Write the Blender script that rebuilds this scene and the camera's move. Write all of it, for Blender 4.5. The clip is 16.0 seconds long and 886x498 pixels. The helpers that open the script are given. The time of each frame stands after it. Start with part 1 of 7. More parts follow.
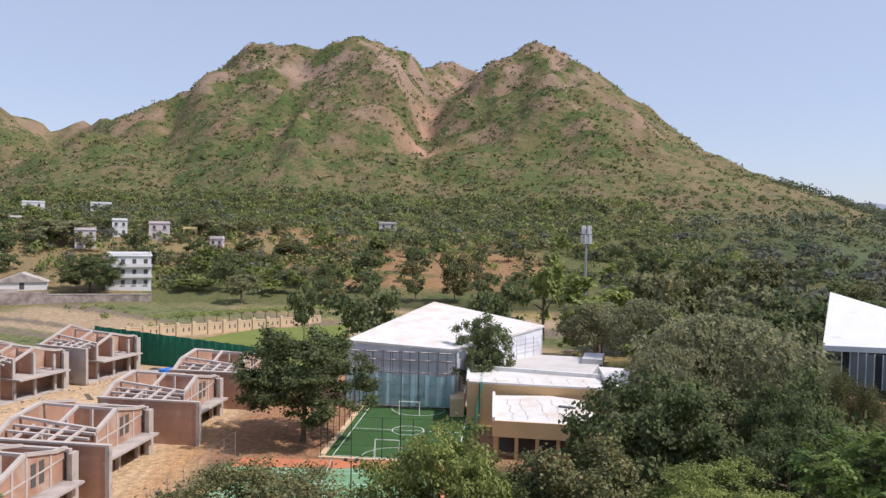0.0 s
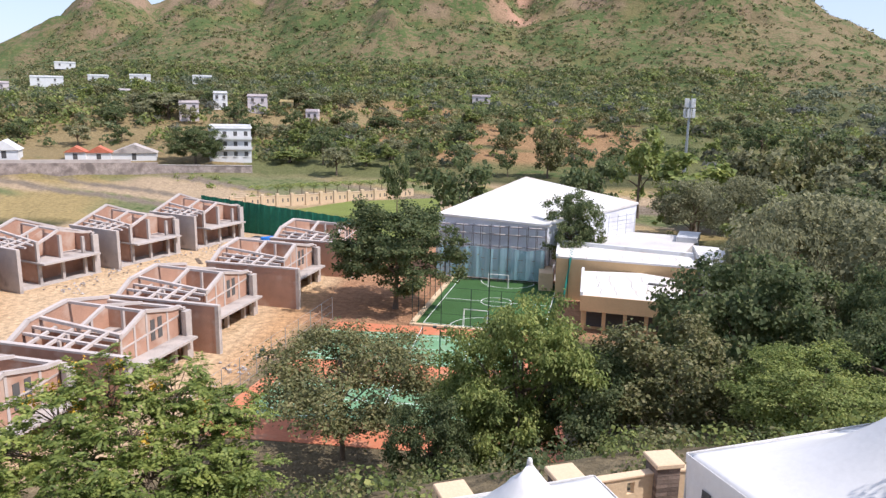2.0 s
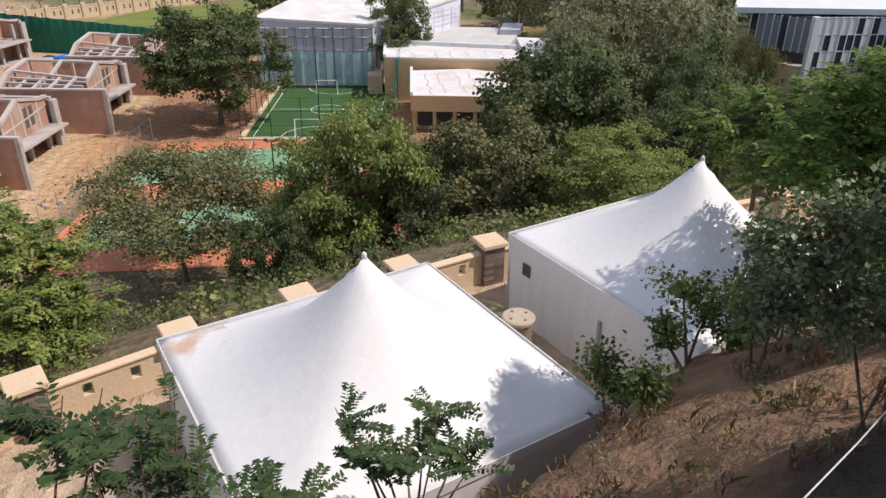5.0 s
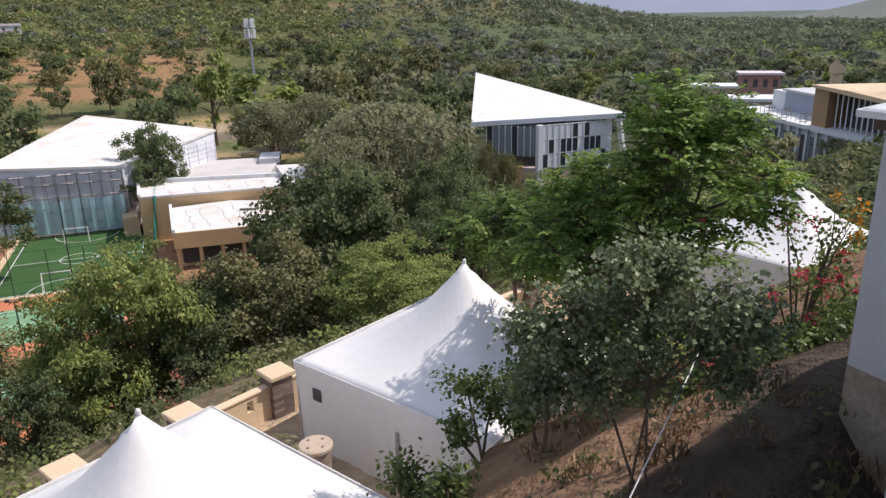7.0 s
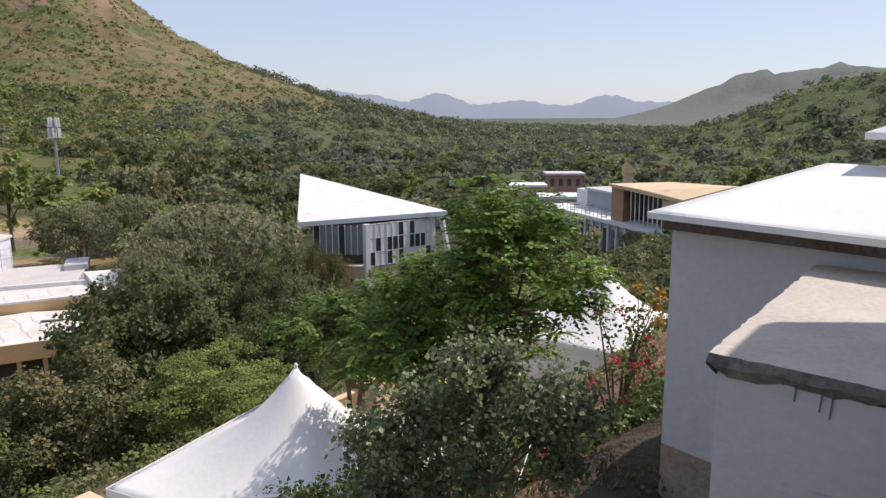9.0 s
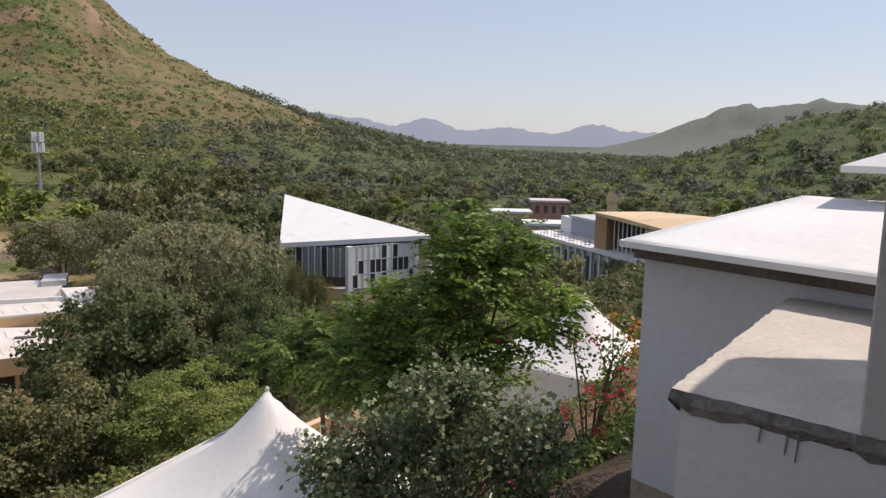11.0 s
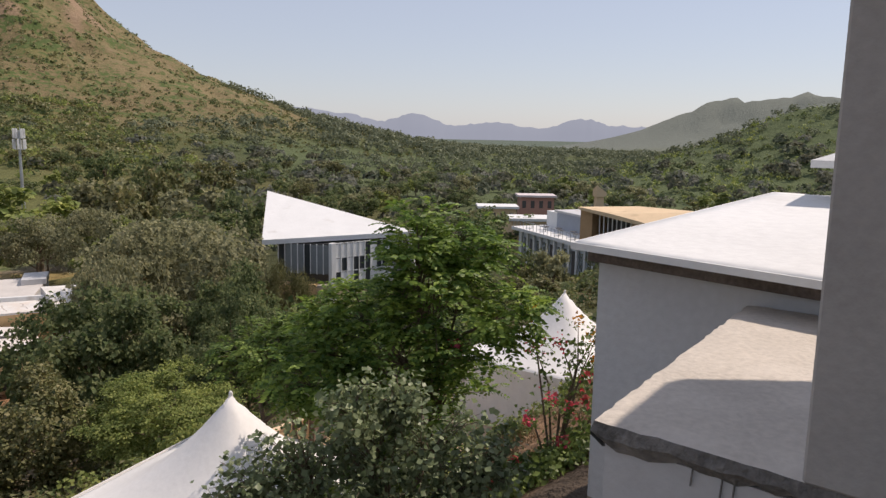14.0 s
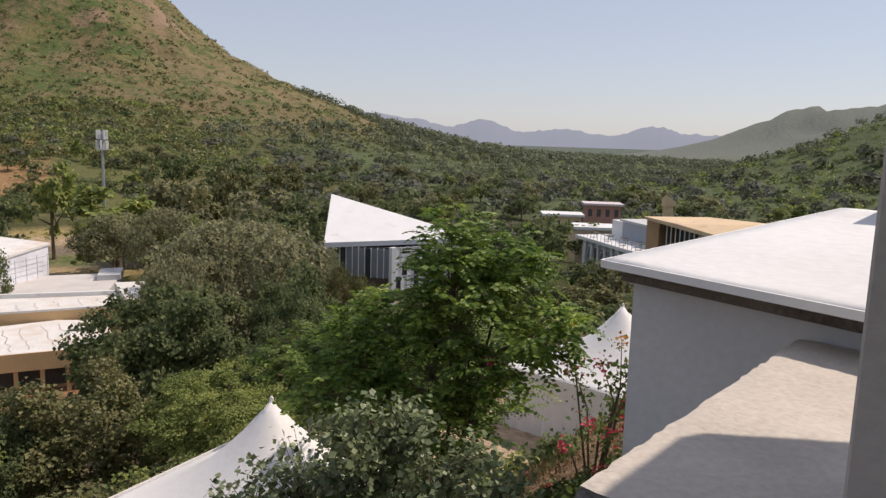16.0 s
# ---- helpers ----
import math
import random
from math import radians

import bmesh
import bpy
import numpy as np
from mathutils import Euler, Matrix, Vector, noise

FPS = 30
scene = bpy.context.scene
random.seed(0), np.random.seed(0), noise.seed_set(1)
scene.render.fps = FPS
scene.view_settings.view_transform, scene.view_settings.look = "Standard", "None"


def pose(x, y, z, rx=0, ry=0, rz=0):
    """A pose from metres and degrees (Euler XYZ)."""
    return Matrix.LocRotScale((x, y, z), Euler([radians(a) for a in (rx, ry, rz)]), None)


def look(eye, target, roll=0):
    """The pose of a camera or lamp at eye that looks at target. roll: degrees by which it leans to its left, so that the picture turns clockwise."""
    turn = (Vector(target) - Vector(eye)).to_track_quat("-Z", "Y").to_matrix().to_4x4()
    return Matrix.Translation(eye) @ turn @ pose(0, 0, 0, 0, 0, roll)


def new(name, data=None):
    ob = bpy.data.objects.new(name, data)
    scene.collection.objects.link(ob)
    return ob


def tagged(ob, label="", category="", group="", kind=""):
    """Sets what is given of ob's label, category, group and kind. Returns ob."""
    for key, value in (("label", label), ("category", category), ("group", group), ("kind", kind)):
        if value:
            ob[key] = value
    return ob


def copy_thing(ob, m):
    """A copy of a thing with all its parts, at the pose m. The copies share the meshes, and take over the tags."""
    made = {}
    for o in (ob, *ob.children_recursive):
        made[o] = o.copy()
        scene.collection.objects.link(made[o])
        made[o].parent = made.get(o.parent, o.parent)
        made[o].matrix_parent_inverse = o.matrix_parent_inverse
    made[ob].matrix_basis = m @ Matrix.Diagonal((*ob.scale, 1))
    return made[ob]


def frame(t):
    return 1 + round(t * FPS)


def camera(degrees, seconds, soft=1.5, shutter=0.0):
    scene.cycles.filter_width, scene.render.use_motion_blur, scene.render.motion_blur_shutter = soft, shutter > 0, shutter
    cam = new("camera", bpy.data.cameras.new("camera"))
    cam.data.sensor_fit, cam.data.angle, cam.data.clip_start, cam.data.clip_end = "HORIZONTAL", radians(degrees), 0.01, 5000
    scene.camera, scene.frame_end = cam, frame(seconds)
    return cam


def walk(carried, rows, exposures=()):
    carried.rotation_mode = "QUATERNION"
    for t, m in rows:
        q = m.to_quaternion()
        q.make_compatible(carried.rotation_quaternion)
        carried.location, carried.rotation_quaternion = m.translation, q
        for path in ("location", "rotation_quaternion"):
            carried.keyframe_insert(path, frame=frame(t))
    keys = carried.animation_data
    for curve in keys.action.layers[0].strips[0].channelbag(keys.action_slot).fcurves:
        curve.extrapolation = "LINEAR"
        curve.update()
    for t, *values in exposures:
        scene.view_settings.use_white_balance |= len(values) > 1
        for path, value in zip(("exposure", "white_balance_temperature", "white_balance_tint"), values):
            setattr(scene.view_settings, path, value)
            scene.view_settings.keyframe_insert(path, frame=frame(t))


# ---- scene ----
cam = camera(62.61, 16.0, soft=1.4)

# seconds, eye, target, roll
PATH = [
    (0, (-0.809, 0.255, 27.68), (-0.798, 2.253, 27.607), 1.1),
    (0.5, (-0.703, 0.318, 27.652), (-0.761, 2.312, 27.507), 1.0),
    (1, (-0.607, 0.396, 27.616), (-0.724, 2.383, 27.416), 1.0),
    (1.5, (-0.528, 0.473, 27.58), (-0.702, 2.438, 27.246), 1.5),
    (2, (-0.511, 0.501, 27.539), (-0.743, 2.443, 27.122), 1.1),
    (2.5, (-0.458, 0.474, 27.508), (-0.71, 2.397, 27.023), 1.5),
    (3, (-0.418, 0.411, 27.494), (-0.575, 2.324, 26.929), 1.5),
    (3.2, (-0.402, 0.383, 27.496), (-0.524, 2.291, 26.908), 2.4),
    (5.3, (-0.259, 0.082, 27.589), (0.027, 1.833, 26.666), 0.3),
    (5.5, (-0.26, 0.057, 27.6), (0.087, 1.8, 26.682), 0.5),
    (6, (-0.243, -0.014, 27.664), (0.311, 1.733, 26.864), -0.3),
    (6.5, (-0.239, -0.075, 27.701), (0.434, 1.674, 27.004), -1.8),
    (7, (-0.214, -0.121, 27.749), (0.596, 1.601, 27.134), -1.2),
    (7.5, (-0.218, -0.206, 27.836), (0.726, 1.483, 27.33), -0.7),
    (8, (-0.215, -0.201, 27.855), (0.854, 1.439, 27.447), -0.3),
    (8.5, (-0.235, -0.19, 27.836), (0.917, 1.398, 27.45), -0.5),
    (9, (-0.277, -0.154, 27.847), (0.962, 1.374, 27.485), -0.2),
    (9.2, (-0.275, -0.153, 27.851), (1.01, 1.336, 27.487), 0.1),
    (11.3, (0.087, -0.086, 27.806), (1.372, 1.419, 27.522), 1.6),
    (11.5, (0.122, -0.067, 27.809), (1.422, 1.429, 27.534), 2.0),
    (12, (0.274, 0.025, 27.817), (1.583, 1.516, 27.56), 3.2),
    (12.5, (0.393, 0.041, 27.824), (1.764, 1.47, 27.543), 2.1),
    (13, (0.527, 0.029, 27.832), (1.897, 1.458, 27.543), 1.8),
    (13.5, (0.721, 0.011, 27.838), (2.023, 1.506, 27.573), 2.3),
    (14, (0.884, 0.028, 27.815), (2.183, 1.518, 27.507), 1.1),
    (14.5, (1.11, 0.108, 27.827), (2.412, 1.607, 27.589), 3.1),
    (15, (1.324, 0.173, 27.819), (2.604, 1.686, 27.555), 1.0),
    (15.5, (1.539, 0.178, 27.821), (2.741, 1.755, 27.563), 3.3),
    (16, (1.676, 0.21, 27.814), (2.836, 1.812, 27.517), 1.8),
]
walk(cam, [(t, look(eye, target, roll)) for t, eye, target, roll in PATH],
     exposures=[(t, e, k, 17) for t, e, k in ((0.0, 0.36, 6000), (0.8, 0.42, 5950), (1.5, 0.64, 5900), (2.5, 0.72, 5800), (3.0, 0.65, 5800), (5.0, 0.29, 6150), (7.0, 0.42, 6100), (8.0, 0.49, 6100), (9.0, 0.37, 6250), (11.5, 0.24, 6600), (16.0, 0.17, 6700))])

# ---- world, sun, exposure ----
SUN = Vector((2.08, -0.48, 2.8)).normalized()
world = bpy.data.worlds.new("sky")
scene.world = world
world.use_nodes = True
wn = world.node_tree
sky = wn.nodes.new("ShaderNodeTexSky")
sky.sky_type, sky.sun_disc = "NISHITA", False
sky.sun_elevation = math.asin(SUN.z)
sky.sun_rotation = math.atan2(SUN.x, SUN.y)
sky.air_density, sky.dust_density, sky.ozone_density = 1.0, 0.55, 1.3
haze = wn.nodes.new("ShaderNodeMixRGB")
haze.inputs[0].default_value, haze.inputs[2].default_value = 0.6, (4.42, 4.82, 5.55, 1)
wn.links.new(sky.outputs[0], haze.inputs[1])
wn.links.new(haze.outputs[0], wn.nodes["Background"].inputs[0])
wn.nodes["Background"].inputs[1].default_value = 0.105
sun = new("sun", bpy.data.lights.new("sun", "SUN"))
sun.data.energy, sun.data.angle, sun.data.color = 3.3, radians(0.53), (1.0, 0.91, 0.78)
sun.matrix_world = look((0, 0, 300), Vector((0, 0, 300)) - SUN)
scene.view_settings.exposure = 0.36

# ---- materials ----


def mat(name, col, rough=0.8, metal=0.0, vary=0.15, scale=1.0, bump=0.15, detail=8.0, stain=None, stain_scale=0.4,
        stain_at=0.6, random_vary=0.0, spec=0.3, grain=12.0):
    """A procedural surface: grain and broad blotches round a base colour, stains of their own colour, fine relief."""
    m = bpy.data.materials.new(name)
    m.use_nodes = True
    n, l = m.node_tree.nodes, m.node_tree.links
    b = n["Principled BSDF"]
    tex = n.new("ShaderNodeTexCoord")
    fine, broad = n.new("ShaderNodeTexNoise"), n.new("ShaderNodeTexNoise")
    fine.inputs["Scale"].default_value, fine.inputs["Detail"].default_value = scale * grain, detail
    broad.inputs["Scale"].default_value, broad.inputs["Detail"].default_value = scale * 0.8, 5
    l.new(tex.outputs["Object"], fine.inputs["Vector"])
    l.new(tex.outputs["Object"], broad.inputs["Vector"])
    add = n.new("ShaderNodeMath")
    add.operation = "ADD"
    l.new(fine.outputs[0], add.inputs[0])
    l.new(broad.outputs[0], add.inputs[1])
    ramp = n.new("ShaderNodeMapRange")
    ramp.inputs[1].default_value, ramp.inputs[2].default_value = 0.65, 1.35
    ramp.inputs[3].default_value, ramp.inputs[4].default_value = 1 - vary, 1 + vary
    l.new(add.outputs[0], ramp.inputs[0])
    value = ramp.outputs[0]
    if random_vary:
        info = n.new("ShaderNodeObjectInfo")
        r2 = n.new("ShaderNodeMapRange")
        r2.inputs[3].default_value, r2.inputs[4].default_value = 1 - random_vary, 1 + random_vary
        l.new(info.outputs["Random"], r2.inputs[0])
        mul = n.new("ShaderNodeMath")
        mul.operation = "MULTIPLY"
        l.new(value, mul.inputs[0])
        l.new(r2.outputs[0], mul.inputs[1])
        value = mul.outputs[0]
    mix = n.new("ShaderNodeVectorMath")
    mix.operation = "SCALE"
    mix.inputs[0].default_value = col
    l.new(value, mix.inputs["Scale"])
    out = mix.outputs[0]
    if stain:
        st = n.new("ShaderNodeTexNoise")
        st.inputs["Scale"].default_value, st.inputs["Detail"].default_value = stain_scale, 6
        l.new(tex.outputs["Object"], st.inputs["Vector"])
        sr = n.new("ShaderNodeMapRange")
        sr.inputs[1].default_value, sr.inputs[2].default_value = stain_at - 0.06, stain_at + 0.1
        l.new(st.outputs[0], sr.inputs[0])
        sm = n.new("ShaderNodeMixRGB")
        sm.inputs[2].default_value = (*stain, 1)
        l.new(sr.outputs[0], sm.inputs[0])
        l.new(out, sm.inputs[1])
        out = sm.outputs[0]
    l.new(out, b.inputs["Base Color"])
    b.inputs["Roughness"].default_value, b.inputs["Metallic"].default_value = rough, metal
    b.inputs["Specular IOR Level"].default_value = spec
    if bump:
        bp = n.new("ShaderNodeBump")
        bp.inputs["Strength"].default_value = bump
        bp.inputs["Distance"].default_value = 0.1 / scale
        l.new(fine.outputs[0], bp.inputs["Height"])
        l.new(bp.outputs[0], b.inputs["Normal"])
    return m


def leaf_mat(name, dark, light, trans=0.35, rough=0.5):
    """Leaves: each one its own tone, light passing through."""
    m = bpy.data.materials.new(name)
    m.use_nodes = True
    n, l = m.node_tree.nodes, m.node_tree.links
    b = n["Principled BSDF"]
    geo = n.new("ShaderNodeNewGeometry")
    info = n.new("ShaderNodeObjectInfo")
    ramp = n.new("ShaderNodeMixRGB")
    ramp.inputs[1].default_value, ramp.inputs[2].default_value = (*dark, 1), (*light, 1)
    l.new(geo.outputs["Random Per Island"], ramp.inputs[0])
    hsv = n.new("ShaderNodeHueSaturation")
    mr = n.new("ShaderNodeMapRange")
    mr.inputs[3].default_value, mr.inputs[4].default_value = 0.9, 1.14
    l.new(info.outputs["Random"], mr.inputs[0])
    tc, nz, m2, mul = n.new("ShaderNodeTexCoord"), n.new("ShaderNodeTexNoise"), n.new("ShaderNodeMapRange"), n.new("ShaderNodeMath")
    nz.inputs["Scale"].default_value, nz.inputs["Detail"].default_value = 0.7, 4
    m2.inputs[1].default_value, m2.inputs[2].default_value = 0.32, 0.68
    m2.inputs[3].default_value, m2.inputs[4].default_value = 0.62, 1.38
    l.new(tc.outputs["Object"], nz.inputs["Vector"])
    l.new(nz.outputs[0], m2.inputs[0])
    mul.operation = "MULTIPLY"
    l.new(mr.outputs[0], mul.inputs[0])
    l.new(m2.outputs[0], mul.inputs[1])
    hue = n.new("ShaderNodeMapRange")
    hue.inputs[1].default_value, hue.inputs[2].default_value = 0.3, 0.7
    hue.inputs[3].default_value, hue.inputs[4].default_value = 0.515, 0.48
    l.new(nz.outputs[0], hue.inputs[0])
    l.new(hue.outputs[0], hsv.inputs["Hue"])
    l.new(mul.outputs[0], hsv.inputs["Value"])
    l.new(ramp.outputs[0], hsv.inputs["Color"])
    l.new(hsv.outputs[0], b.inputs["Base Color"])
    b.inputs["Roughness"].default_value = rough
    b.inputs["Specular IOR Level"].default_value = 0.3
    tr = n.new("ShaderNodeBsdfTranslucent")
    l.new(hsv.outputs[0], tr.inputs[0])
    mx = n.new("ShaderNodeMixShader")
    mx.inputs[0].default_value = trans
    l.new(b.outputs[0], mx.inputs[1])
    l.new(tr.outputs[0], mx.inputs[2])
    l.new(mx.outputs[0], n["Material Output"].inputs[0])
    return m


def glass_mat(name, tint=(0.5, 0.55, 0.55)):
    m = bpy.data.materials.new(name)
    m.use_nodes = True
    b = m.node_tree.nodes["Principled BSDF"]
    b.inputs["Base Color"].default_value = (*tint, 1)
    b.inputs["Roughness"].default_value = 0.05
    b.inputs["Transmission Weight"].default_value = 0.7
    return m


def ground_mat():
    """Soil, dry grass, gravel and scrub: the sheet's own soil colours, broken up at three scales."""
    m = bpy.data.materials.new("ground_soil")
    m.use_nodes = True
    n, l = m.node_tree.nodes, m.node_tree.links
    b = n["Principled BSDF"]
    tex = n.new("ShaderNodeTexCoord")
    soil, scrub = n.new("ShaderNodeAttribute"), n.new("ShaderNodeAttribute")
    soil.attribute_name, scrub.attribute_name = "soil", "scrub"
    noises = []
    for s, d in ((0.035, 8), (0.16, 8), (1.3, 6), (0.42, 4)):
        t = n.new("ShaderNodeTexNoise")
        t.inputs["Scale"].default_value, t.inputs["Detail"].default_value = s, d
        t.inputs["Roughness"].default_value = 0.65
        l.new(tex.outputs["Object"], t.inputs["Vector"])
        noises.append(t)
    mr = n.new("ShaderNodeMapRange")
    mr.inputs[1].default_value, mr.inputs[2].default_value = 0.3, 0.7
    mr.inputs[3].default_value, mr.inputs[4].default_value = 0.66, 1.34
    l.new(noises[2].outputs[0], mr.inputs[0])
    sc = n.new("ShaderNodeVectorMath")
    sc.operation = "SCALE"
    l.new(soil.outputs["Color"], sc.inputs[0])
    l.new(mr.outputs[0], sc.inputs["Scale"])
    add = n.new("ShaderNodeMath")
    add.operation = "ADD"
    l.new(noises[0].outputs[0], add.inputs[0])
    l.new(noises[1].outputs[0], add.inputs[1])
    add2 = n.new("ShaderNodeMath")
    add2.operation = "ADD"
    mid = n.new("ShaderNodeMath")
    mid.operation, mid.inputs[1].default_value, mid.inputs[2].default_value = "MULTIPLY_ADD", 0.95, -0.475
    l.new(noises[3].outputs[0], mid.inputs[0])
    both = n.new("ShaderNodeMath")
    both.operation = "ADD"
    l.new(add.outputs[0], both.inputs[0])
    l.new(mid.outputs[0], both.inputs[1])
    l.new(both.outputs[0], add2.inputs[0])
    l.new(scrub.outputs["Fac"], add2.inputs[1])
    cov = n.new("ShaderNodeMapRange")
    cov.inputs[1].default_value, cov.inputs[2].default_value = 1.42, 1.58
    l.new(add2.outputs[0], cov.inputs[0])
    mx = n.new("ShaderNodeMixRGB")
    mx.inputs[2].default_value = (0.085, 0.115, 0.04, 1)
    l.new(cov.outputs[0], mx.inputs[0])
    l.new(sc.outputs[0], mx.inputs[1])
    l.new(mx.outputs[0], b.inputs["Base Color"])
    b.inputs["Roughness"].default_value = 0.95
    b.inputs["Specular IOR Level"].default_value = 0.1
    bp = n.new("ShaderNodeBump")
    bp.inputs["Strength"].default_value, bp.inputs["Distance"].default_value = 0.85, 2.2
    l.new(noises[1].outputs[0], bp.inputs["Height"])
    bp2 = n.new("ShaderNodeBump")
    bp2.inputs["Strength"].default_value, bp2.inputs["Distance"].default_value = 0.5, 0.15
    l.new(noises[2].outputs[0], bp2.inputs["Height"])
    l.new(bp.outputs[0], bp2.inputs["Normal"])
    l.new(bp2.outputs[0], b.inputs["Normal"])
    return m


M_GROUND = ground_mat()
M_CANVAS = mat("tent_canvas", (0.75, 0.73, 0.70), 0.55, vary=0.05, scale=0.5, bump=0.05, stain=(0.62, 0.58, 0.50), stain_at=0.7)
M_WHITE = mat("white_paint", (0.72, 0.72, 0.71), 0.7, vary=0.07, scale=0.6, bump=0.08, stain=(0.55, 0.53, 0.50), stain_at=0.68)
M_ROOFW = mat("white_roof_coating", (0.70, 0.675, 0.64), 0.75, vary=0.16, scale=0.5, bump=0.15, stain=(0.64, 0.56, 0.48), stain_scale=0.3, stain_at=0.57)
M_GREYWALL = mat("grey_white_plaster", (0.53, 0.53, 0.535), 0.85, vary=0.07, scale=0.9, bump=0.12, stain=(0.42, 0.36, 0.30), stain_at=0.68)
M_COLUMN = mat("dull_grey_render", (0.40, 0.38, 0.36), 0.9, vary=0.1, scale=1.5, bump=0.15)
M_OCHRE = mat("ochre_plaster", (0.62, 0.42, 0.22), 0.85, vary=0.1, scale=0.6, bump=0.15)
M_SAND = mat("sand_plaster", (0.66, 0.50, 0.32), 0.85, vary=0.1, scale=0.8, bump=0.15, stain=(0.45, 0.33, 0.2), stain_at=0.66)
M_CAP = mat("pillar_cap_plaster", (0.70, 0.52, 0.34), 0.8, vary=0.1, scale=1.0, bump=0.1)
M_STONE = mat("dark_pillar_stone", (0.20, 0.15, 0.12), 0.9, vary=0.3, scale=1.5, bump=0.4, random_vary=0.35)
M_CONC = mat("raw_concrete", (0.46, 0.41, 0.37), 0.9, vary=0.2, scale=0.7, bump=0.3, stain=(0.28, 0.25, 0.23), stain_at=0.6)
M_SLAB = mat("weathered_slab_concrete", (0.55, 0.495, 0.43), 0.9, vary=0.16, scale=1.6, bump=0.25, stain=(0.64, 0.58, 0.51), stain_scale=1.2, stain_at=0.56)
M_SOOT = mat("stained_concrete_edge", (0.17, 0.16, 0.15), 0.95, vary=0.4, scale=2.0, bump=0.7, stain=(0.36, 0.34, 0.32), stain_scale=1.5, stain_at=0.56)
M_BRICK = mat("red_brickwork", (0.43, 0.25, 0.17), 0.9, vary=0.2, scale=0.8, bump=0.3, stain=(0.50, 0.36, 0.28), stain_scale=0.5, stain_at=0.58)
M_BEAM = mat("pale_concrete_beam", (0.52, 0.455, 0.41), 0.85, vary=0.15, scale=0.9, bump=0.2, stain=(0.40, 0.33, 0.29), stain_at=0.62)
M_TURF = mat("green_turf", (0.046, 0.11, 0.03), 0.9, vary=0.25, scale=0.3, bump=0.3, grain=60)
M_LINE = mat("white_line_paint", (0.75, 0.76, 0.73), 0.7, vary=0.1, scale=1.0, bump=0.0)
M_COURTG = mat("green_court_acrylic", (0.17, 0.32, 0.17), 0.7, vary=0.12, scale=0.3, bump=0.05, stain=(0.24, 0.34, 0.21), stain_at=0.6)
M_COURTO = mat("orange_court_acrylic", (0.56, 0.20, 0.10), 0.75, vary=0.14, scale=0.3, bump=0.05, stain=(0.50, 0.26, 0.15), stain_at=0.6)
M_LAWN = mat("mown_lawn", (0.17, 0.20, 0.045), 0.95, vary=0.25, scale=0.15, bump=0.3, grain=40)
M_NETG = mat("green_screen_cloth", (0.02, 0.15, 0.09), 0.8, vary=0.2, scale=0.3, bump=0.2, grain=6)
M_STEEL = mat("grey_galvanised_steel", (0.42, 0.44, 0.45), 0.45, 0.7, vary=0.1, scale=2.0, bump=0.05)
M_DARK = mat("dark_green_steel", (0.03, 0.05, 0.045), 0.5, 0.3, vary=0.15, scale=2.0, bump=0.0)
M_BARK = mat("tree_bark", (0.16, 0.12, 0.085), 0.95, vary=0.35, scale=2.0, bump=0.6)
M_BLUE = mat("blue_plastic", (0.02, 0.16, 0.55), 0.5, vary=0.15, scale=0.8, bump=0.15)
M_BLACK = mat("black_plastic", (0.03, 0.03, 0.032), 0.5, vary=0.2, scale=1.0, bump=0.1)
# near-black stands in for the shade inside openings; tabletops reuse it
M_VOID = mat("dark_void_colour", (0.10, 0.095, 0.09), 0.9, vary=0.2, scale=0.6, bump=0.1)
M_GLASS = glass_mat("window_glass")
M_TERRA = mat("terracotta_roof", (0.50, 0.16, 0.09), 0.8, vary=0.2, scale=1.0, bump=0.3)
L_NEEM = leaf_mat("neem_leaves", (0.06, 0.13, 0.024), (0.255, 0.355, 0.068), trans=0.42)
L_DEEP = leaf_mat("deep_green_leaves", (0.06, 0.12, 0.029), (0.205, 0.285, 0.068), trans=0.42)
L_YELLOW = leaf_mat("yellow_green_leaves", (0.12, 0.175, 0.04), (0.33, 0.375, 0.1), trans=0.42, rough=0.55)
L_GOLD = leaf_mat("golden_flowers", (0.55, 0.33, 0.03), (0.8, 0.55, 0.08))
L_DARK = leaf_mat("dark_leaves", (0.081, 0.122, 0.046), (0.196, 0.221, 0.096), trans=0.5, rough=0.65)
L_GREY = leaf_mat("grey_green_leaves", (0.191, 0.201, 0.106), (0.382, 0.372, 0.206), trans=0.5, rough=0.7)
L_OLIVE = leaf_mat("olive_leaves", (0.113, 0.130, 0.045), (0.246, 0.227, 0.101))
L_FERN = leaf_mat("feathery_leaves", (0.159, 0.218, 0.056), (0.323, 0.353, 0.112), trans=0.42, rough=0.65)
L_RED = leaf_mat("pink_bracts", (0.58, 0.05, 0.09), (0.78, 0.14, 0.18))
L_ORANGE = leaf_mat("orange_bracts", (0.65, 0.25, 0.02), (0.75, 0.38, 0.04))
L_DRY = leaf_mat("dry_stems", (0.22, 0.15, 0.08), (0.36, 0.27, 0.15), trans=0.1)

# ---- mesh helpers ----


def mesh_from(name, V, F, material, smooth=False):
    me = bpy.data.meshes.new(name)
    me.from_pydata([tuple(v) for v in V], [], [tuple(f) for f in F])
    me.materials.append(material)
    if smooth:
        me.polygons.foreach_set("use_smooth", [True] * len(me.polygons))
    me.update()
    return me


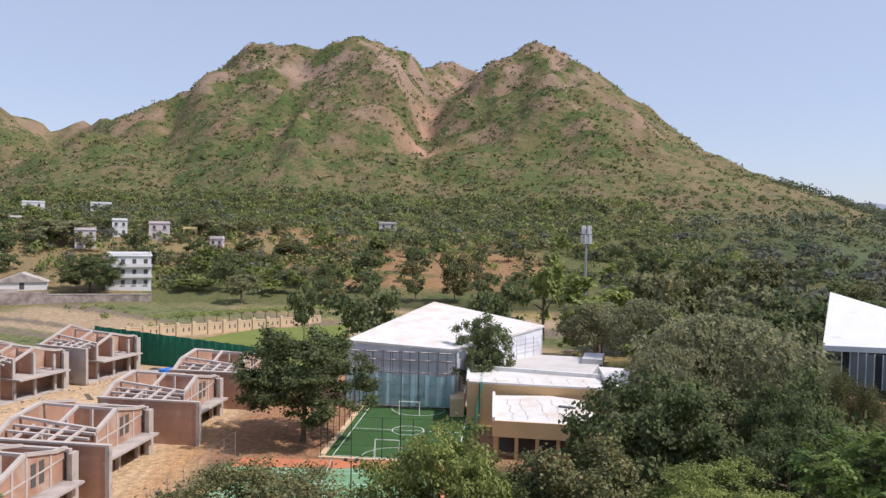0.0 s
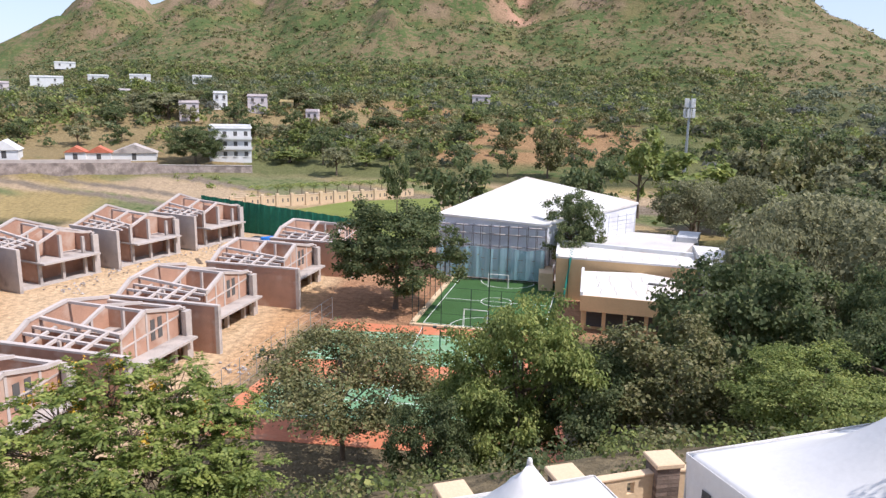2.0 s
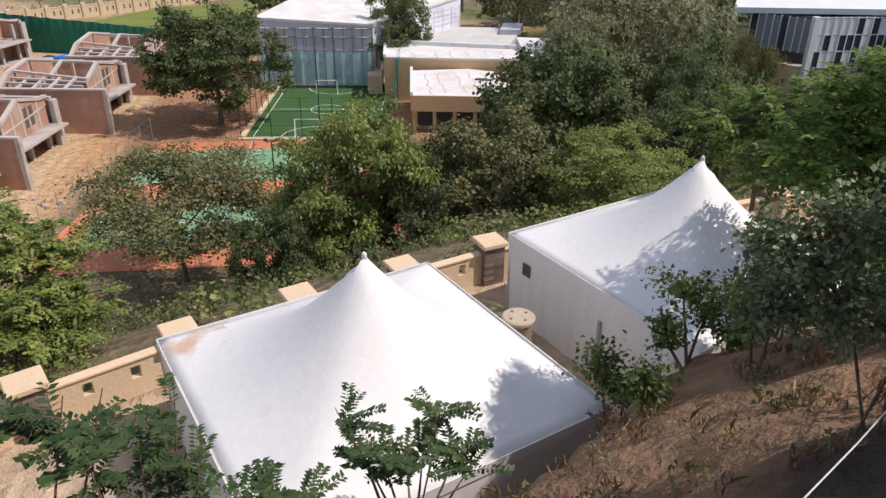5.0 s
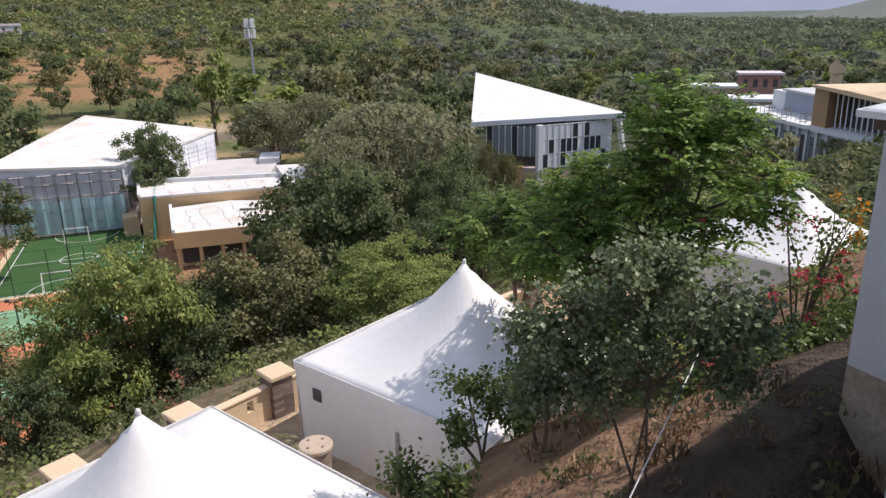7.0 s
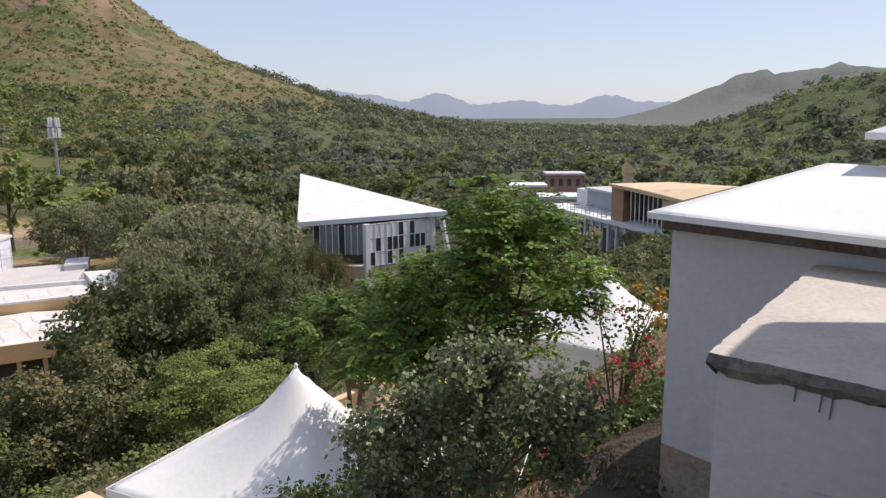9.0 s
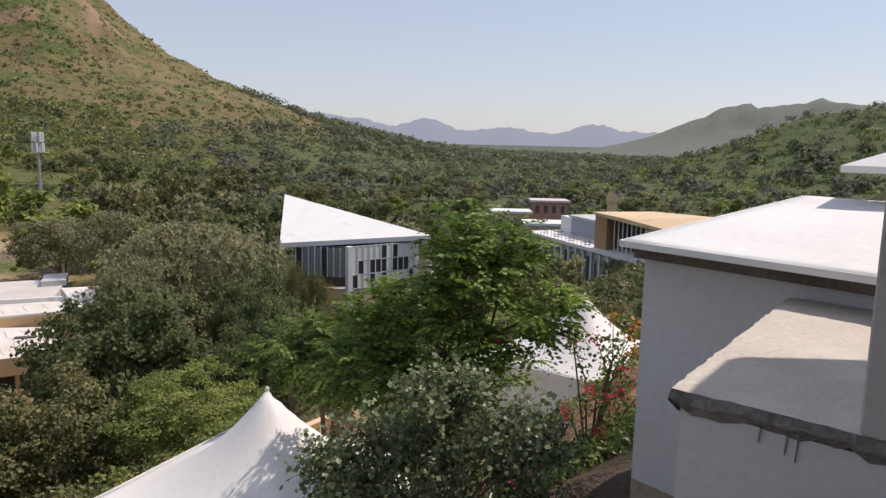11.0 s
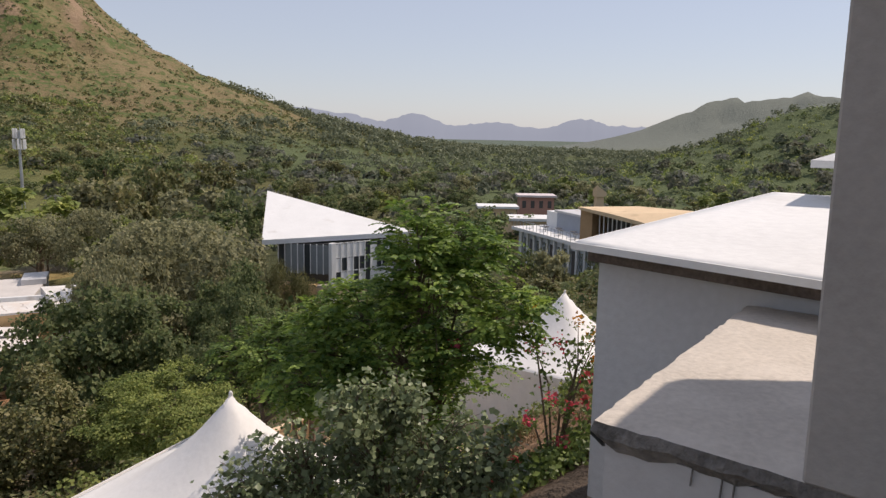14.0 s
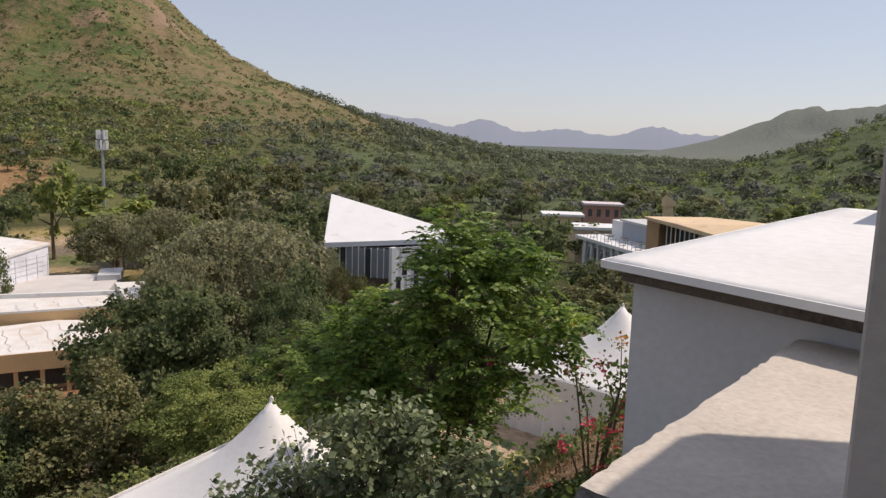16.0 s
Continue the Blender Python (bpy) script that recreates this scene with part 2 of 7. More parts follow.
def part(name, bm, material, parent=None, label=""):
    """Link a bmesh as ONE mesh object under a thing or a part."""
    me = bpy.data.meshes.new(name)
    bm.to_mesh(me)
    bm.free()
    me.materials.append(material)
    ob = new(name, me)
    if parent is not None:
        ob.parent = parent
    if label:
        tagged(ob, label)
    return ob


def put(name, me, parent=None, label=""):
    ob = new(name, me)
    if parent is not None:
        ob.parent = parent
    if label:
        tagged(ob, label)
    return ob


def thing(name, m, label, category, group="", kind=""):
    ob = new(name)
    ob.empty_display_size = 0.2
    ob.matrix_world = m
    return tagged(ob, label, category, group, kind)


def box(x0, y0, z0, x1, y1, z1, bm=None, bevel=0.0):
    bm = bm or bmesh.new()
    vs = [bm.verts.new(p) for p in ((x0, y0, z0), (x1, y0, z0), (x1, y1, z0), (x0, y1, z0), (x0, y0, z1), (x1, y0, z1), (x1, y1, z1), (x0, y1, z1))]
    fs = [bm.faces.new([vs[i] for i in f]) for f in ((3, 2, 1, 0), (4, 5, 6, 7), (0, 1, 5, 4), (1, 2, 6, 5), (2, 3, 7, 6), (3, 0, 4, 7))]
    if bevel:
        bmesh.ops.bevel(bm, geom=list({e for f in fs for e in f.edges}), offset=bevel, segments=1, affect="EDGES")
    return bm


def prism(poly, z0, z1, bm=None):
    """An upright block over a plan polygon; z0 and z1 are numbers or one height a corner."""
    bm = bm or bmesh.new()
    n = len(poly)
    lo = z0 if hasattr(z0, "__len__") else [z0] * n
    hi = z1 if hasattr(z1, "__len__") else [z1] * n
    area = sum(poly[i][0] * poly[(i + 1) % n][1] - poly[(i + 1) % n][0] * poly[i][1] for i in range(n))
    if area < 0:
        poly, lo, hi = poly[::-1], list(lo)[::-1], list(hi)[::-1]
    a = [bm.verts.new((p[0], p[1], z)) for p, z in zip(poly, lo)]
    b = [bm.verts.new((p[0], p[1], z)) for p, z in zip(poly, hi)]
    bm.faces.new(a[::-1])
    bm.faces.new(b)
    for i in range(n):
        j = (i + 1) % n
        bm.faces.new((a[i], a[j], b[j], b[i]))
    return bm


def beam(p, q, w, h, bm=None):
    """A straight bar with a rectangular section from p to q."""
    bm = bm or bmesh.new()
    p, q = Vector(p), Vector(q)
    d = (q - p).normalized()
    side = d.cross(Vector((0, 0, 1)))
    side = Vector((1, 0, 0)) if side.length < 1e-3 else side.normalized()
    up = side.cross(d).normalized()
    ring = [(-w / 2, -h / 2), (w / 2, -h / 2), (w / 2, h / 2), (-w / 2, h / 2)]
    a = [bm.verts.new(p + side * s + up * u) for s, u in ring]
    b = [bm.verts.new(q + side * s + up * u) for s, u in ring]
    bm.faces.new(a[::-1])
    bm.faces.new(b)
    for i in range(4):
        j = (i + 1) % 4
        bm.faces.new((a[i], a[j], b[j], b[i]))
    bmesh.ops.recalc_face_normals(bm, faces=bm.faces)
    return bm


def tube(pts, radii, sides=6, bm=None):
    """A tapered tube along points."""
    bm = bm or bmesh.new()
    pts = [Vector(p) for p in pts]
    rings = []
    for i, p in enumerate(pts):
        d = (pts[min(i + 1, len(pts) - 1)] - pts[max(i - 1, 0)]).normalized()
        s = d.orthogonal().normalized()
        u = d.cross(s)
        rings.append([bm.verts.new(p + (s * math.cos(a) + u * math.sin(a)) * radii[i]) for a in (2 * math.pi * k / sides for k in range(sides))])
    for r0, r1 in zip(rings, rings[1:]):
        for k in range(sides):
            j = (k + 1) % sides
            bm.faces.new((r0[k], r0[j], r1[j], r1[k]))
    bm.faces.new(rings[0][::-1])
    bm.faces.new(rings[-1])
    return bm


def leaf_mesh(name, C, D, size, material, rng, width=0.45, fold=0.25, face=None):
    """Folded pointed leaves at the places C, pointing along D, as one mesh."""
    n = len(C)
    D = D / np.maximum(np.linalg.norm(D, axis=1, keepdims=True), 1e-6)
    up = rng.normal(0, 0.42, (n, 3)) + ((0, 0, 1) if face is None else face)
    side = np.cross(D, up)
    side /= np.maximum(np.linalg.norm(side, axis=1, keepdims=True), 1e-6)
    nor = np.cross(side, D)
    s = (size * rng.uniform(0.6, 1.35, n))[:, None]
    V = np.empty((n, 4, 3))
    V[:, 0] = C - D * s * 0.5
    V[:, 1] = C + side * s * width + nor * s * fold
    V[:, 2] = C + D * s * 0.5
    V[:, 3] = C - side * s * width + nor * s * fold
    me = bpy.data.meshes.new(name)
    me.vertices.add(n * 4)
    me.vertices.foreach_set("co", V.ravel())
    idx = np.arange(n)[:, None] * 4 + np.array([0, 1, 2, 0, 2, 3])
    me.loops.add(n * 6)
    me.loops.foreach_set("vertex_index", idx.ravel())
    me.polygons.add(n * 2)
    me.polygons.foreach_set("loop_start", np.arange(n * 2) * 3)
    me.update(calc_edges=True)
    me.materials.append(material)
    return me

# ---- the ground ----
CREST = [(-467, 770, 135), (-447, 838, 128), (-371, 820, 135), (-304, 762, 140), (-241, 700, 153), (-198, 661, 157), (-164, 629, 175),
         (-121, 628, 170), (-72, 626, 181), (-44, 638, 175), (-26, 680, 171), (6, 730, 184), (34, 719, 171), (48, 658, 166), (65, 606, 175),
         (89, 593, 169), (127, 587, 142), (164, 588, 116), (208, 595, 91), (284, 629, 68), (348, 653, 51), (407, 678, 35), (480, 702, 18)]
SPURS = [[(-72, 626, 176), (-97, 552, 122), (-97, 470, 80), (-62, 396, 40)], [(65, 606, 170), (45, 518, 106), (60, 469, 78), (80, 400, 36)],
         [(-164, 629, 170), (-230, 560, 110), (-270, 480, 60)], [(127, 587, 138), (170, 500, 70), (200, 430, 30)]]
HILL_EAST = [(1252, 828, 5), (1198, 726, 36), (1146, 614, 100), (1137, 521, 105), (1114, 448, 107), (1134, 370, 104), (1200, 200, 112)]
HILL_NEAR = [(350, 233, 8), (366, 207, 23), (383, 172, 31), (388, 162, 46), (400, 130, 52), (430, 60, 60)]


def farther(line, k=1.25, eye=28.4):
    return [(x * k, y * k, (z - eye) * k + eye) for x, y, z in line]


CREST, SPURS = farther(CREST), [farther(s) for s in SPURS]


LIFT_AT = [-36.0, -33.0, -31.0, -28.9, -26.8, -24.7, -22.6, -20.5, -18.4, -16.3, -14.2, -12.1, -10.0, -7.9, -5.8, -3.7, -1.6, 0.5, 2.6, 4.7, 6.8, 8.9, 11.0, 13.1, 15.2, 17.3, 19.4, 21.5, 23.6, 25.7, 27.8, 29.9, 34.0, 40.0]
LIFT = [0.99, 0.99, 0.99, 1.05, 1.03, 1.05, 0.95, 0.86, 0.94, 0.97, 1.03, 1.06, 1.0, 0.97, 1.02, 1.08, 0.96, 0.96, 0.98, 0.97, 1.02, 1.02, 1.07, 1.06, 1.02, 1.04, 1.05, 1.08, 1.06, 1.1, 1.11, 1.06, 1.05, 1.0]


def smooth(a, b, v):
    t = np.clip((v - a) / (b - a), 0, 1)
    return t * t * (3 - 2 * t)


def ridge(line, x, y, run, power=1.25):
    """Height of a ridge that falls away on both sides of its crest line."""
    best = np.zeros_like(x)
    for (x0, y0, z0), (x1, y1, z1) in zip(line, line[1:]):
        dx, dy = x1 - x0, y1 - y0
        k = np.clip(((x - x0) * dx + (y - y0) * dy) / (dx * dx + dy * dy), 0, 1)
        d = np.hypot(x - x0 - k * dx, y - y0 - k * dy)
        zc = z0 + k * (z1 - z0)
        best = np.maximum(best, zc * np.exp(-(d / (run * np.maximum(zc, 20))) ** power))
    return best


def wall_y(x):
    return np.where(x < 4.02, 22.25 + (x - 4.02) * 0.48, 22.25 + (x - 4.02) * 0.287)


def height(x, y):
    """The lie of the land, for arrays of places."""
    r = np.hypot(x, y)
    hill = np.maximum(ridge(CREST, x, y, 0.92), np.maximum.reduce([ridge(s, x, y, 0.75, 1.1) for s in SPURS]))
    hill = hill * smooth(140, 260, r) * np.interp(np.degrees(np.arctan2(x, y)), LIFT_AT, LIFT)
    plain = 4 * smooth(190, 260, r) + 6 * smooth(250, 330, r) + 9 * smooth(270, 350, r) * smooth(40, 90, -x) - 2.5 * np.exp(-((y + 0.35 * x - 165) / 22.0) ** 2) * smooth(140, 160, r)
    plain = plain * (1 - smooth(60, 200, x) * (1 - smooth(300, 400, y)))
    plain = plain - 0.7 * smooth(28, 33, -x) * (1 - smooth(46, 56, -x)) * (1 - smooth(122, 130, y))
    s = (x + 108) * -0.375 + (y - 196) * 0.927
    plain = plain + 4.5 * smooth(0, 3, s) * smooth(92, 115, -x) * (1 - smooth(60, 120, s))
    plain = plain - 4.1 * smooth(100, 122, -x) * (1 - smooth(-1, 1, s)) * smooth(120, 150, r)
    east = 9.5 * smooth(18, 60, x) * (1 - smooth(100, 190, r))
    z = np.maximum(plain + east, hill) + 0.25 * np.minimum(plain + east, hill)
    z = np.maximum(z, np.maximum(ridge(HILL_EAST, x, y, 1.6), ridge(HILL_NEAR, x, y, 1.7)) - 0.8)
    e = y - wall_y(x)
    shelf = 14.9 * (1 - smooth(0.6, 30, e))
    b = np.clip(-e - 9.4 - 1.5 * (1 - smooth(2, 7, x)), 0, 60)
    bank = 14.9 + 3.5 * smooth(0.45, 1.75, b) + 0.66 * np.clip(b - 1.2, 0, 7.6) - 1.7 * smooth(8.0, 10.5, b)
    near = np.where(e > 0, shelf, np.where(x > 40, np.minimum(bank, 24), bank))
    w = smooth(150, 230, x) * (1 - smooth(0, 30, e)) + smooth(200, 320, -x)
    return np.maximum(z, near * (1 - np.clip(w, 0, 1)))


def lie(x, y):
    return float(height(np.array([float(x)]), np.array([float(y)]))[0])


def relief(x, y, s, seed):
    """Quick value noise for arrays, 0 to 1."""
    i, j = np.floor(x / s).astype(int), np.floor(y / s).astype(int)
    u, v = x / s - i, y / s - j
    u, v = u * u * (3 - 2 * u), v * v * (3 - 2 * v)

    def at(a, b):
        h = np.sin(a * 127.1 + b * 311.7 + seed * 74.7) * 43758.5453
        return h - np.floor(h)

    return (at(i, j) * (1 - u) + at(i + 1, j) * u) * (1 - v) + (at(i, j + 1) * (1 - u) + at(i + 1, j + 1) * u) * v


def rough_hill(x, y, z):
    """Gullies and outcrops, only on steep high ground."""
    k = smooth(22, 60, z) * smooth(300, 420, np.hypot(x, y))
    g = (abs(relief(x, y, 90, 1) - 0.5) * 2) * 22 + (abs(relief(x + 30, y, 40, 2) - 0.5) * 2) * 13 + relief(x, y, 17, 3) * 8 + relief(x, y, 7, 4) * 4
    return k * (g - 24) * np.clip(z / 150, 0.3, 1)


def build_ground():
    ang = np.radians(np.concatenate([np.arange(-62, 93, 0.5), np.arange(93, 298, 6.0)]))
    rad = np.concatenate([np.arange(0.5, 40, 0.8), np.geomspace(40, 330, 120), np.geomspace(336, 1150, 230), np.geomspace(1165, 4900, 30)])
    A, Rr = np.meshgrid(ang, rad)
    X, Y = Rr * np.sin(A), Rr * np.cos(A)
    z0 = height(X, Y)
    Z = z0 + rough_hill(X, Y, z0)
    Z = Z + (relief(X, Y, 2.1, 7) - 0.5) * 0.35 * (Z > 15.2) * (Rr < 60) + (relief(X, Y, 0.9, 8) - 0.5) * 0.2 * (Z > 15.2) * (Rr < 60)
    nr, na = Z.shape
    V = np.stack([X, Y, Z], -1).reshape(-1, 3)
    F = [(i * na + j, i * na + (j + 1) % na, (i + 1) * na + (j + 1) % na, (i + 1) * na + j) for i in range(nr - 1) for j in range(na)]
    F = [f[::-1] for f in F]
    F.append(tuple(range(na))[::-1])
    me = mesh_from("ground", V, F, M_GROUND, smooth=True)
    # soil colours by zone, with haze in the far ones and shade on the bank
    x, y, z, r = V[:, 0], V[:, 1], V[:, 2], np.hypot(V[:, 0], V[:, 1])
    col = np.tile((0.065, 0.07, 0.032), (len(V), 1))
    scrub = np.full(len(V), 0.15)

    def lay(mask, c, s):
        nonlocal col, scrub
        mask = np.clip(mask, 0, 1)
        col = col * (1 - mask[:, None]) + np.array(c) * mask[:, None]
        scrub = scrub * (1 - mask) + s * mask

    n1, n2 = relief(x, y, 60, 11), relief(x, y, 23, 12)
    east = smooth(90, 170, x) * (1 - smooth(330, 480, y))
    lay((1 - east) * smooth(205, 225, r), (0.15, 0.14, 0.06), 0.42)
    lay((1 - east) * smooth(345, 400, r), (0.12, 0.13, 0.05), 0.5)
    lay((1 - east) * smooth(222, 236, r) * (1 - smooth(330, 390, r)) * smooth(20, 60, -x), (0.25, 0.19, 0.095), 0.22)
    field = smooth(0.4, 0.52, relief(x + 0.3 * y, y * 2.6, 42, 13)) * smooth(228, 240, y) * (1 - smooth(360, 400, y)) * (1 - smooth(30, 60, x)) * smooth(-90, -60, x)
    lay(field, (0.31, 0.19, 0.095), -0.1)
    lay(smooth(0.62, 0.7, n1) * smooth(190, 210, r) * (1 - smooth(330, 380, r)) * (x < 60), (0.13, 0.135, 0.055), 0.2)
    hillm = smooth(20, 36, z) * smooth(360, 430, r)
    lay(hillm, (0.186, 0.144, 0.078), 0.48)
    lay(hillm * smooth(0.4, 0.75, n2), (0.16, 0.145, 0.06), 0.54)
    u_, v_ = x / 1.25, y / 1.25
    gully = hillm * np.exp(-((u_ - 5 - (v_ - 600) * 0.22 + 10 * np.sin(v_ * 0.05)) / 15.0) ** 2) * smooth(450, 490, v_) * smooth(0.35, 0.6, relief(x, y, 14, 15))
    lay(gully, (0.42, 0.25, 0.17), -0.2)
    lay(hillm * smooth(105, 185, z) * smooth(0.5, 0.72, relief(x, y, 11, 16)), (0.31, 0.22, 0.16), 0.16)
    lay(hillm * smooth(60, 120, z) * smooth(0.66, 0.8, relief(x, y, 15, 46)), (0.27, 0.19, 0.125), 0.25)
    lay(smooth(110, 160, x) * smooth(0.4, 0.7, n2) * hillm * (x < 700), (0.21, 0.165, 0.09), 0.4)
    # next three: haze greys put into the far ground's colour
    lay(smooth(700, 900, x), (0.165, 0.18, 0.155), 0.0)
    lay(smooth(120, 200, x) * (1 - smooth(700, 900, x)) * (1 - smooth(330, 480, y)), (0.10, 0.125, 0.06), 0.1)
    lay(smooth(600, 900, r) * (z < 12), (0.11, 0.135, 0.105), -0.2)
    bed = y + 0.35 * x
    edge = np.where(x < -86, 196 + (x + 108) * 0.404, 205)
    river = (1 - smooth(-6, 2, y - edge)) * (1 - smooth(25, 60, x)) * smooth(134, 142, y)
    lay(river, (0.33, 0.25, 0.11), 0.1)
    lay(river * smooth(168, 172, bed) * (1 - smooth(178, 183, bed)), (0.22, 0.175, 0.12), -0.3)
    lay(river * smooth(183, 186, bed) * (1 - smooth(190, 194, bed)), (0.40, 0.29, 0.18), -0.3)
    lay(river * smooth(0.5, 0.66, relief(x * 0.16, bed, 6, 41)), (0.17, 0.18, 0.08), 0.4)
    lay(river * smooth(0.55, 0.7, relief(x * 0.12 + 50, bed, 8, 42)), (0.40, 0.30, 0.19), -0.3)
    lay(river * smooth(0.58, 0.66, relief(x * 0.1 + 90, bed, 5, 43)), (0.21, 0.17, 0.125), -0.3)
    site = smooth(-96, -90, x) * (1 - smooth(-29, -25, x + 0.0 * y)) * smooth(40, 46, y) * (1 - smooth(134, 140, y))
    lay(site, (0.58, 0.415, 0.25), -0.45)
    lay(site * smooth(0.6, 0.8, n2), (0.50, 0.30, 0.15), -0.45)
    e = y - wall_y(x)
    lay(smooth(-24.0, -9.9, e) * (e < 0.4) * (1 - smooth(36, 42, r)), (0.47, 0.35, 0.235), -0.6)
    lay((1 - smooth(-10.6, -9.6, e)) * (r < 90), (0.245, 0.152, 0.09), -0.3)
    # upper bank: the building's shade put into the soil colour
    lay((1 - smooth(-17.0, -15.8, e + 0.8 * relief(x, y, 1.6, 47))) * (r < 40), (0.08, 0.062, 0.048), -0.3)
    lay((e > 0.4) * (r < 75) * (1 - site), (0.17, 0.135, 0.08), -0.05)
    lay(smooth(-30, -26, x) * (1 - smooth(22, 30, x)) * smooth(80, 84, y) * (1 - smooth(128, 136, y)), (0.36, 0.20, 0.11), -0.5)
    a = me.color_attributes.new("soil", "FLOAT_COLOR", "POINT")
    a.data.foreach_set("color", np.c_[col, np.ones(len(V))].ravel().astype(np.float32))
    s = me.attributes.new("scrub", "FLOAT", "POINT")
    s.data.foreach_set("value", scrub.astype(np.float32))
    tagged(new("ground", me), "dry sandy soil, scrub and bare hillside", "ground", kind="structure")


build_ground()


def build_far_range():
    """Blue-grey mountains on the horizon; haze is put into their colour and glow."""
    m = bpy.data.materials.new("haze_glow_mountain")
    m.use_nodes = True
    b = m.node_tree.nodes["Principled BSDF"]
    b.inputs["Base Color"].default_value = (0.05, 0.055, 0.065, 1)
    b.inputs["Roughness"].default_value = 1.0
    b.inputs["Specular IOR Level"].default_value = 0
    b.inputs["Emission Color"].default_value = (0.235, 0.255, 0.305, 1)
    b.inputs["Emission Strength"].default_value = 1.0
    peaks = [(1500, 3480, 150), (1787, 3354, 168), (2077, 3182, 132), (2242, 3068, 97), (2380, 2963, 136), (2534, 2832, 80), (2680, 2695, 100),
             (2836, 2529, 74), (2987, 2350, 122), (3060, 2240, 92), (3169, 2098, 88), (3400, 1700, 120)]
    V, F = [], []
    rng = random.Random(4)
    top = []
    for (x0, y0, z0), (x1, y1, z1) in zip(peaks, peaks[1:]):
        for k in range(10):
            t = k / 10
            s = t * t * (3 - 2 * t)
            top.append((x0 + t * (x1 - x0), y0 + t * (y1 - y0), z0 + s * (z1 - z0) + rng.uniform(-5, 5)))
    for i, (x, y, z) in enumerate(top):
        V += [(x * 0.93, y * 0.93, -30), (x * 0.97, y * 0.97, z * 0.45 + rng.uniform(-2, 2)), (x, y, z), (x * 1.05, y * 1.05, -30)]
        if i:
            for k in range(3):
                F.append((4 * i - 4 + k, 4 * i + k, 4 * i + k + 1, 4 * i - 3 + k))
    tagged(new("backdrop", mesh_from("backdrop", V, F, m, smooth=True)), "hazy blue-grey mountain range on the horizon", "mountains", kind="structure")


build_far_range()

# ---- tents on the terrace ----
U = Vector((0.903, 0.429, 0))


def swept(u, v):
    """Height of the canvas over a unit square tent, 1 at the peak."""
    d, c = max(abs(u), abs(v)), math.hypot(u, v)
    k = max(0.0, 1 - (0.72 * d + 0.28 * min(c, 1.0)))
    return 0.56 * k ** 1.1 + 0.44 * max(0, 1 - c / 0.95) ** 2.4 - 0.012 * (d > 0.999) * (1 - min(abs(u), abs(v)) ** 2)


def build_tent(m, side, drop, rise, label):
    """A square pavilion tent: swept canvas roof to a capped peak, hanging walls, corner poles."""
    t = thing("pavilion_tent", m, label, "tent", group="white tents on the terrace")
    h = side / 2
    n = 28
    V, F = [], []
    for i in range(n + 1):
        for j in range(n + 1):
            x, y = -h + side * i / n, -h + side * j / n
            V.append((x, y, drop + rise * swept(x / h, y / h)))
    for i in range(n):
        for j in range(n):
            a = i * (n + 1) + j
            F.append((a, a + n + 1, a + n + 2, a + 1))
    roof = put("roof", mesh_from("tent_roof", V, F, M_CANVAS, smooth=True), t)
    sol = roof.modifiers.new("thickness", "SOLIDIFY")
    sol.thickness, sol.offset = 0.02, -1
    part("peak_cap", tube([(0, 0, drop + rise - 0.12), (0, 0, drop + rise + 0.02), (0, 0, drop + rise + 0.06)], [0.06, 0.055, 0.03], 12), M_CANVAS, t, "dusty cream canvas cap")
    for k in range(4):
        bm = bmesh.new()
        nn = 40
        prev = None
        for i in range(nn + 1):
            s = -h + side * i / nn
            w = 0.02 * math.sin(i * 1.9) + 0.015 * math.sin(i * 0.7)
            p = [(s, -h + 0.03 + w, 0.0), (s, -h + 0.02 + w * 0.5, drop * 0.55), (s, -h + 0.01, drop - 0.02)]
            p = [Matrix.Rotation(k * math.pi / 2, 3, "Z") @ Vector(q) for q in p]
            row = [bm.verts.new(q) for q in p]
            if prev:
                for q in range(2):
                    bm.faces.new((prev[q], row[q], row[q + 1], prev[q + 1]))
            prev = row
        w = part("wall_panel", bm, M_CANVAS, t)
        so = w.modifiers.new("thickness", "SOLIDIFY")
        so.thickness = 0.012
        # hem along the eave
        a, b = Matrix.Rotation(k * math.pi / 2, 3, "Z") @ Vector((-h, -h - 0.02, drop - 0.1)), Matrix.Rotation(k * math.pi / 2, 3, "Z") @ Vector((h, -h - 0.02, drop - 0.1))
        part("valance", beam(a, b, 0.02, 0.26), M_CANVAS, t)
        c = Matrix.Rotation(k * math.pi / 2, 3, "Z") @ Vector((-h + 0.06, -h + 0.06, 0))
        part("corner_pole", tube([c, c + Vector((0, 0, drop - 0.02))], [0.045, 0.045], 8), M_STEEL, t)
    return t


TURN = math.degrees(math.atan2(U.y, U.x))
tent_1 = build_tent(pose(-0.3, 13.5, 14.9, rz=TURN), 7.5, 2.8, 2.95, "white pavilion tent, canvas roof swept to one peak")
tent_2 = build_tent(pose(9.2, 18.4, 14.9, rz=TURN), 7.5, 2.8, 2.95, "white pavilion tent with branch shadows on its roof")
build_tent(pose(27.43, 21.65, 14.9, rz=TURN - 12), 7.5, 2.8, 2.95, "white pavilion tent half hidden by flowering shrubs")


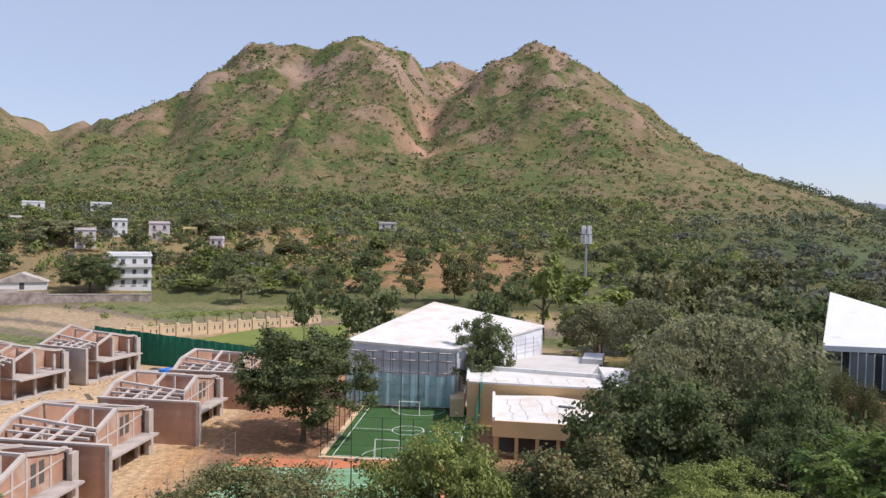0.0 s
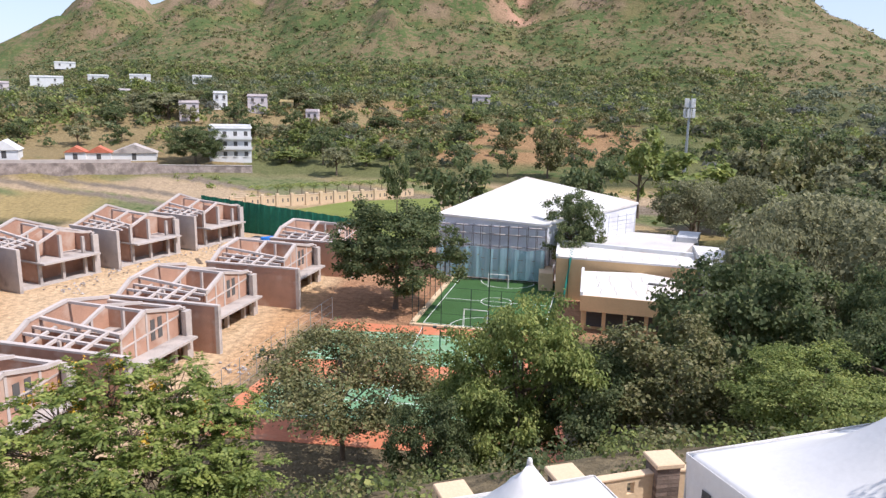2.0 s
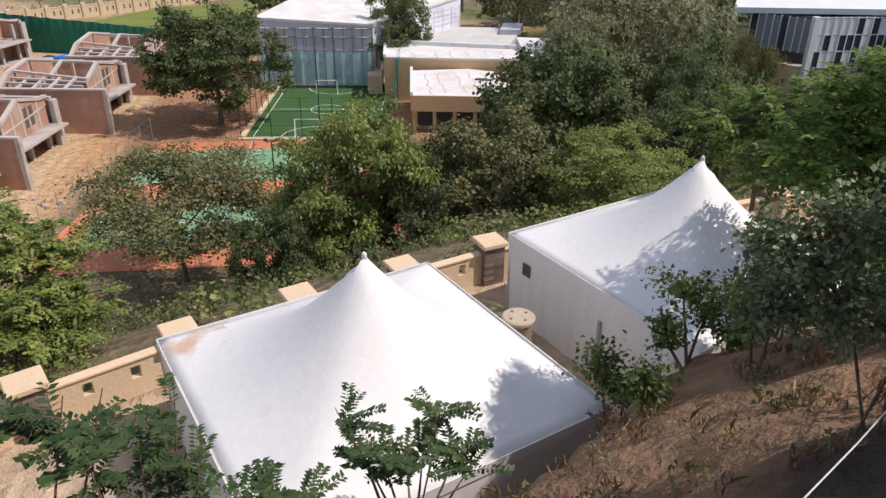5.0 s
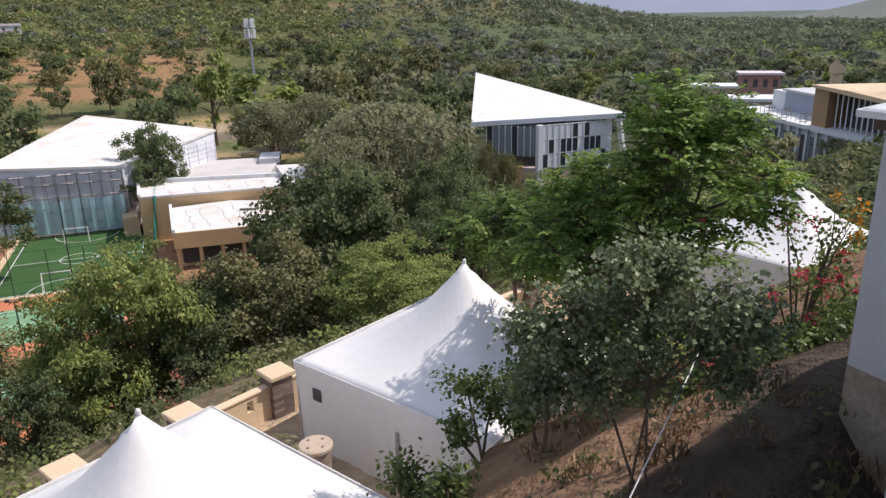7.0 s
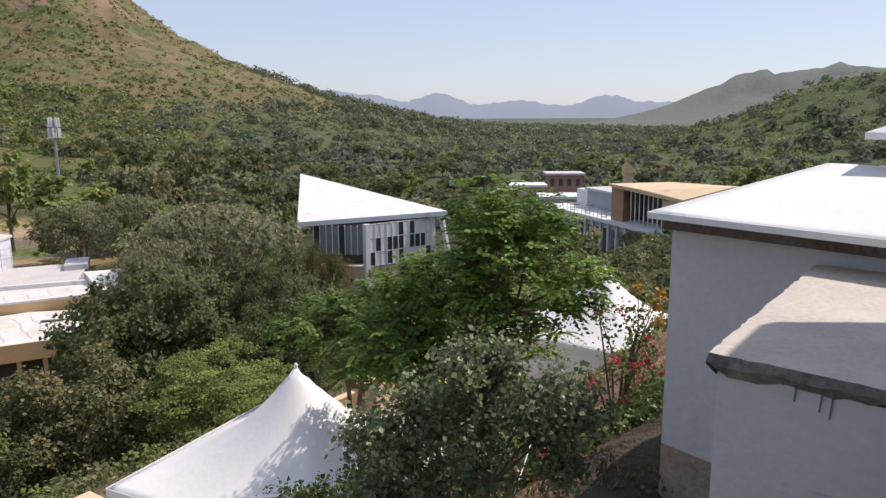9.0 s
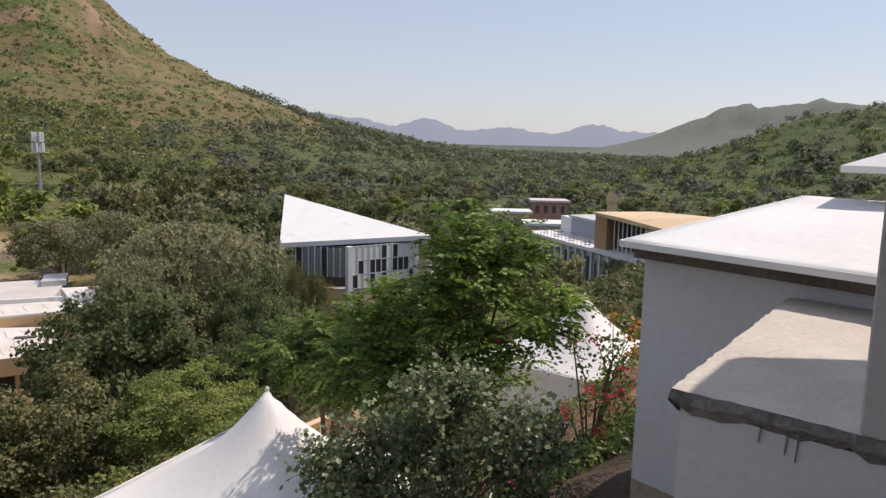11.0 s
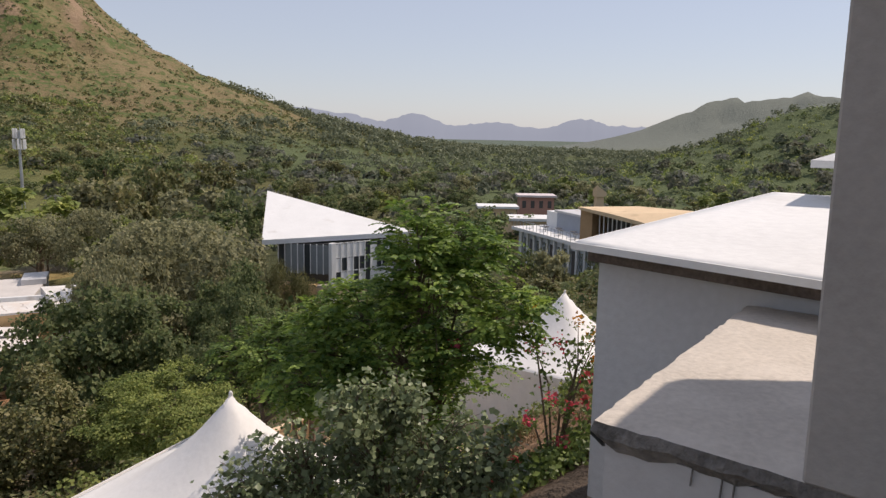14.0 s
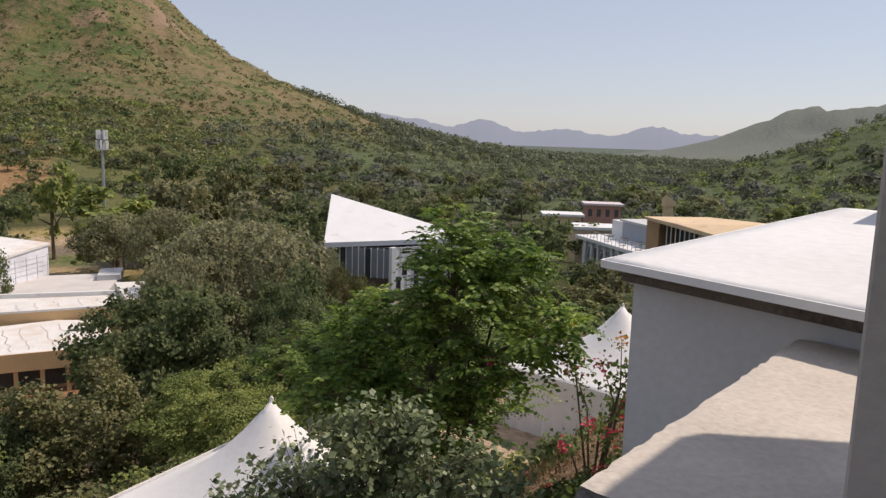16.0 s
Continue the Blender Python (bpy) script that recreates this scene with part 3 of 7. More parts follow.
def tent_details():
    """Rust-coloured water stain at one corner, a vent and a strap on the next tent."""
    h, drop, rise, n = 3.75, 2.8, 2.95, 10
    m = bpy.data.materials.new("rust_stained_canvas")
    m.use_nodes = True
    nd, l = m.node_tree.nodes, m.node_tree.links
    b = nd["Principled BSDF"]
    b.inputs["Base Color"].default_value, b.inputs["Roughness"].default_value = (0.72, 0.45, 0.28, 1), 0.7
    t, r, tc = nd.new("ShaderNodeTexNoise"), nd.new("ShaderNodeMapRange"), nd.new("ShaderNodeTexCoord")
    t.inputs["Scale"].default_value, t.inputs["Detail"].default_value = 1.1, 5
    r.inputs[1].default_value, r.inputs[2].default_value, r.inputs[4].default_value = 0.5, 0.72, 0.6
    l.new(tc.outputs["Object"], t.inputs["Vector"])
    l.new(t.outputs[0], r.inputs[0])
    l.new(r.outputs[0], b.inputs["Alpha"])
    V, F = [], []
    for i in range(n + 1):
        for j in range(n + 1):
            x, y = -h + 0.03 + 1.5 * i / n, h - 0.03 - 1.5 * j / n
            V.append((x, y, drop + rise * swept(x / h, y / h) + 0.012))
    for i in range(n):
        for j in range(n):
            a = i * (n + 1) + j
            F.append((a, a + 1, a + n + 2, a + n + 1))
    put("corner_stain", mesh_from("corner_stain", V, F, m, smooth=True), tent_1, "orange rust stain on canvas")
    part("vent", box(-h - 0.035, h - 1.15, 1.75, -h - 0.02, h - 0.8, 2.15), M_VOID, tent_2, "small dark vent opening")
    part("strap", box(-h - 0.06, h - 4.3, 0.7, -h - 0.02, h - 4.2, 1.9), M_STEEL, tent_2, "grey steel strap")


tent_details()

# ---- trees ----


def grow(seed, h, r, clear, clumps, per, leaf, material, flat=0.75, trunk_r=0.16, limbs=5, droop=0.2, lobes=0.35, hollow=0.55, loose=1.0, width=0.45):
    """A trunk with limbs and a loose crown of leaves; returns its parts' meshes."""
    rng = np.random.default_rng(seed)
    rd = random.Random(seed)
    bm = bmesh.new()
    top = h - r * flat
    lean = Vector((rd.uniform(-0.03, 0.03), rd.uniform(-0.03, 0.03), 0)) * h
    path = [Vector((0, 0, -0.3)), Vector((0.02, 0.03, clear * 0.5)) + lean * 0.2, Vector((0, 0, clear)) + lean * 0.4, Vector((0, 0, top)) + lean]
    tube(path, [trunk_r * 1.3, trunk_r, trunk_r * 0.85, trunk_r * 0.35], 7, bm)
    cc = np.array([lean.x, lean.y, (h + clear * 0.85) / 2])
    hz = (h - clear * 0.85) / 2
    # boughs first, then the clumps of leaves round each bough
    boughs = []
    nb = max(6, clumps // 13)
    for k in range(nb):
        zz = -0.75 + 1.7 * (k + 0.5) / nb
        zz = min(zz, 0.92)
        a = k * 2.4 + seed + rd.uniform(-0.5, 0.5)
        q = math.sqrt(max(0.05, 1 - zz * zz))
        f = rd.uniform(0.62, 0.62 + lobes * 0.45)
        boughs.append((np.array([q * math.cos(a), q * math.sin(a), zz]) * f, rd.uniform(0.27, 0.46)))
    boughs.append((np.array([0.0, 0.0, 0.1]), 0.5))
    cents = []
    while len(cents) < clumps:
        b, br = boughs[rd.randrange(len(boughs))]
        p = rng.normal(0, 1, 3)
        p = p / np.linalg.norm(p) * br * rng.uniform(hollow, 1.0)
        p[2] = p[2] * 0.8 + 0.05
        cents.append(cc + (b + p) * np.array([r, r, hz]))
    cents = np.array(cents)
    for k in range(max(limbs, len(boughs))):
        tip = Vector(cc + boughs[k % len(boughs)][0] * np.array([r, r, hz]))
        base = path[1].lerp(path[3], rd.uniform(0.35, 0.85))
        mid = base.lerp(tip, 0.5) + Vector((rd.uniform(-1, 1), rd.uniform(-1, 1), rd.uniform(0, 0.8))) * r * 0.12
        tube([base, mid, tip], [trunk_r * 0.5, trunk_r * 0.28, trunk_r * 0.08], 5, bm)
    me_t = bpy.data.meshes.new("trunk")
    bm.to_mesh(me_t)
    bm.free()
    me_t.materials.append(M_BARK)
    which = rng.integers(0, clumps, clumps * per)
    spread = r * 0.72 * loose / clumps ** 0.33
    off = rng.normal(0, 1, (clumps * per, 3)) * spread * np.array([0.55, 0.55, 0.36])
    C = cents[which] + off
    D = off * np.array([1, 1, 0.4]) / spread + rng.normal(0, 0.5, C.shape) + np.array([0, 0, -droop])
    out = (C - cc) / np.array([r, r, hz])
    face = 0.75 * off / np.linalg.norm(off, axis=1, keepdims=True) + 0.65 * out + (0, 0, 0.3)
    me_c = leaf_mesh("crown", C, D, leaf, material, rng, width=width, face=face)
    return me_t, me_c


# ---- own building: balcony column, slab, unseen roof overhead ----
AX, BX = Vector((0.971, 0.24, 0)), Vector((0.15, -0.989, 0))


def at(o, a, b):
    p = Vector((o[0], o[1], 0)) + AX * a + BX * b
    return (p.x, p.y)


def build_own_house():
    h = thing("balcony_column", pose(0, 0, 0), "grey plastered column of an unfinished balcony", "column", kind="structure")
    o = (4.16, 1.285)
    bm = prism([at(o, 0, 0), at(o, 0.3, 0), at(o, 0.3, 0.4), at(o, 0, 0.4)], 26.29, 30.4)
    bmesh.ops.bevel(bm, geom=bm.edges[:], offset=0.012, segments=1, affect="EDGES")
    part("shaft", bm, M_COLUMN, h)
    # added black panel: its colour stands in for the unlit interior
    dim = thing("side_wall", pose(0, 0, 0), "black panel painted as the unlit interior beside the balcony column", "wall", kind="structure")
    part("shade_panel", prism([at(o, 0.1, 0.41), at(o, 0.26, 0.41), at(o, 0.26, 1.75), at(o, 0.1, 1.75)], 24.0, 30.39), M_BLACK, dim)
    # ledge slab with a ragged, soot-stained edge
    s = thing("ledge_slab", pose(0, 0, 0), "weathered concrete ledge slab with stained broken edge", "slab", kind="structure")
    o = (4.03, 2.342)
    V, F = [], []
    rng = random.Random(3)
    na, nb = 44, 40
    for j in range(nb + 1):
        for i in range(na + 1):
            a, b = 3.52 * i / na, 3.6 * j / nb
            if i == 0:
                a += rng.uniform(-0.009, 0.009)
            if j == 0:
                b += rng.uniform(-0.009, 0.009)
            p = at(o, a, b)
            V.append((p[0], p[1], 26.3 + rng.uniform(-0.004, 0.004) - 0.012 * (i == 0 or j == 0)))
    for j in range(nb):
        for i in range(na):
            q = j * (na + 1) + i
            F.append((q, q + na + 1, q + na + 2, q + 1))
    top = put("slab_top", mesh_from("slab_top", V, F, M_SLAB, smooth=True), s)
    rim = [i for i in range(na + 1)], [j * (na + 1) for j in range(nb + 1)]
    for row, name in zip(rim, ("side_edge", "front_edge")):
        bm = bmesh.new()
        prev = None
        for q in row:
            x, y, z = V[q]
            d = 0.13 + rng.uniform(-0.03, 0.03)
            inn = Vector((AX + BX)) * (0.03 + rng.uniform(0, 0.02))
            col = [bm.verts.new((x, y, z)), bm.verts.new((x - inn.x * 0.4, y - inn.y * 0.4, z - d * 0.5)), bm.verts.new((x + inn.x, y + inn.y, z - d)), bm.verts.new((x + inn.x + AX.x * 0.1 + BX.x * 0.1, y + inn.y + AX.y * 0.1 + BX.y * 0.1, z - d))]
            if prev:
                for k in range(3):
                    bm.faces.new((prev[k], col[k], col[k + 1], prev[k + 1]))
            prev = col
        bmesh.ops.recalc_face_normals(bm, faces=bm.faces)
        part(name, bm, M_SOOT, s, "dark soot-stained ragged concrete edge")
    for k, (a, b) in enumerate(((0.042, 0.55), (0.042, 0.7), (0.042, 0.76))):
        p = at(o, a, b)
        part("drip_stain", beam((p[0] - 0.004, p[1], 26.18), (p[0] - 0.004, p[1] + 0.01, 26.07 - 0.03 * k), 0.007, 0.007), M_SOOT, s)
    body = thing("wall_below_slab", pose(0, 0, 0), "white plastered wall below the concrete ledge", "wall", kind="structure")
    part("plaster", prism([at(o, 0.05, 0.05), at(o, 3.4, 0.05), at(o, 3.4, 12), at(o, 0.05, 12)], 19.0, 26.16), M_GREYWALL, body)
    # added out of view; its corner is set to throw the slab's shadow
    roof = thing("roof_overhead", pose(0, 0, 0), "unseen concrete roof added overhead to shade the ledge slab", "roof", kind="structure")
    c = (8.09, 1.68)
    part("roof_slab", prism([c, at(c, -11, 0), at(c, -11, 9), at(c, 6, 11), (c[0] + 3.4, c[1] - 3.0)], 30.4, 30.65), M_CONC, roof)
    wall = thing("wall_behind", pose(0, 0, 0), "plain plastered wall behind the balcony", "wall", kind="structure")
    part("plaster", prism([at((3.2, 1.15), -7, 2.6), at((3.2, 1.15), 9, 2.6), at((3.2, 1.15), 9, 3.0), at((3.2, 1.15), -7, 3.0)], 19.0, 30.38), M_GREYWALL, wall)
    deck = thing("balcony_floor", pose(0, 0, 0), "plain concrete balcony floor", "floor", kind="structure")
    part("deck", prism([at((3.2, 1.15), -7, -0.25), at((3.2, 1.15), -0.02, -0.25), at((3.2, 1.15), -0.02, 2.58), at((3.2, 1.15), -7, 2.58)], 25.85, 26.05), M_CONC, deck)


build_own_house()


def build_neighbour():
    """The next building: grey-white wall, thin white sheet roof that overhangs it."""
    h = thing("neighbour_house", pose(0.35, 0.18, -0.33), "white house with a low-pitched white roof", "house")
    part("wall", box(7.2, -6, 18.5, 15.5, 4.8, 26.79), M_GREYWALL, h)
    part("stained_base", box(7.195, -5, 18.5, 7.199, 4.80, 23.95), mat("dirt_splashed_plaster", (0.36, 0.29, 0.22), 0.95, vary=0.3, scale=1.0, bump=0.3), h, "mud-splashed wall base")
    part("eave_beam", box(7.06, -6, 26.79, 15.6, 4.86, 26.93), mat("dark_eave_band", (0.13, 0.105, 0.09), 0.9, vary=0.4, scale=2.0, bump=0.4), h, "dark grey-brown beam under the eave")
    # main roof sheet, a gentle pitch rising away from the eave
    V, F = [], []
    rng = random.Random(8)
    nx, ny = 30, 40
    for j in range(ny + 1):
        for i in range(nx + 1):
            x, y = 6.78 + 4.75 * i / nx, 4.85 - 9.5 * j / ny
            z = 27.03 + 0.078 * (x - 6.86) + 0.006 * math.sin(y * 3.1) + rng.uniform(-0.003, 0.003)
            if i == 0:
                z -= 0.015 + 0.01 * math.sin(y * 5)
            V.append((x, y, z))
    for j in range(ny):
        for i in range(nx):
            q = j * (nx + 1) + i
            F.append((q, q + nx + 1, q + nx + 2, q + 1))
    sheet = put("roof", mesh_from("roof_sheet", V, F, M_WHITE, smooth=True), h, "bright white sheet roof")
    so = sheet.modifiers.new("thickness", "SOLIDIFY")
    so.thickness, so.offset = 0.05, -1
    part("fascia", beam((6.77, 4.86, 26.985), (6.77, -4.6, 26.985), 0.03, 0.075), M_WHITE, h)
    part("verge", beam((6.77, 4.865, 26.985), (11.5, 4.865, 27.36), 0.03, 0.075), M_WHITE, h)
    part("back_roof", prism([(11.53, 4.85), (16, 4.85), (16, -4.65), (11.53, -4.65)], [27.3, 27.05, 27.05, 27.3], [27.385, 27.12, 27.12, 27.385]), M_WHITE, h)
    p = thing("roof_pavilion", pose(0, 0, 0), "small white upper roof raised above the house roof", "pavilion")
    eave = [(11.14, 4.26), (13.52, 4.78), (14.23, 1.77), (11.87, 1.29)]
    V = [(x, y, 27.48) for x, y in eave] + [(x, y, 27.58) for x, y in eave] + [(12.7, 3.0, 28.2)]
    F = [(0, 1, 2, 3)] + [(k, 4 + k, 4 + (k + 1) % 4, (k + 1) % 4) for k in range(4)] + [(4 + k, 8, 4 + (k + 1) % 4) for k in range(4)]
    put("roof", mesh_from("pavilion_roof", V, F, M_WHITE), p)
    part("post", box(12.0, 2.1, 26.6, 13.3, 3.6, 27.5), M_SAND, p, "sand-coloured masonry core")


build_neighbour()

# ---- terrace: wall, pillars, tank ----


def build_boundary():
    line = [(-15.08, 9.95), (-11.88, 13.25), (-8.78, 15.70), (-5.48, 17.70), (-2.32, 19.33), (0.89, 20.85), (4.01, 22.25), (8.02, 23.55), (12.12, 24.65), (16.22, 25.75), (20.32, 26.85), (24.42, 27.85)]
    stone = mesh_from("stone", [v.co[:] for v in box(-0.19, -0.38, 0, 0.19, 0.38, 0.125).verts], [(3, 2, 1, 0), (4, 5, 6, 7), (0, 1, 5, 4), (1, 2, 6, 5), (2, 3, 7, 6), (3, 0, 4, 7)], M_STONE)
    for i, p in enumerate(line):
        q = line[min(i + 1, len(line) - 1)]
        d = Vector((q[0] - p[0], q[1] - p[1], 0)) if i + 1 < len(line) else U
        a = math.degrees(math.atan2(d.y, d.x))
        base = 14.85
        t = thing("pillar", pose(p[0], p[1], base, rz=a), "dark stone-clad wall pillar with a sand-coloured cap", "pillar", group="boundary wall pillars")
        for k in range(11):
            for s in (-0.195, 0.195):
                b = put("stone", stone, t)
                if k % 2:
                    b.matrix_basis = Matrix.Translation((0, s, k * 0.134)) @ Matrix.Rotation(math.pi / 2, 4, "Z")
                else:
                    b.matrix_basis = Matrix.Translation((s, 0, k * 0.134))
        part("cap", box(-0.48, -0.48, 1.475, 0.48, 0.48, 1.65, bevel=0.03), M_CAP, t, "sand-coloured plaster cap")
        if i + 1 < len(line):
            length = d.length - 0.8
            w = thing("boundary_wall", pose(p[0] + d.x / d.length * 0.4, p[1] + d.y / d.length * 0.4, base, rz=a), "sand-coloured plastered wall with slot openings", "wall", group="boundary wall bays")
            cuts = [0.3, 0.7]
            part("lower_course", box(0, -0.11, 0, length, 0.11, 0.62), M_SAND, w)
            xs = [0] + [v for c in cuts for v in (length * c - 0.13, length * c + 0.13)] + [length]
            for k in range(0, len(xs), 2):
                part("pier", box(xs[k], -0.11, 0.62, xs[k + 1], 0.11, 1.0), M_SAND, w)
            part("upper_course", box(0, -0.11, 1.0, length, 0.11, 1.16), M_SAND, w)
            part("coping", box(0, -0.16, 1.16, length, 0.16, 1.25, bevel=0.02), M_CAP, w)


build_boundary()


def build_tank():
    t = thing("water_tank", pose(3.78, 16.57, 14.85), "brown concrete ring water tank with a round lid", "tank")
    brown = mat("brown_tank_concrete", (0.24, 0.19, 0.155), 0.85, vary=0.25, scale=1.5, bump=0.3)
    for k in range(4):
        part("ring", tube([(0, 0, 0.5 * k), (0, 0, 0.5 * k + 0.02), (0, 0, 0.5 * k + 0.47), (0, 0, 0.5 * k + 0.485)], [0.37, 0.39, 0.39, 0.37], 24), brown, t)
    lid = part("lid", tube([(0, 0, 1.99), (0, 0, 2.02), (0, 0, 2.1), (0, 0, 2.13)], [0.43, 0.46, 0.46, 0.42], 28), mat("dusty_lid_concrete", (0.46, 0.37, 0.28), 0.9, vary=0.2, scale=2.0, bump=0.2, stain=(0.3, 0.23, 0.18), stain_scale=2.0, stain_at=0.58), t, "dusty round lid")
    for k in range(4):
        a = k * math.pi / 2 + 0.5
        part("lifting_lug", tube([(0.27 * math.cos(a), 0.27 * math.sin(a), 2.125), (0.27 * math.cos(a), 0.27 * math.sin(a), 2.15)], [0.05, 0.04], 8), brown, lid)


build_tank()
CABLE = [(7.22, 6.85, 23.41), (5.93, 5.88, 23.48), (5.28, 5.40, 23.52), (4.16, 4.82, 22.93), (2.91, 4.04, 22.78), (1.92, 3.41, 22.66)]
cable = thing("overhead_cable", pose(0, 0, 0), "pale slack cable above the bank", "cable")
part("strand", tube(CABLE, [0.008] * len(CABLE), 6), M_WHITE, cable)

# ---- sports ground ----
PIT = Matrix.Translation((-12.85, 85.05, 0)) @ Matrix.Rotation(-math.atan2(2.26, 22.95), 4, "Z")


def flat(name, poly, z, material, m, label, parent=None):
    bm = prism(poly, 0.0, z)
    ob = part(name, bm, material, parent)
    if parent is None:
        ob.matrix_world = m
        tagged(ob, label, name.replace("_", " "), kind="structure")
    return ob


def ring(cx, cy, r, w, z, a0=0.0, a1=6.2832, n=40):
    bm = bmesh.new()
    prev = None
    for k in range(n + 1):
        a = a0 + (a1 - a0) * k / n
        p = [bm.verts.new((cx + s * math.cos(a), cy + s * math.sin(a), z)) for s in (r - w / 2, r + w / 2)]
        if prev:
            bm.faces.new((prev[0], prev[1], p[1], p[0]))
        prev = p
    return bm


def stripe(x0, y0, x1, y1, w, z):
    d = Vector((x1 - x0, y1 - y0, 0)).normalized()
    s = Vector((-d.y, d.x, 0)) * w / 2
    bm = bmesh.new()
    bm.faces.new([bm.verts.new(Vector(p)) for p in ((x0 - s.x, y0 - s.y, z), (x1 - s.x, y1 - s.y, z), (x1 + s.x, y1 + s.y, z), (x0 + s.x, y0 + s.y, z))])
    bmesh.ops.recalc_face_normals(bm, faces=bm.faces)
    for f in bm.faces:
        if f.normal.z < 0:
            f.normal_flip()
    return bm


def build_pitch():
    W, L = 14.6, 23.06
    p = thing("football_pitch", PIT, "small green artificial football pitch with white lines", "pitch", kind="structure")
    part("turf", box(-0.9, -0.6, -0.3, W + 0.9, L + 0.8, 0.06), M_TURF, p)
    z = 0.066
    for a in ((0, 0, W, 0), (0, L, W, L), (0, 0, 0, L), (W, 0, W, L), (0, L / 2, W, L / 2)):
        part("line", stripe(*a, 0.1, z), M_LINE, p)
    part("centre_circle", ring(W / 2, L / 2, 2.1, 0.1, z + 0.002), M_LINE, p)
    part("goal_arc", ring(W / 2, 0, 4.0, 0.1, z + 0.002, 0, math.pi), M_LINE, p)
    part("goal_arc", ring(W / 2, L, 4.0, 0.1, z + 0.002, math.pi, 2 * math.pi), M_LINE, p)
    for s, (x0, y0, x1, y1) in enumerate(((-1.5, -0.6, -0.95, L + 1.5), (-1.5, -1.2, W + 1.5, -0.65))):
        k = thing("kerb", PIT, "low sand-coloured kerb round the pitch", "kerb", kind="structure")
        part("kerb_stone", box(x0, y0, -0.3, x1, y1, 0.32 if s == 0 else 0.22, bevel=0.03), M_SAND, k)
    for y, s in ((0.45, -1), (L - 4.2, 1)):
        g = thing("goal", PIT @ Matrix.Translation((W / 2 - 0.9, y, 0.06)), "white football goal frame on the turf", "goal", group="football goals")
        for x in (-1.45, 1.45):
            part("post", tube([(x, 0, 0), (x, 0, 2.0)], [0.05, 0.05], 8), M_LINE, g)
            part("brace", tube([(x, 0, 2.0), (x, s * 0.9, 0.03)], [0.03, 0.03], 6), M_LINE, g)
            part("base_bar", tube([(x, 0, 0.03), (x, s * 0.9, 0.03)], [0.03, 0.03], 6), M_LINE, g)
        part("crossbar", tube([(-1.5, 0, 2.0), (1.5, 0, 2.0)], [0.05, 0.05], 8), M_LINE, g)
    # posts and wires of the ball fence
    f = thing("ball_fence", PIT, "tall thin dark-green post-and-wire fence", "fence")
    for k in range(9):
        y = -0.9 + 24.6 * k / 8
        part("post", tube([(-1.2, y, 0), (-1.2, y, 5.0)], [0.05, 0.05], 6), M_DARK, f)
    for k in range(1, 6):
        x = -1.2 + 18 * k / 5
        part("post", tube([(x, -0.9, 0), (x, -0.9, 5.0)], [0.05, 0.05], 6), M_DARK, f)
        part("post", tube([(x, L + 1.2, 0), (x, L + 1.2, 6.0)], [0.05, 0.05], 6), M_DARK, f)
    for z in (1.7, 3.4, 5.0):
        part("rail", tube([(-1.2, -0.9, z), (-1.2, 23.7, z)], [0.02, 0.02], 4), M_DARK, f)
        part("rail", tube([(-1.2, -0.9, z), (16.8, -0.9, z)], [0.02, 0.02], 4), M_DARK, f)
    n = thing("screen_net", PIT, "teal hanging screen net beside the pitch", "net")
    bm = bmesh.new()
    prev = None
    for k in range(25):
        y = 15.5 + 9.0 * k / 24
        w = 0.25 * math.sin(k * 1.3)
        row = [bm.verts.new((16.6 + w - 0.7 * (1 - z / 6) * (k < 8), y - (0 if z > 3 else 0.5), z)) for z in (0.05, 2.0, 4.0, 6.0)]
        if prev:
            for q in range(3):
                bm.faces.new((prev[q], row[q], row[q + 1], prev[q + 1]))
        prev = row
    part("cloth", bm, mat("teal_net_cloth", (0.02, 0.20, 0.17), 0.8, vary=0.3, scale=0.6, bump=0.2), n)
    for y in (15.5, 20, 24.4):
        part("post", tube([(16.5, y, 0), (16.5, y, 6.0)], [0.05, 0.05], 6), M_DARK, n)


build_pitch()


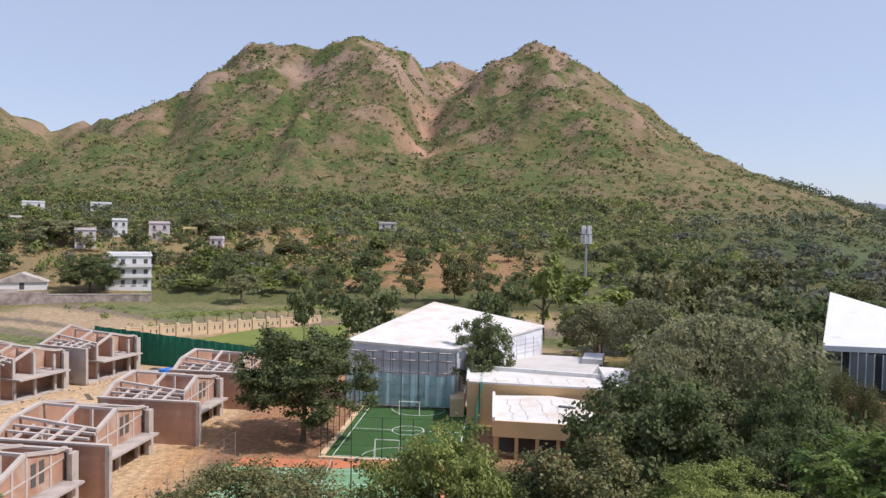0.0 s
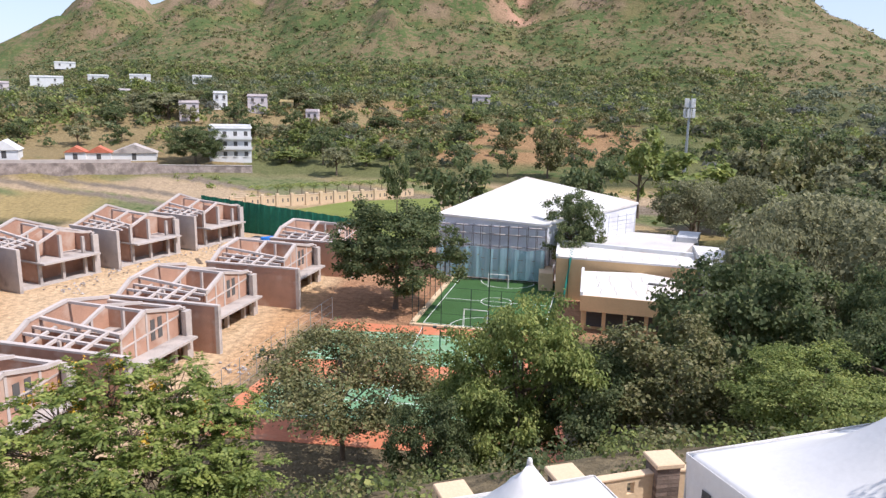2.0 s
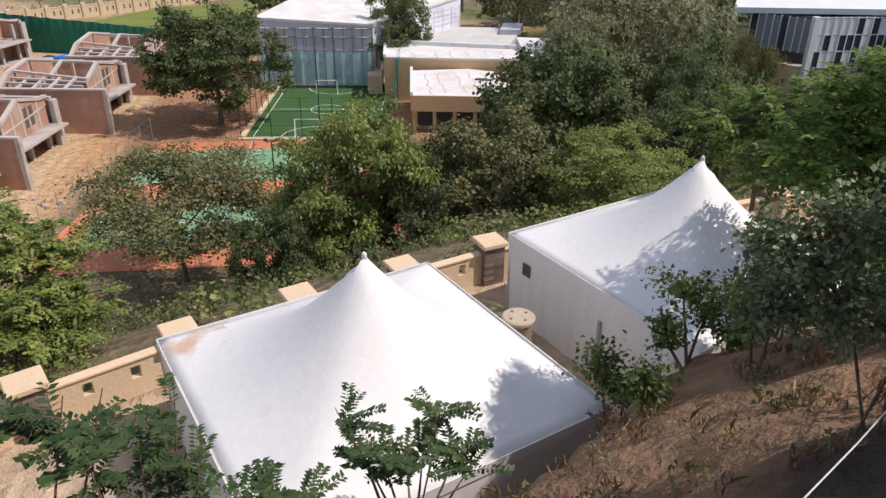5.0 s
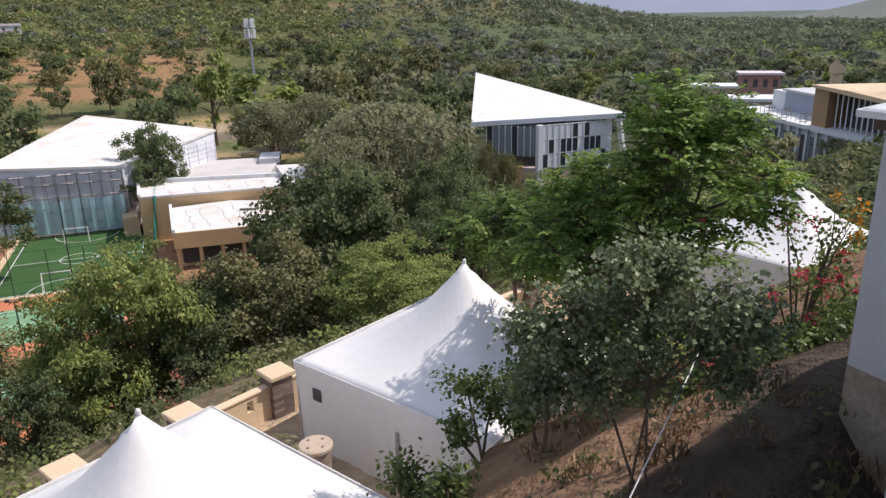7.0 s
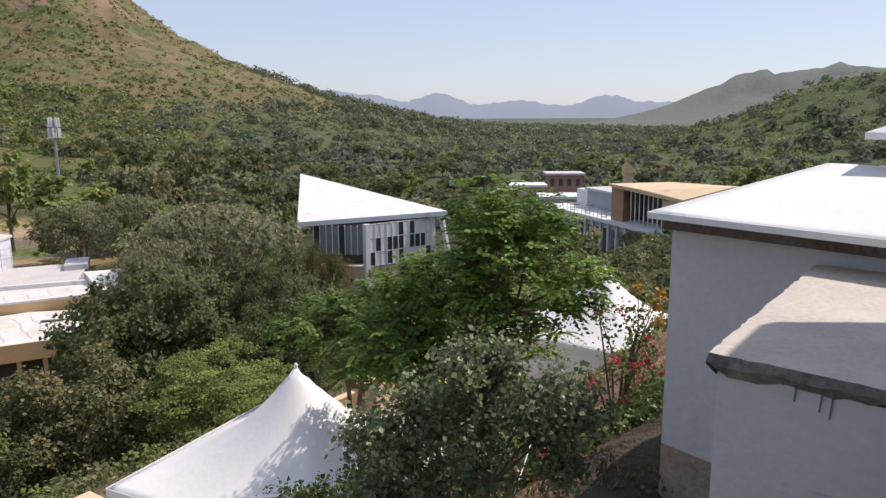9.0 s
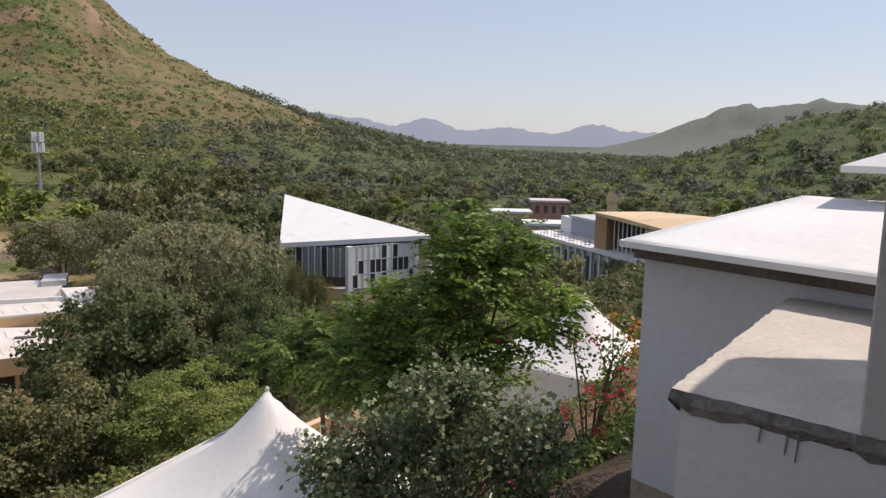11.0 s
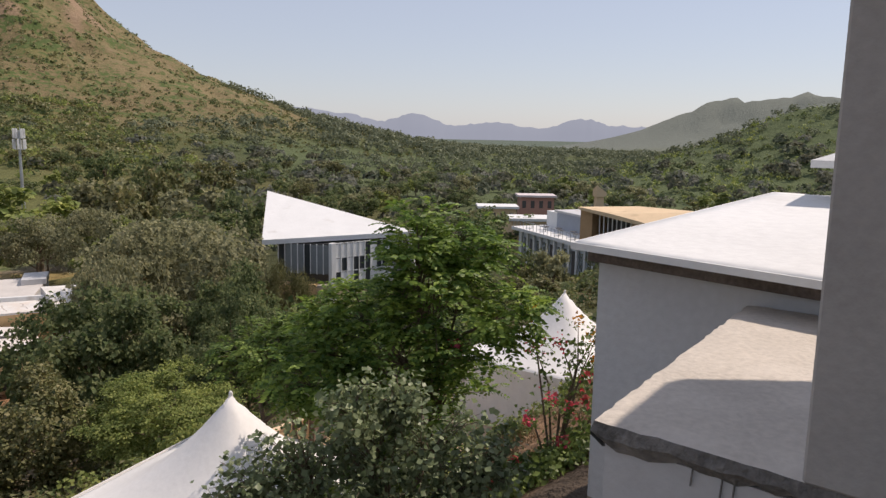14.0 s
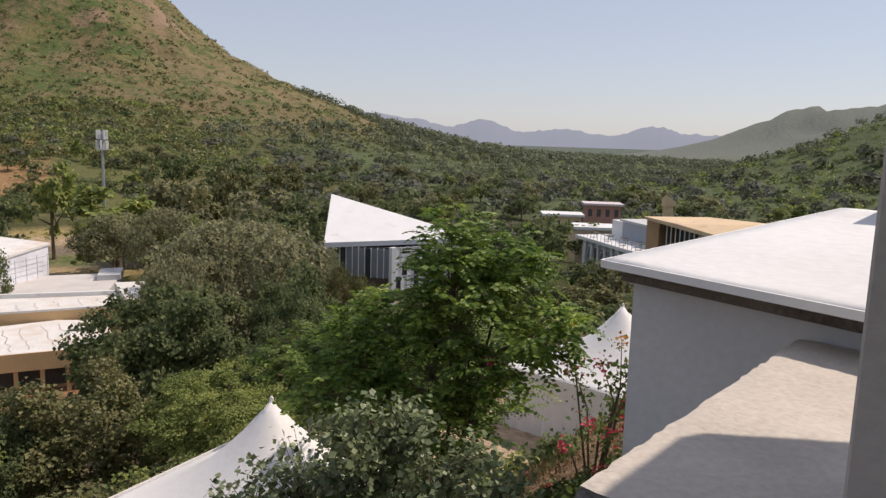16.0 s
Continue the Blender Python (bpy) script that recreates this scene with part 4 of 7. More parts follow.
def build_courts():
    c = thing("sports_court", pose(0, 0, 0), "orange and green acrylic courts with white lines", "court", kind="structure")
    part("apron", prism([(-27.5, 52.5), (3, 52.5), (4, 83.2), (-23, 83.7)], -0.3, 0.05), M_COURTO, c)
    for y0, y1 in ((70.8, 80.6), (56.8, 65.6)):
        part("court_surface", box(-24.2, y0, 0.05, -0.5, y1, 0.062), M_COURTG, c, "green acrylic surface")
        for a in ((-23.6, y0 + 0.5, -1, y0 + 0.5), (-23.6, y1 - 0.5, -1, y1 - 0.5), (-23.6, y0 + 1.6, -1, y0 + 1.6), (-23.6, y1 - 1.6, -1, y1 - 1.6), (-23.6, y0 + 0.5, -23.6, y1 - 0.5),
                  (-1, y0 + 0.5, -1, y1 - 0.5), (-18, y0 + 1.6, -18, y1 - 1.6), (-6.6, y0 + 1.6, -6.6, y1 - 1.6), (-18, (y0 + y1) / 2, -6.6, (y0 + y1) / 2)):
            part("line", stripe(*a, 0.07, 0.068), M_LINE, c)
        n = thing("court_net", pose(-12.3, (y0 + y1) / 2, 0.06), "low dark net across the court", "net", group="court nets")
        h = (y1 - y0) / 2
        for y in (-h - 0.2, h + 0.2):
            part("post", tube([(0, y, 0), (0, y, 1.07)], [0.05, 0.05], 8), M_DARK, n)
        part("band", beam((0, -h - 0.2, 0.98), (0, h + 0.2, 0.98), 0.03, 0.08), M_LINE, n)
        for k in range(5):
            part("cord", beam((0, -h - 0.2, 0.15 + 0.18 * k), (0, h + 0.2, 0.15 + 0.18 * k), 0.015, 0.015), M_DARK, n)
    for x, y, hh, lab in ((-8.3, 64.7, 6.2, "dark court floodlight pole with twin lamps"), (-21.9, 56.5, 6.0, "dark court floodlight pole with twin lamps"), (-4.9, 84.4, 10.0, "tall dark steel pole beside the pitch")):
        p = thing("light_pole", pose(x, y, 0.04), lab, "light pole", group="court light poles")
        part("pole", tube([(0, 0, 0), (0, 0, hh)], [0.08, 0.05], 8), M_DARK, p)
        if hh < 8:
            part("arm", tube([(-0.5, 0, hh - 0.05), (0.5, 0, hh - 0.05)], [0.04, 0.04], 6), M_DARK, p)
            for s in (-0.5, 0.5):
                part("lamp_head", box(s - 0.17, -0.2, hh, s + 0.17, 0.2, hh + 0.16, bevel=0.02), M_DARK, p)
    f = thing("site_fence", pose(0, 0, 0), "thin wire fence between courts and building site", "fence")
    for k in range(12):
        t = k / 11
        x, y = -28.6 + 4.6 * t, 50 + 34 * t
        part("post", tube([(x, y, 0), (x, y, 3.0)], [0.04, 0.04], 6), M_STEEL, f)
    for z in (0.3, 1.2, 2.1, 3.0):
        part("wire", tube([(-28.6, 50, z), (-24, 84, z)], [0.015, 0.015], 4), M_STEEL, f)


build_courts()

# ---- hall and ochre pavilions ----


def crack_lines(poly, z, seed, n, parent):
    """Dark sealant lines that wander over a roof."""
    rng = random.Random(seed)
    dark = M_CONC
    (x0, y0), (x1, y1) = poly
    for k in range(n):
        t = (k + 0.5 + rng.uniform(-0.2, 0.2)) / n
        pts = []
        for q in range(9):
            v = q / 8
            pts.append(((x0 + (x1 - x0) * t + rng.uniform(-0.25, 0.25), y0 + (y1 - y0) * v, z)))
        bm = bmesh.new()
        prev = None
        for p in pts:
            row = [bm.verts.new((p[0] + s, p[1], p[2])) for s in (-0.07, 0.07)]
            if prev:
                bm.faces.new((prev[0], prev[1], row[1], row[0]))
            prev = row
        part("sealant_line", bm, dark, parent)


M_PIPE = mat("rusty_scaffold_pipe", (0.13, 0.11, 0.105), 0.7, 0.3, vary=0.3, scale=2.0, bump=0.1)


def build_hall():
    h = thing("sports_hall", pose(0, 0, 0), "large white hall behind scaffolding and netting", "hall")
    fl, fr, rt, bk = (-14.2, 109.6), (2.2, 107.6), (17.2, 124.5), (-1.5, 141.0)
    part("wall", prism([fl, fr, rt, bk], 0, [9.4, 8.55, 10.0, 11.9]), mat("hall_plaster", (0.76, 0.77, 0.82), 0.85, vary=0.1, scale=0.3, bump=0.1, stain=(0.62, 0.62, 0.67), stain_scale=0.2, stain_at=0.56), h)
    grow_ = lambda p, k: ((p[0] - 1) * k + 1, (p[1] - 121) * k + 121)
    part("roof", prism([grow_(p, 1.02) for p in (fl, fr, rt, bk)], [9.41, 8.56, 10.01, 11.91], [9.75, 8.9, 10.35, 12.25]), M_ROOFW, h, "dusty white membrane roof")
    # scaffolding along the front, its netting below
    s = thing("scaffolding", pose(0, 0, 0), "steel pipe scaffolding along the hall front", "scaffolding")
    n = 12
    d = Vector((fr[0] - fl[0], fr[1] - fl[1], 0))
    out = Vector((d.y, -d.x, 0)).normalized()
    f0 = Vector((*fl, 0)) + out * 0.8
    rng = random.Random(5)
    for k in range(n + 1):
        p = f0 + d * k / n
        for o in (0, 0.9):
            q = p + out * o
            part("standard", tube([q, q + Vector((rng.uniform(-0.1, 0.1), 0, 8.6))], [0.045, 0.045], 5), M_PIPE, s)
    for z in (1.8, 3.6, 5.4, 7.2, 8.4):
        for o in (0, 0.9):
            a, b = f0 + out * o + Vector((0, 0, z)), f0 + d + out * o + Vector((0, 0, z))
            part("ledger", tube([a, b], [0.04, 0.04], 5), M_PIPE, s)
        for k in range(0, n, 2):
            a = f0 + d * (k + rng.uniform(0, 0.6)) / n + Vector((0, 0, z + 0.05)) + out * 0.45
            part("plank", beam(a, a + d * 1.2 / n, 0.5, 0.05), M_CONC, s)
    side = Vector((rt[0] - fr[0], rt[1] - fr[1], 0))
    so = Vector((side.y, -side.x, 0)).normalized() * 0.6
    for k in range(9):
        q = Vector((*fr, 0)) + side * (0.1 + 0.85 * k / 8) + so
        part("standard", tube([q, q + Vector((0, 0, 9.0))], [0.04, 0.04], 5), M_STEEL, s)
    for z in (3.6, 5.4, 7.2, 8.6):
        q = Vector((*fr, z)) + so
        part("ledger", tube([q + side * 0.1, q + side * 0.95], [0.035, 0.035], 5), M_STEEL, s)
    net = thing("debris_net", pose(0, 0, 0), "pale blue-green debris netting hung on scaffolding", "net")
    m = bpy.data.materials.new("debris_net_cloth")
    m.use_nodes = True
    b = m.node_tree.nodes["Principled BSDF"]
    b.inputs["Base Color"].default_value = (0.30, 0.55, 0.60, 1)
    b.inputs["Roughness"].default_value = 0.9
    b.inputs["Alpha"].default_value = 0.5
    bm = bmesh.new()
    prev = None
    for k in range(61):
        p = f0 + d * k / 60 + out * (1.0 + 0.12 * math.sin(k * 0.9) + 0.05 * math.sin(k * 2.3))
        row = [bm.verts.new((p.x, p.y, z + 0.15 * math.sin(k * 0.35) * (z > 1))) for z in (0.6, 2.6, 5.2)]
        if prev:
            for q in range(2):
                bm.faces.new((prev[q], row[q], row[q + 1], prev[q + 1]))
        prev = row
    part("cloth", bm, m, net)
    # flat roof and stubs behind
    w = thing("flat_roofed_block", pose(0, 0, 0), "low block with a dusty flat concrete roof", "building")
    part("wall", prism([(8, 110), (22, 108), (27, 121), (13, 124)], 0, 5.2), M_GREYWALL, w)
    part("roof", prism([(7.8, 109.8), (22.2, 107.8), (27.2, 121.2), (12.8, 124.2)], 5.2, 5.5), mat("dusty_roof", (0.56, 0.53, 0.50), 0.9, vary=0.15, scale=0.4, bump=0.2), w)
    part("parapet", prism([(22.4, 116), (25.5, 115.5), (27.2, 121.2), (24.0, 121.8)], 5.5, 6.3), M_GREYWALL, w)


build_hall()


def build_pavilions():
    a = thing("ochre_pavilion", pose(0, 0, 0), "ochre pavilion with a white sealed flat roof", "building", group="ochre pavilions")
    A = [(3.9, 108.4), (3.4, 99.6), (21.5, 96.6), (22.4, 103.0)]
    part("wall", prism(A, 0, 5.7), M_OCHRE, a)
    part("roof", prism(A, 5.705, 5.95), M_ROOFW, a, "white waterproofed roof slab")
    part("parapet", prism([(3.9, 108.8), (3.8, 108.3), (22.4, 102.7), (22.5, 103.3)], 5.96, 6.5), M_WHITE, a)
    part("parapet", prism([(3.3, 99.5), (3.65, 99.5), (4.15, 108.4), (3.8, 108.5)], 5.96, 6.3), M_WHITE, a)
    crack_lines(((6.5, 98.6), (20.5, 102.2)), 5.957, 3, 6, a)
    b = thing("ochre_pavilion", pose(0, 0, 0), "lower ochre pavilion with a white sealed roof and open bays", "building", group="ochre pavilions")
    B = [(6.9, 97.5), (5.9, 84.9), (18.4, 83.0), (19.2, 95.2), (14.5, 97.8)]
    part("roof", prism(B, 4.2, 4.55), M_ROOFW, b, "white waterproofed roof slab")
    part("fascia", prism([(5.85, 84.8), (18.45, 82.9), (18.45, 83.1), (5.87, 85.0)], 2.7, 4.6), M_OCHRE, b)
    part("wall", prism([(6.9, 97.0), (6.2, 86.5), (18.2, 85.0), (19, 95)], 0, 4.19), M_OCHRE, b)
    for k in range(6):
        x = 6.3 + 2.4 * k
        part("column", box(x - 0.2, 85.1 - 0.152 * (x - 5.9) - 0.1, 0, x + 0.2, 85.4 - 0.152 * (x - 5.9), 3.3), M_OCHRE, b)
    # dark sheet before the solid wall paints the bays' shade
    part("opening", prism([(6.8, 86.36), (17.8, 84.95), (17.8, 85.0), (6.8, 86.45)], 0.4, 3.0), M_VOID, b, "dark panel painted as the shade in open bays")
    part("parapet", prism([(5.8, 84.8), (6.15, 84.8), (7.15, 97.8), (6.8, 97.8)], 4.56, 5.0), M_WHITE, b)
    part("skylight", prism([(14.6, 91.6), (16.6, 90.8), (16.9, 91.4), (14.9, 92.2)], 4.56, 4.7), M_VOID, b, "dark roof hatch")
    crack_lines(((7.5, 85.6), (17.5, 95.5)), 4.557, 9, 5, b)
    c = thing("white_roofed_annex", pose(0, 0, 0), "annex with a pale sloping roof beside trees", "building")
    part("wall", prism([(22.8, 105), (22.6, 96.5), (31, 93.5), (32, 102)], 0, 6.0), M_WHITE, c)
    part("roof", prism([(22.6, 105.2), (22.4, 96.3), (31.2, 93.3), (32.2, 102.2)], 6.01, [7.2, 6.3, 6.3, 7.2]), M_ROOFW, c)
    t = thing("sand_wall", pose(0, 0, 0), "sand-coloured low wall beside the hall", "wall", kind="structure")
    part("masonry", box(1.2, 103, 0, 3.2, 108, 2.6), M_SAND, t)


build_pavilions()

# ---- building site ----


def gable(bm, pts, y0, y1):
    """A wall with a profile of (x, z) points, between depths y0 and y1."""
    n = len(pts)
    a = [bm.verts.new((x, y0, z)) for x, z in pts]
    b = [bm.verts.new((x, y1, z)) for x, z in pts]
    bm.faces.new(a)
    bm.faces.new(b[::-1])
    for i in range(n):
        j = (i + 1) % n
        bm.faces.new((a[j], a[i], b[i], b[j]))
    bmesh.ops.recalc_face_normals(bm, faces=bm.faces)
    return bm


def build_villa(m, closed, label):
    """A roofless two-storey villa: brick infill in a concrete frame, sloping gable beams, a balcony slab."""
    v = thing("unfinished_villa", m, label, "house", group="unfinished villas")
    part("ground_slab", box(0, 0, -0.2, 12.8, 10, 0.12), M_CONC, v)
    ff = -2.9 if closed else -0.9
    part("fin_wall", box(0, ff, 0, 0.35, 9.6, 5.9), M_BRICK if closed else M_CONC, v)
    part("fin_coping", box(-0.06, ff - 0.1, 5.9, 0.41, 9.7, 6.1), M_BEAM, v)
    part("fin_post", box(-0.05, ff - 0.12, 0, 0.42, ff + 0.3, 5.95), M_CONC, v)
    # back gable of brick with a pale raking beam
    back = [(0.36, 0), (12.4, 0), (12.4, 6.4), (7.2, 7.6), (2.9, 7.0), (0.36, 5.4)] if closed else [(0.36, 0), (12.4, 0), (12.4, 6.1), (6.6, 8.3), (0.36, 5.7)]
    part("back_wall", gable(bmesh.new(), back, 9.3, 9.55), M_BRICK, v)
    crest = back[2:][::-1]
    for p, q in zip(crest, crest[1:]):
        part("raking_beam", beam((p[0], 9.42, p[1] + 0.1), (q[0], 9.42, q[1] + 0.1), 0.42, 0.3), M_BEAM, v)
    # side wall and the ridge
    part("side_wall", box(12.15, 1.3, 0.12, 12.4, 9.29, 6.0), M_BRICK, v)
    part("side_beam", beam((12.3, 0.6, 6.12), (12.3, 9.3, 6.12), 0.4, 0.25), M_BEAM, v)
    part("inner_wall", box(4.0, 1.5, 0.12, 4.25, 9.29, 6.0), M_BRICK, v)
    part("ridge_beam", beam((4.1, 1.0, 6.1), (4.1, 9.3, 7.0), 0.35, 0.28), M_BEAM, v)
    front = [(4.0, 3.3), (12.2, 3.3), (12.2, 6.0), (7.4, 7.3), (4.0, 5.7)]
    if closed:
        part("front_wall", gable(bmesh.new(), front, 1.15, 1.38), M_BRICK, v)
        for x, z0, z1 in ((4.15, 3.3, 5.8), (5.9, 3.3, 6.6), (7.5, 3.3, 7.2), (10.4, 3.3, 6.4)):
            part("tie_column", box(x - 0.12, 1.09, z0, x + 0.12, 1.4, z1), M_BEAM, v)
        part("tie_band", beam((4.1, 1.12, 4.7), (12.1, 1.12, 5.4), 0.08, 0.18), M_BEAM, v)
        for x in (8.3, 9.3):
            part("window_opening", box(x - 0.28, 1.1, 4.1, x + 0.28, 1.149, 6.2), M_VOID, v, "dark unglazed opening")
    else:
        part("recess_wall", gable(bmesh.new(), [(4.3, 3.3), (12.1, 3.3), (12.1, 5.9), (7.4, 7.1), (4.3, 5.7)], 4.4, 4.6), M_BRICK, v)
        part("middle_wall", box(7.35, 1.5, 3.3, 7.55, 4.4, 6.6), M_BRICK, v)
    for p, q in (((4.0, 5.75), (7.4, 7.35)), ((7.4, 7.35), (10.9, 6.4)), ((10.9, 6.4), (12.4, 6.25))):
        part("raking_beam", beam((p[0], 1.2, p[1]), (q[0], 1.2, q[1]), 0.42, 0.32), M_BEAM, v)
    # rafters of the open wing
    for k in range(4):
        y = 2.2 + 1.8 * k
        part("rafter", beam((0.4, y, 5.6), (4.0, y, 6.3), 0.28, 0.25), M_BEAM, v)
    part("cross_beam", beam((2.2, 0.6, 5.75), (2.2, 9.3, 6.1), 0.28, 0.25), M_BEAM, v)
    part("cross_beam", beam((3.2, 0.6, 5.95), (3.2, 9.3, 6.4), 0.26, 0.25), M_BEAM, v)
    # truss half way back, and struts that carry the ridge
    for p, q in (((4.1, 6.2), (7.4, 7.5)), ((7.4, 7.5), (12.2, 6.3))):
        part("raking_beam", beam((p[0], 5.4, p[1]), (q[0], 5.4, q[1]), 0.34, 0.28), M_BEAM, v)
    part("ridge_beam", beam((7.4, 1.2, 7.3), (7.4, 9.3, 7.5), 0.3, 0.26), M_BEAM, v)
    for x, z in ((2.0, 5.9), (2.9, 6.2), (5.6, 6.8), (9.6, 6.9)):
        part("strut", box(x - 0.13, 5.27, 3.3, x + 0.13, 5.53, z), M_BEAM, v)
    part("wing_wall", box(0.36, 6.4, 0.12, 3.99, 6.6, 5.4), M_BRICK, v)
    # floor slab and balcony
    part("floor_slab", box(3.7, -0.75, 3.05, 12.3, 9.28, 3.29), M_CONC, v, "raw concrete balcony slab")
    for x in (4.1, 7.45, 10.9, 12.6):
        part("column", box(x - 0.2, 0.75, 0.12, x + 0.2, 1.15, 3.04), M_CONC, v)
        if not closed or x > 12:
            part("upper_column", box(x - 0.2, 0.95, 3.3, x + 0.2, 1.35, 6.6 if 7 < x < 8 else 5.8), M_CONC, v)
    part("ground_wall", box(4.3, 3.4, 0.12, 12.1, 3.6, 3.04), M_BRICK, v)
    part("end_pier", box(11.9, 0.2, 0.12, 12.8, 0.7, 5.9), M_CONC, v)
    part("end_pier", box(12.45, 0.72, 0.12, 12.8, 4.0, 5.5), M_BRICK, v)
    return v


ROW = math.degrees(math.atan2(0.944, 0.328))
WIDE_A, WIDE_B = Matrix.Diagonal((1.07, 1, 1, 1)), Matrix.Diagonal((1.12, 1.05, 1.0, 1))
va = build_villa(pose(-63.9, 103.2, 0, rz=ROW) @ WIDE_A, False, "roofless two-storey villa of raw concrete and brick")
for x, y in ((-58.65, 118.3), (-69.15, 88.1), (-74.4, 73.0)):
    copy_thing(va, pose(x, y, 0, rz=ROW))
vb = build_villa(pose(-35.6, 70.9, -0.7, rz=82.5) @ WIDE_B, True, "roofless brick villa with pale gable beams and balcony slab")
for x, y in ((-32.54, 88.2), (-30.0, 105.2), (-36.56, 55.1), (-38.6, 38.6)):
    copy_thing(vb, pose(x, y, -0.7, rz=82.5))


def build_site_clutter():
    t = thing("blue_tarpaulin_stack", pose(-46.2, 124.5, 0, rz=15), "bright blue tarpaulin over stacked material", "tarpaulin")
    bm = box(-2.0, -1.0, 0, 2.0, 1.0, 1.7)
    bmesh.ops.subdivide_edges(bm, edges=bm.edges[:], cuts=4, use_grid_fill=True)
    rng = random.Random(2)
    for v in bm.verts:
        v.co += Vector((rng.uniform(-0.12, 0.12), rng.uniform(-0.1, 0.1), rng.uniform(-0.12, 0.1) * (v.co.z > 0.1)))
    part("sheet", bm, M_BLUE, t)
    c = thing("dark_drum", pose(-49.0, 123.8, 0), "dark plastic water drum on the site", "drum")
    part("shell", tube([(0, 0, 0), (0, 0, 0.05), (0, 0, 1.75), (0, 0, 1.9)], [0.85, 0.9, 0.9, 0.5], 16), M_BLACK, c)
    rng = random.Random(12)
    for k in range(7):
        x, y = rng.uniform(-58, -42), rng.uniform(80, 118)
        p = thing("timber_plank", pose(x, y, 0.02, rz=rng.uniform(0, 180)), "long weathered scaffold plank on bare soil", "plank", group="planks on the site")
        part("board", box(-2.2, -0.16, 0, 2.2, 0.16, 0.08, bevel=0.01), M_BARK, p)
        part("board", box(-1.9, 0.2, 0, 2.3, 0.5, 0.08, bevel=0.01), M_BARK, p)
    s = []
    V, F = [], []
    for k in range(260):
        row = rng.choice(((-62, 110, 14), (-57, 121, 12), (-66, 96, 12), (-31, 66, 12)))
        x, y = row[0] + rng.gauss(2.5, 2.0), row[1] + rng.uniform(-row[2], row[2]) * 0.6
        r = rng.uniform(0.08, 0.3)
        b = len(V)
        for q in range(6):
            d = Vector((rng.gauss(0, 1), rng.gauss(0, 1), rng.gauss(0, 0.7))).normalized() * r
            V.append((x + d.x, y + d.y, max(0.0, r * 0.5 + d.z)))
        F += [(b, b + 1, b + 2), (b, b + 2, b + 3), (b, b + 3, b + 4), (b + 1, b + 5, b + 2), (b + 2, b + 5, b + 4), (b + 3, b + 5, b + 1), (b, b + 4, b + 1)]
    tagged(new("rubble", mesh_from("rubble", V, F, M_CONC)), "broken brick and concrete rubble beside the villas", "rubble", kind="stuff")


build_site_clutter()

# ---- lawn, green screen, far wall ----


def build_screen():
    s = thing("green_screen_fence", pose(0, 0, 0), "tall dark green cloth screen fence", "fence")
    p, q = Vector((-66.5, 139.5, 0)), Vector((-30, 128, 0))
    bm = bmesh.new()
    prev = None
    for k in range(121):
        t = k / 120
        c = p.lerp(q, t)
        w = 0.10 * math.sin(k * 1.25) + 0.05 * math.sin(k * 2.9)
        row = [bm.verts.new((c.x + 0.3 * w, c.y + w, z)) for z in (0.0, 2.6, 6.6 - 1.8 * t + 0.06 * math.sin(k * 0.7))]
        if prev:
            for i in range(2):
                bm.faces.new((prev[i], row[i], row[i + 1], prev[i + 1]))
        prev = row
    part("cloth", bm, M_NETG, s)
    for k in range(13):
        c = p.lerp(q, k / 12)
        part("post", tube([(c.x, c.y + 0.2, 0), (c.x, c.y + 0.2, 6.7 - 1.8 * k / 12)], [0.05, 0.05], 6), M_STEEL, s)
    l = prism([(-66, 143), (-30, 131), (-17, 142), (-24, 186), (-45, 176)], -4, [0.5, 0.15, 0.2, 1.15, 0.95])
    ob = part("lawn", l, M_LAWN)
    tagged(ob, "mown yellow-green lawn", "lawn", kind="structure")
    a, b = Vector((-72, 158, 0)), Vector((-31, 188, 0))
    n = 14
    d = (b - a)
    ang = math.degrees(math.atan2(d.y, d.x))
    step = d.length / n
    for k in range(n):
        c = a + d * k / n
        w = thing("garden_wall", pose(c.x, c.y, 0.55, rz=ang), "sand-coloured garden wall bay with pillar", "wall", group="garden wall bays")
        part("panel", box(0.4, -0.15, -1.5, step, 0.15, 2.4), M_SAND, w)
        part("coping", box(0.4, -0.22, 2.4, step, 0.22, 2.55), M_CAP, w)
        part("pillar", box(-0.4, -0.4, -1.5, 0.4, 0.4, 3.0, bevel=0.04), M_SAND, w)
        for q in (0.35, 0.7):
            part("slot", box(step * q - 0.15, -0.16, 0.9, step * q + 0.15, -0.151, 1.8), M_VOID, w)


build_screen()

# ---- houses across the river bed ----


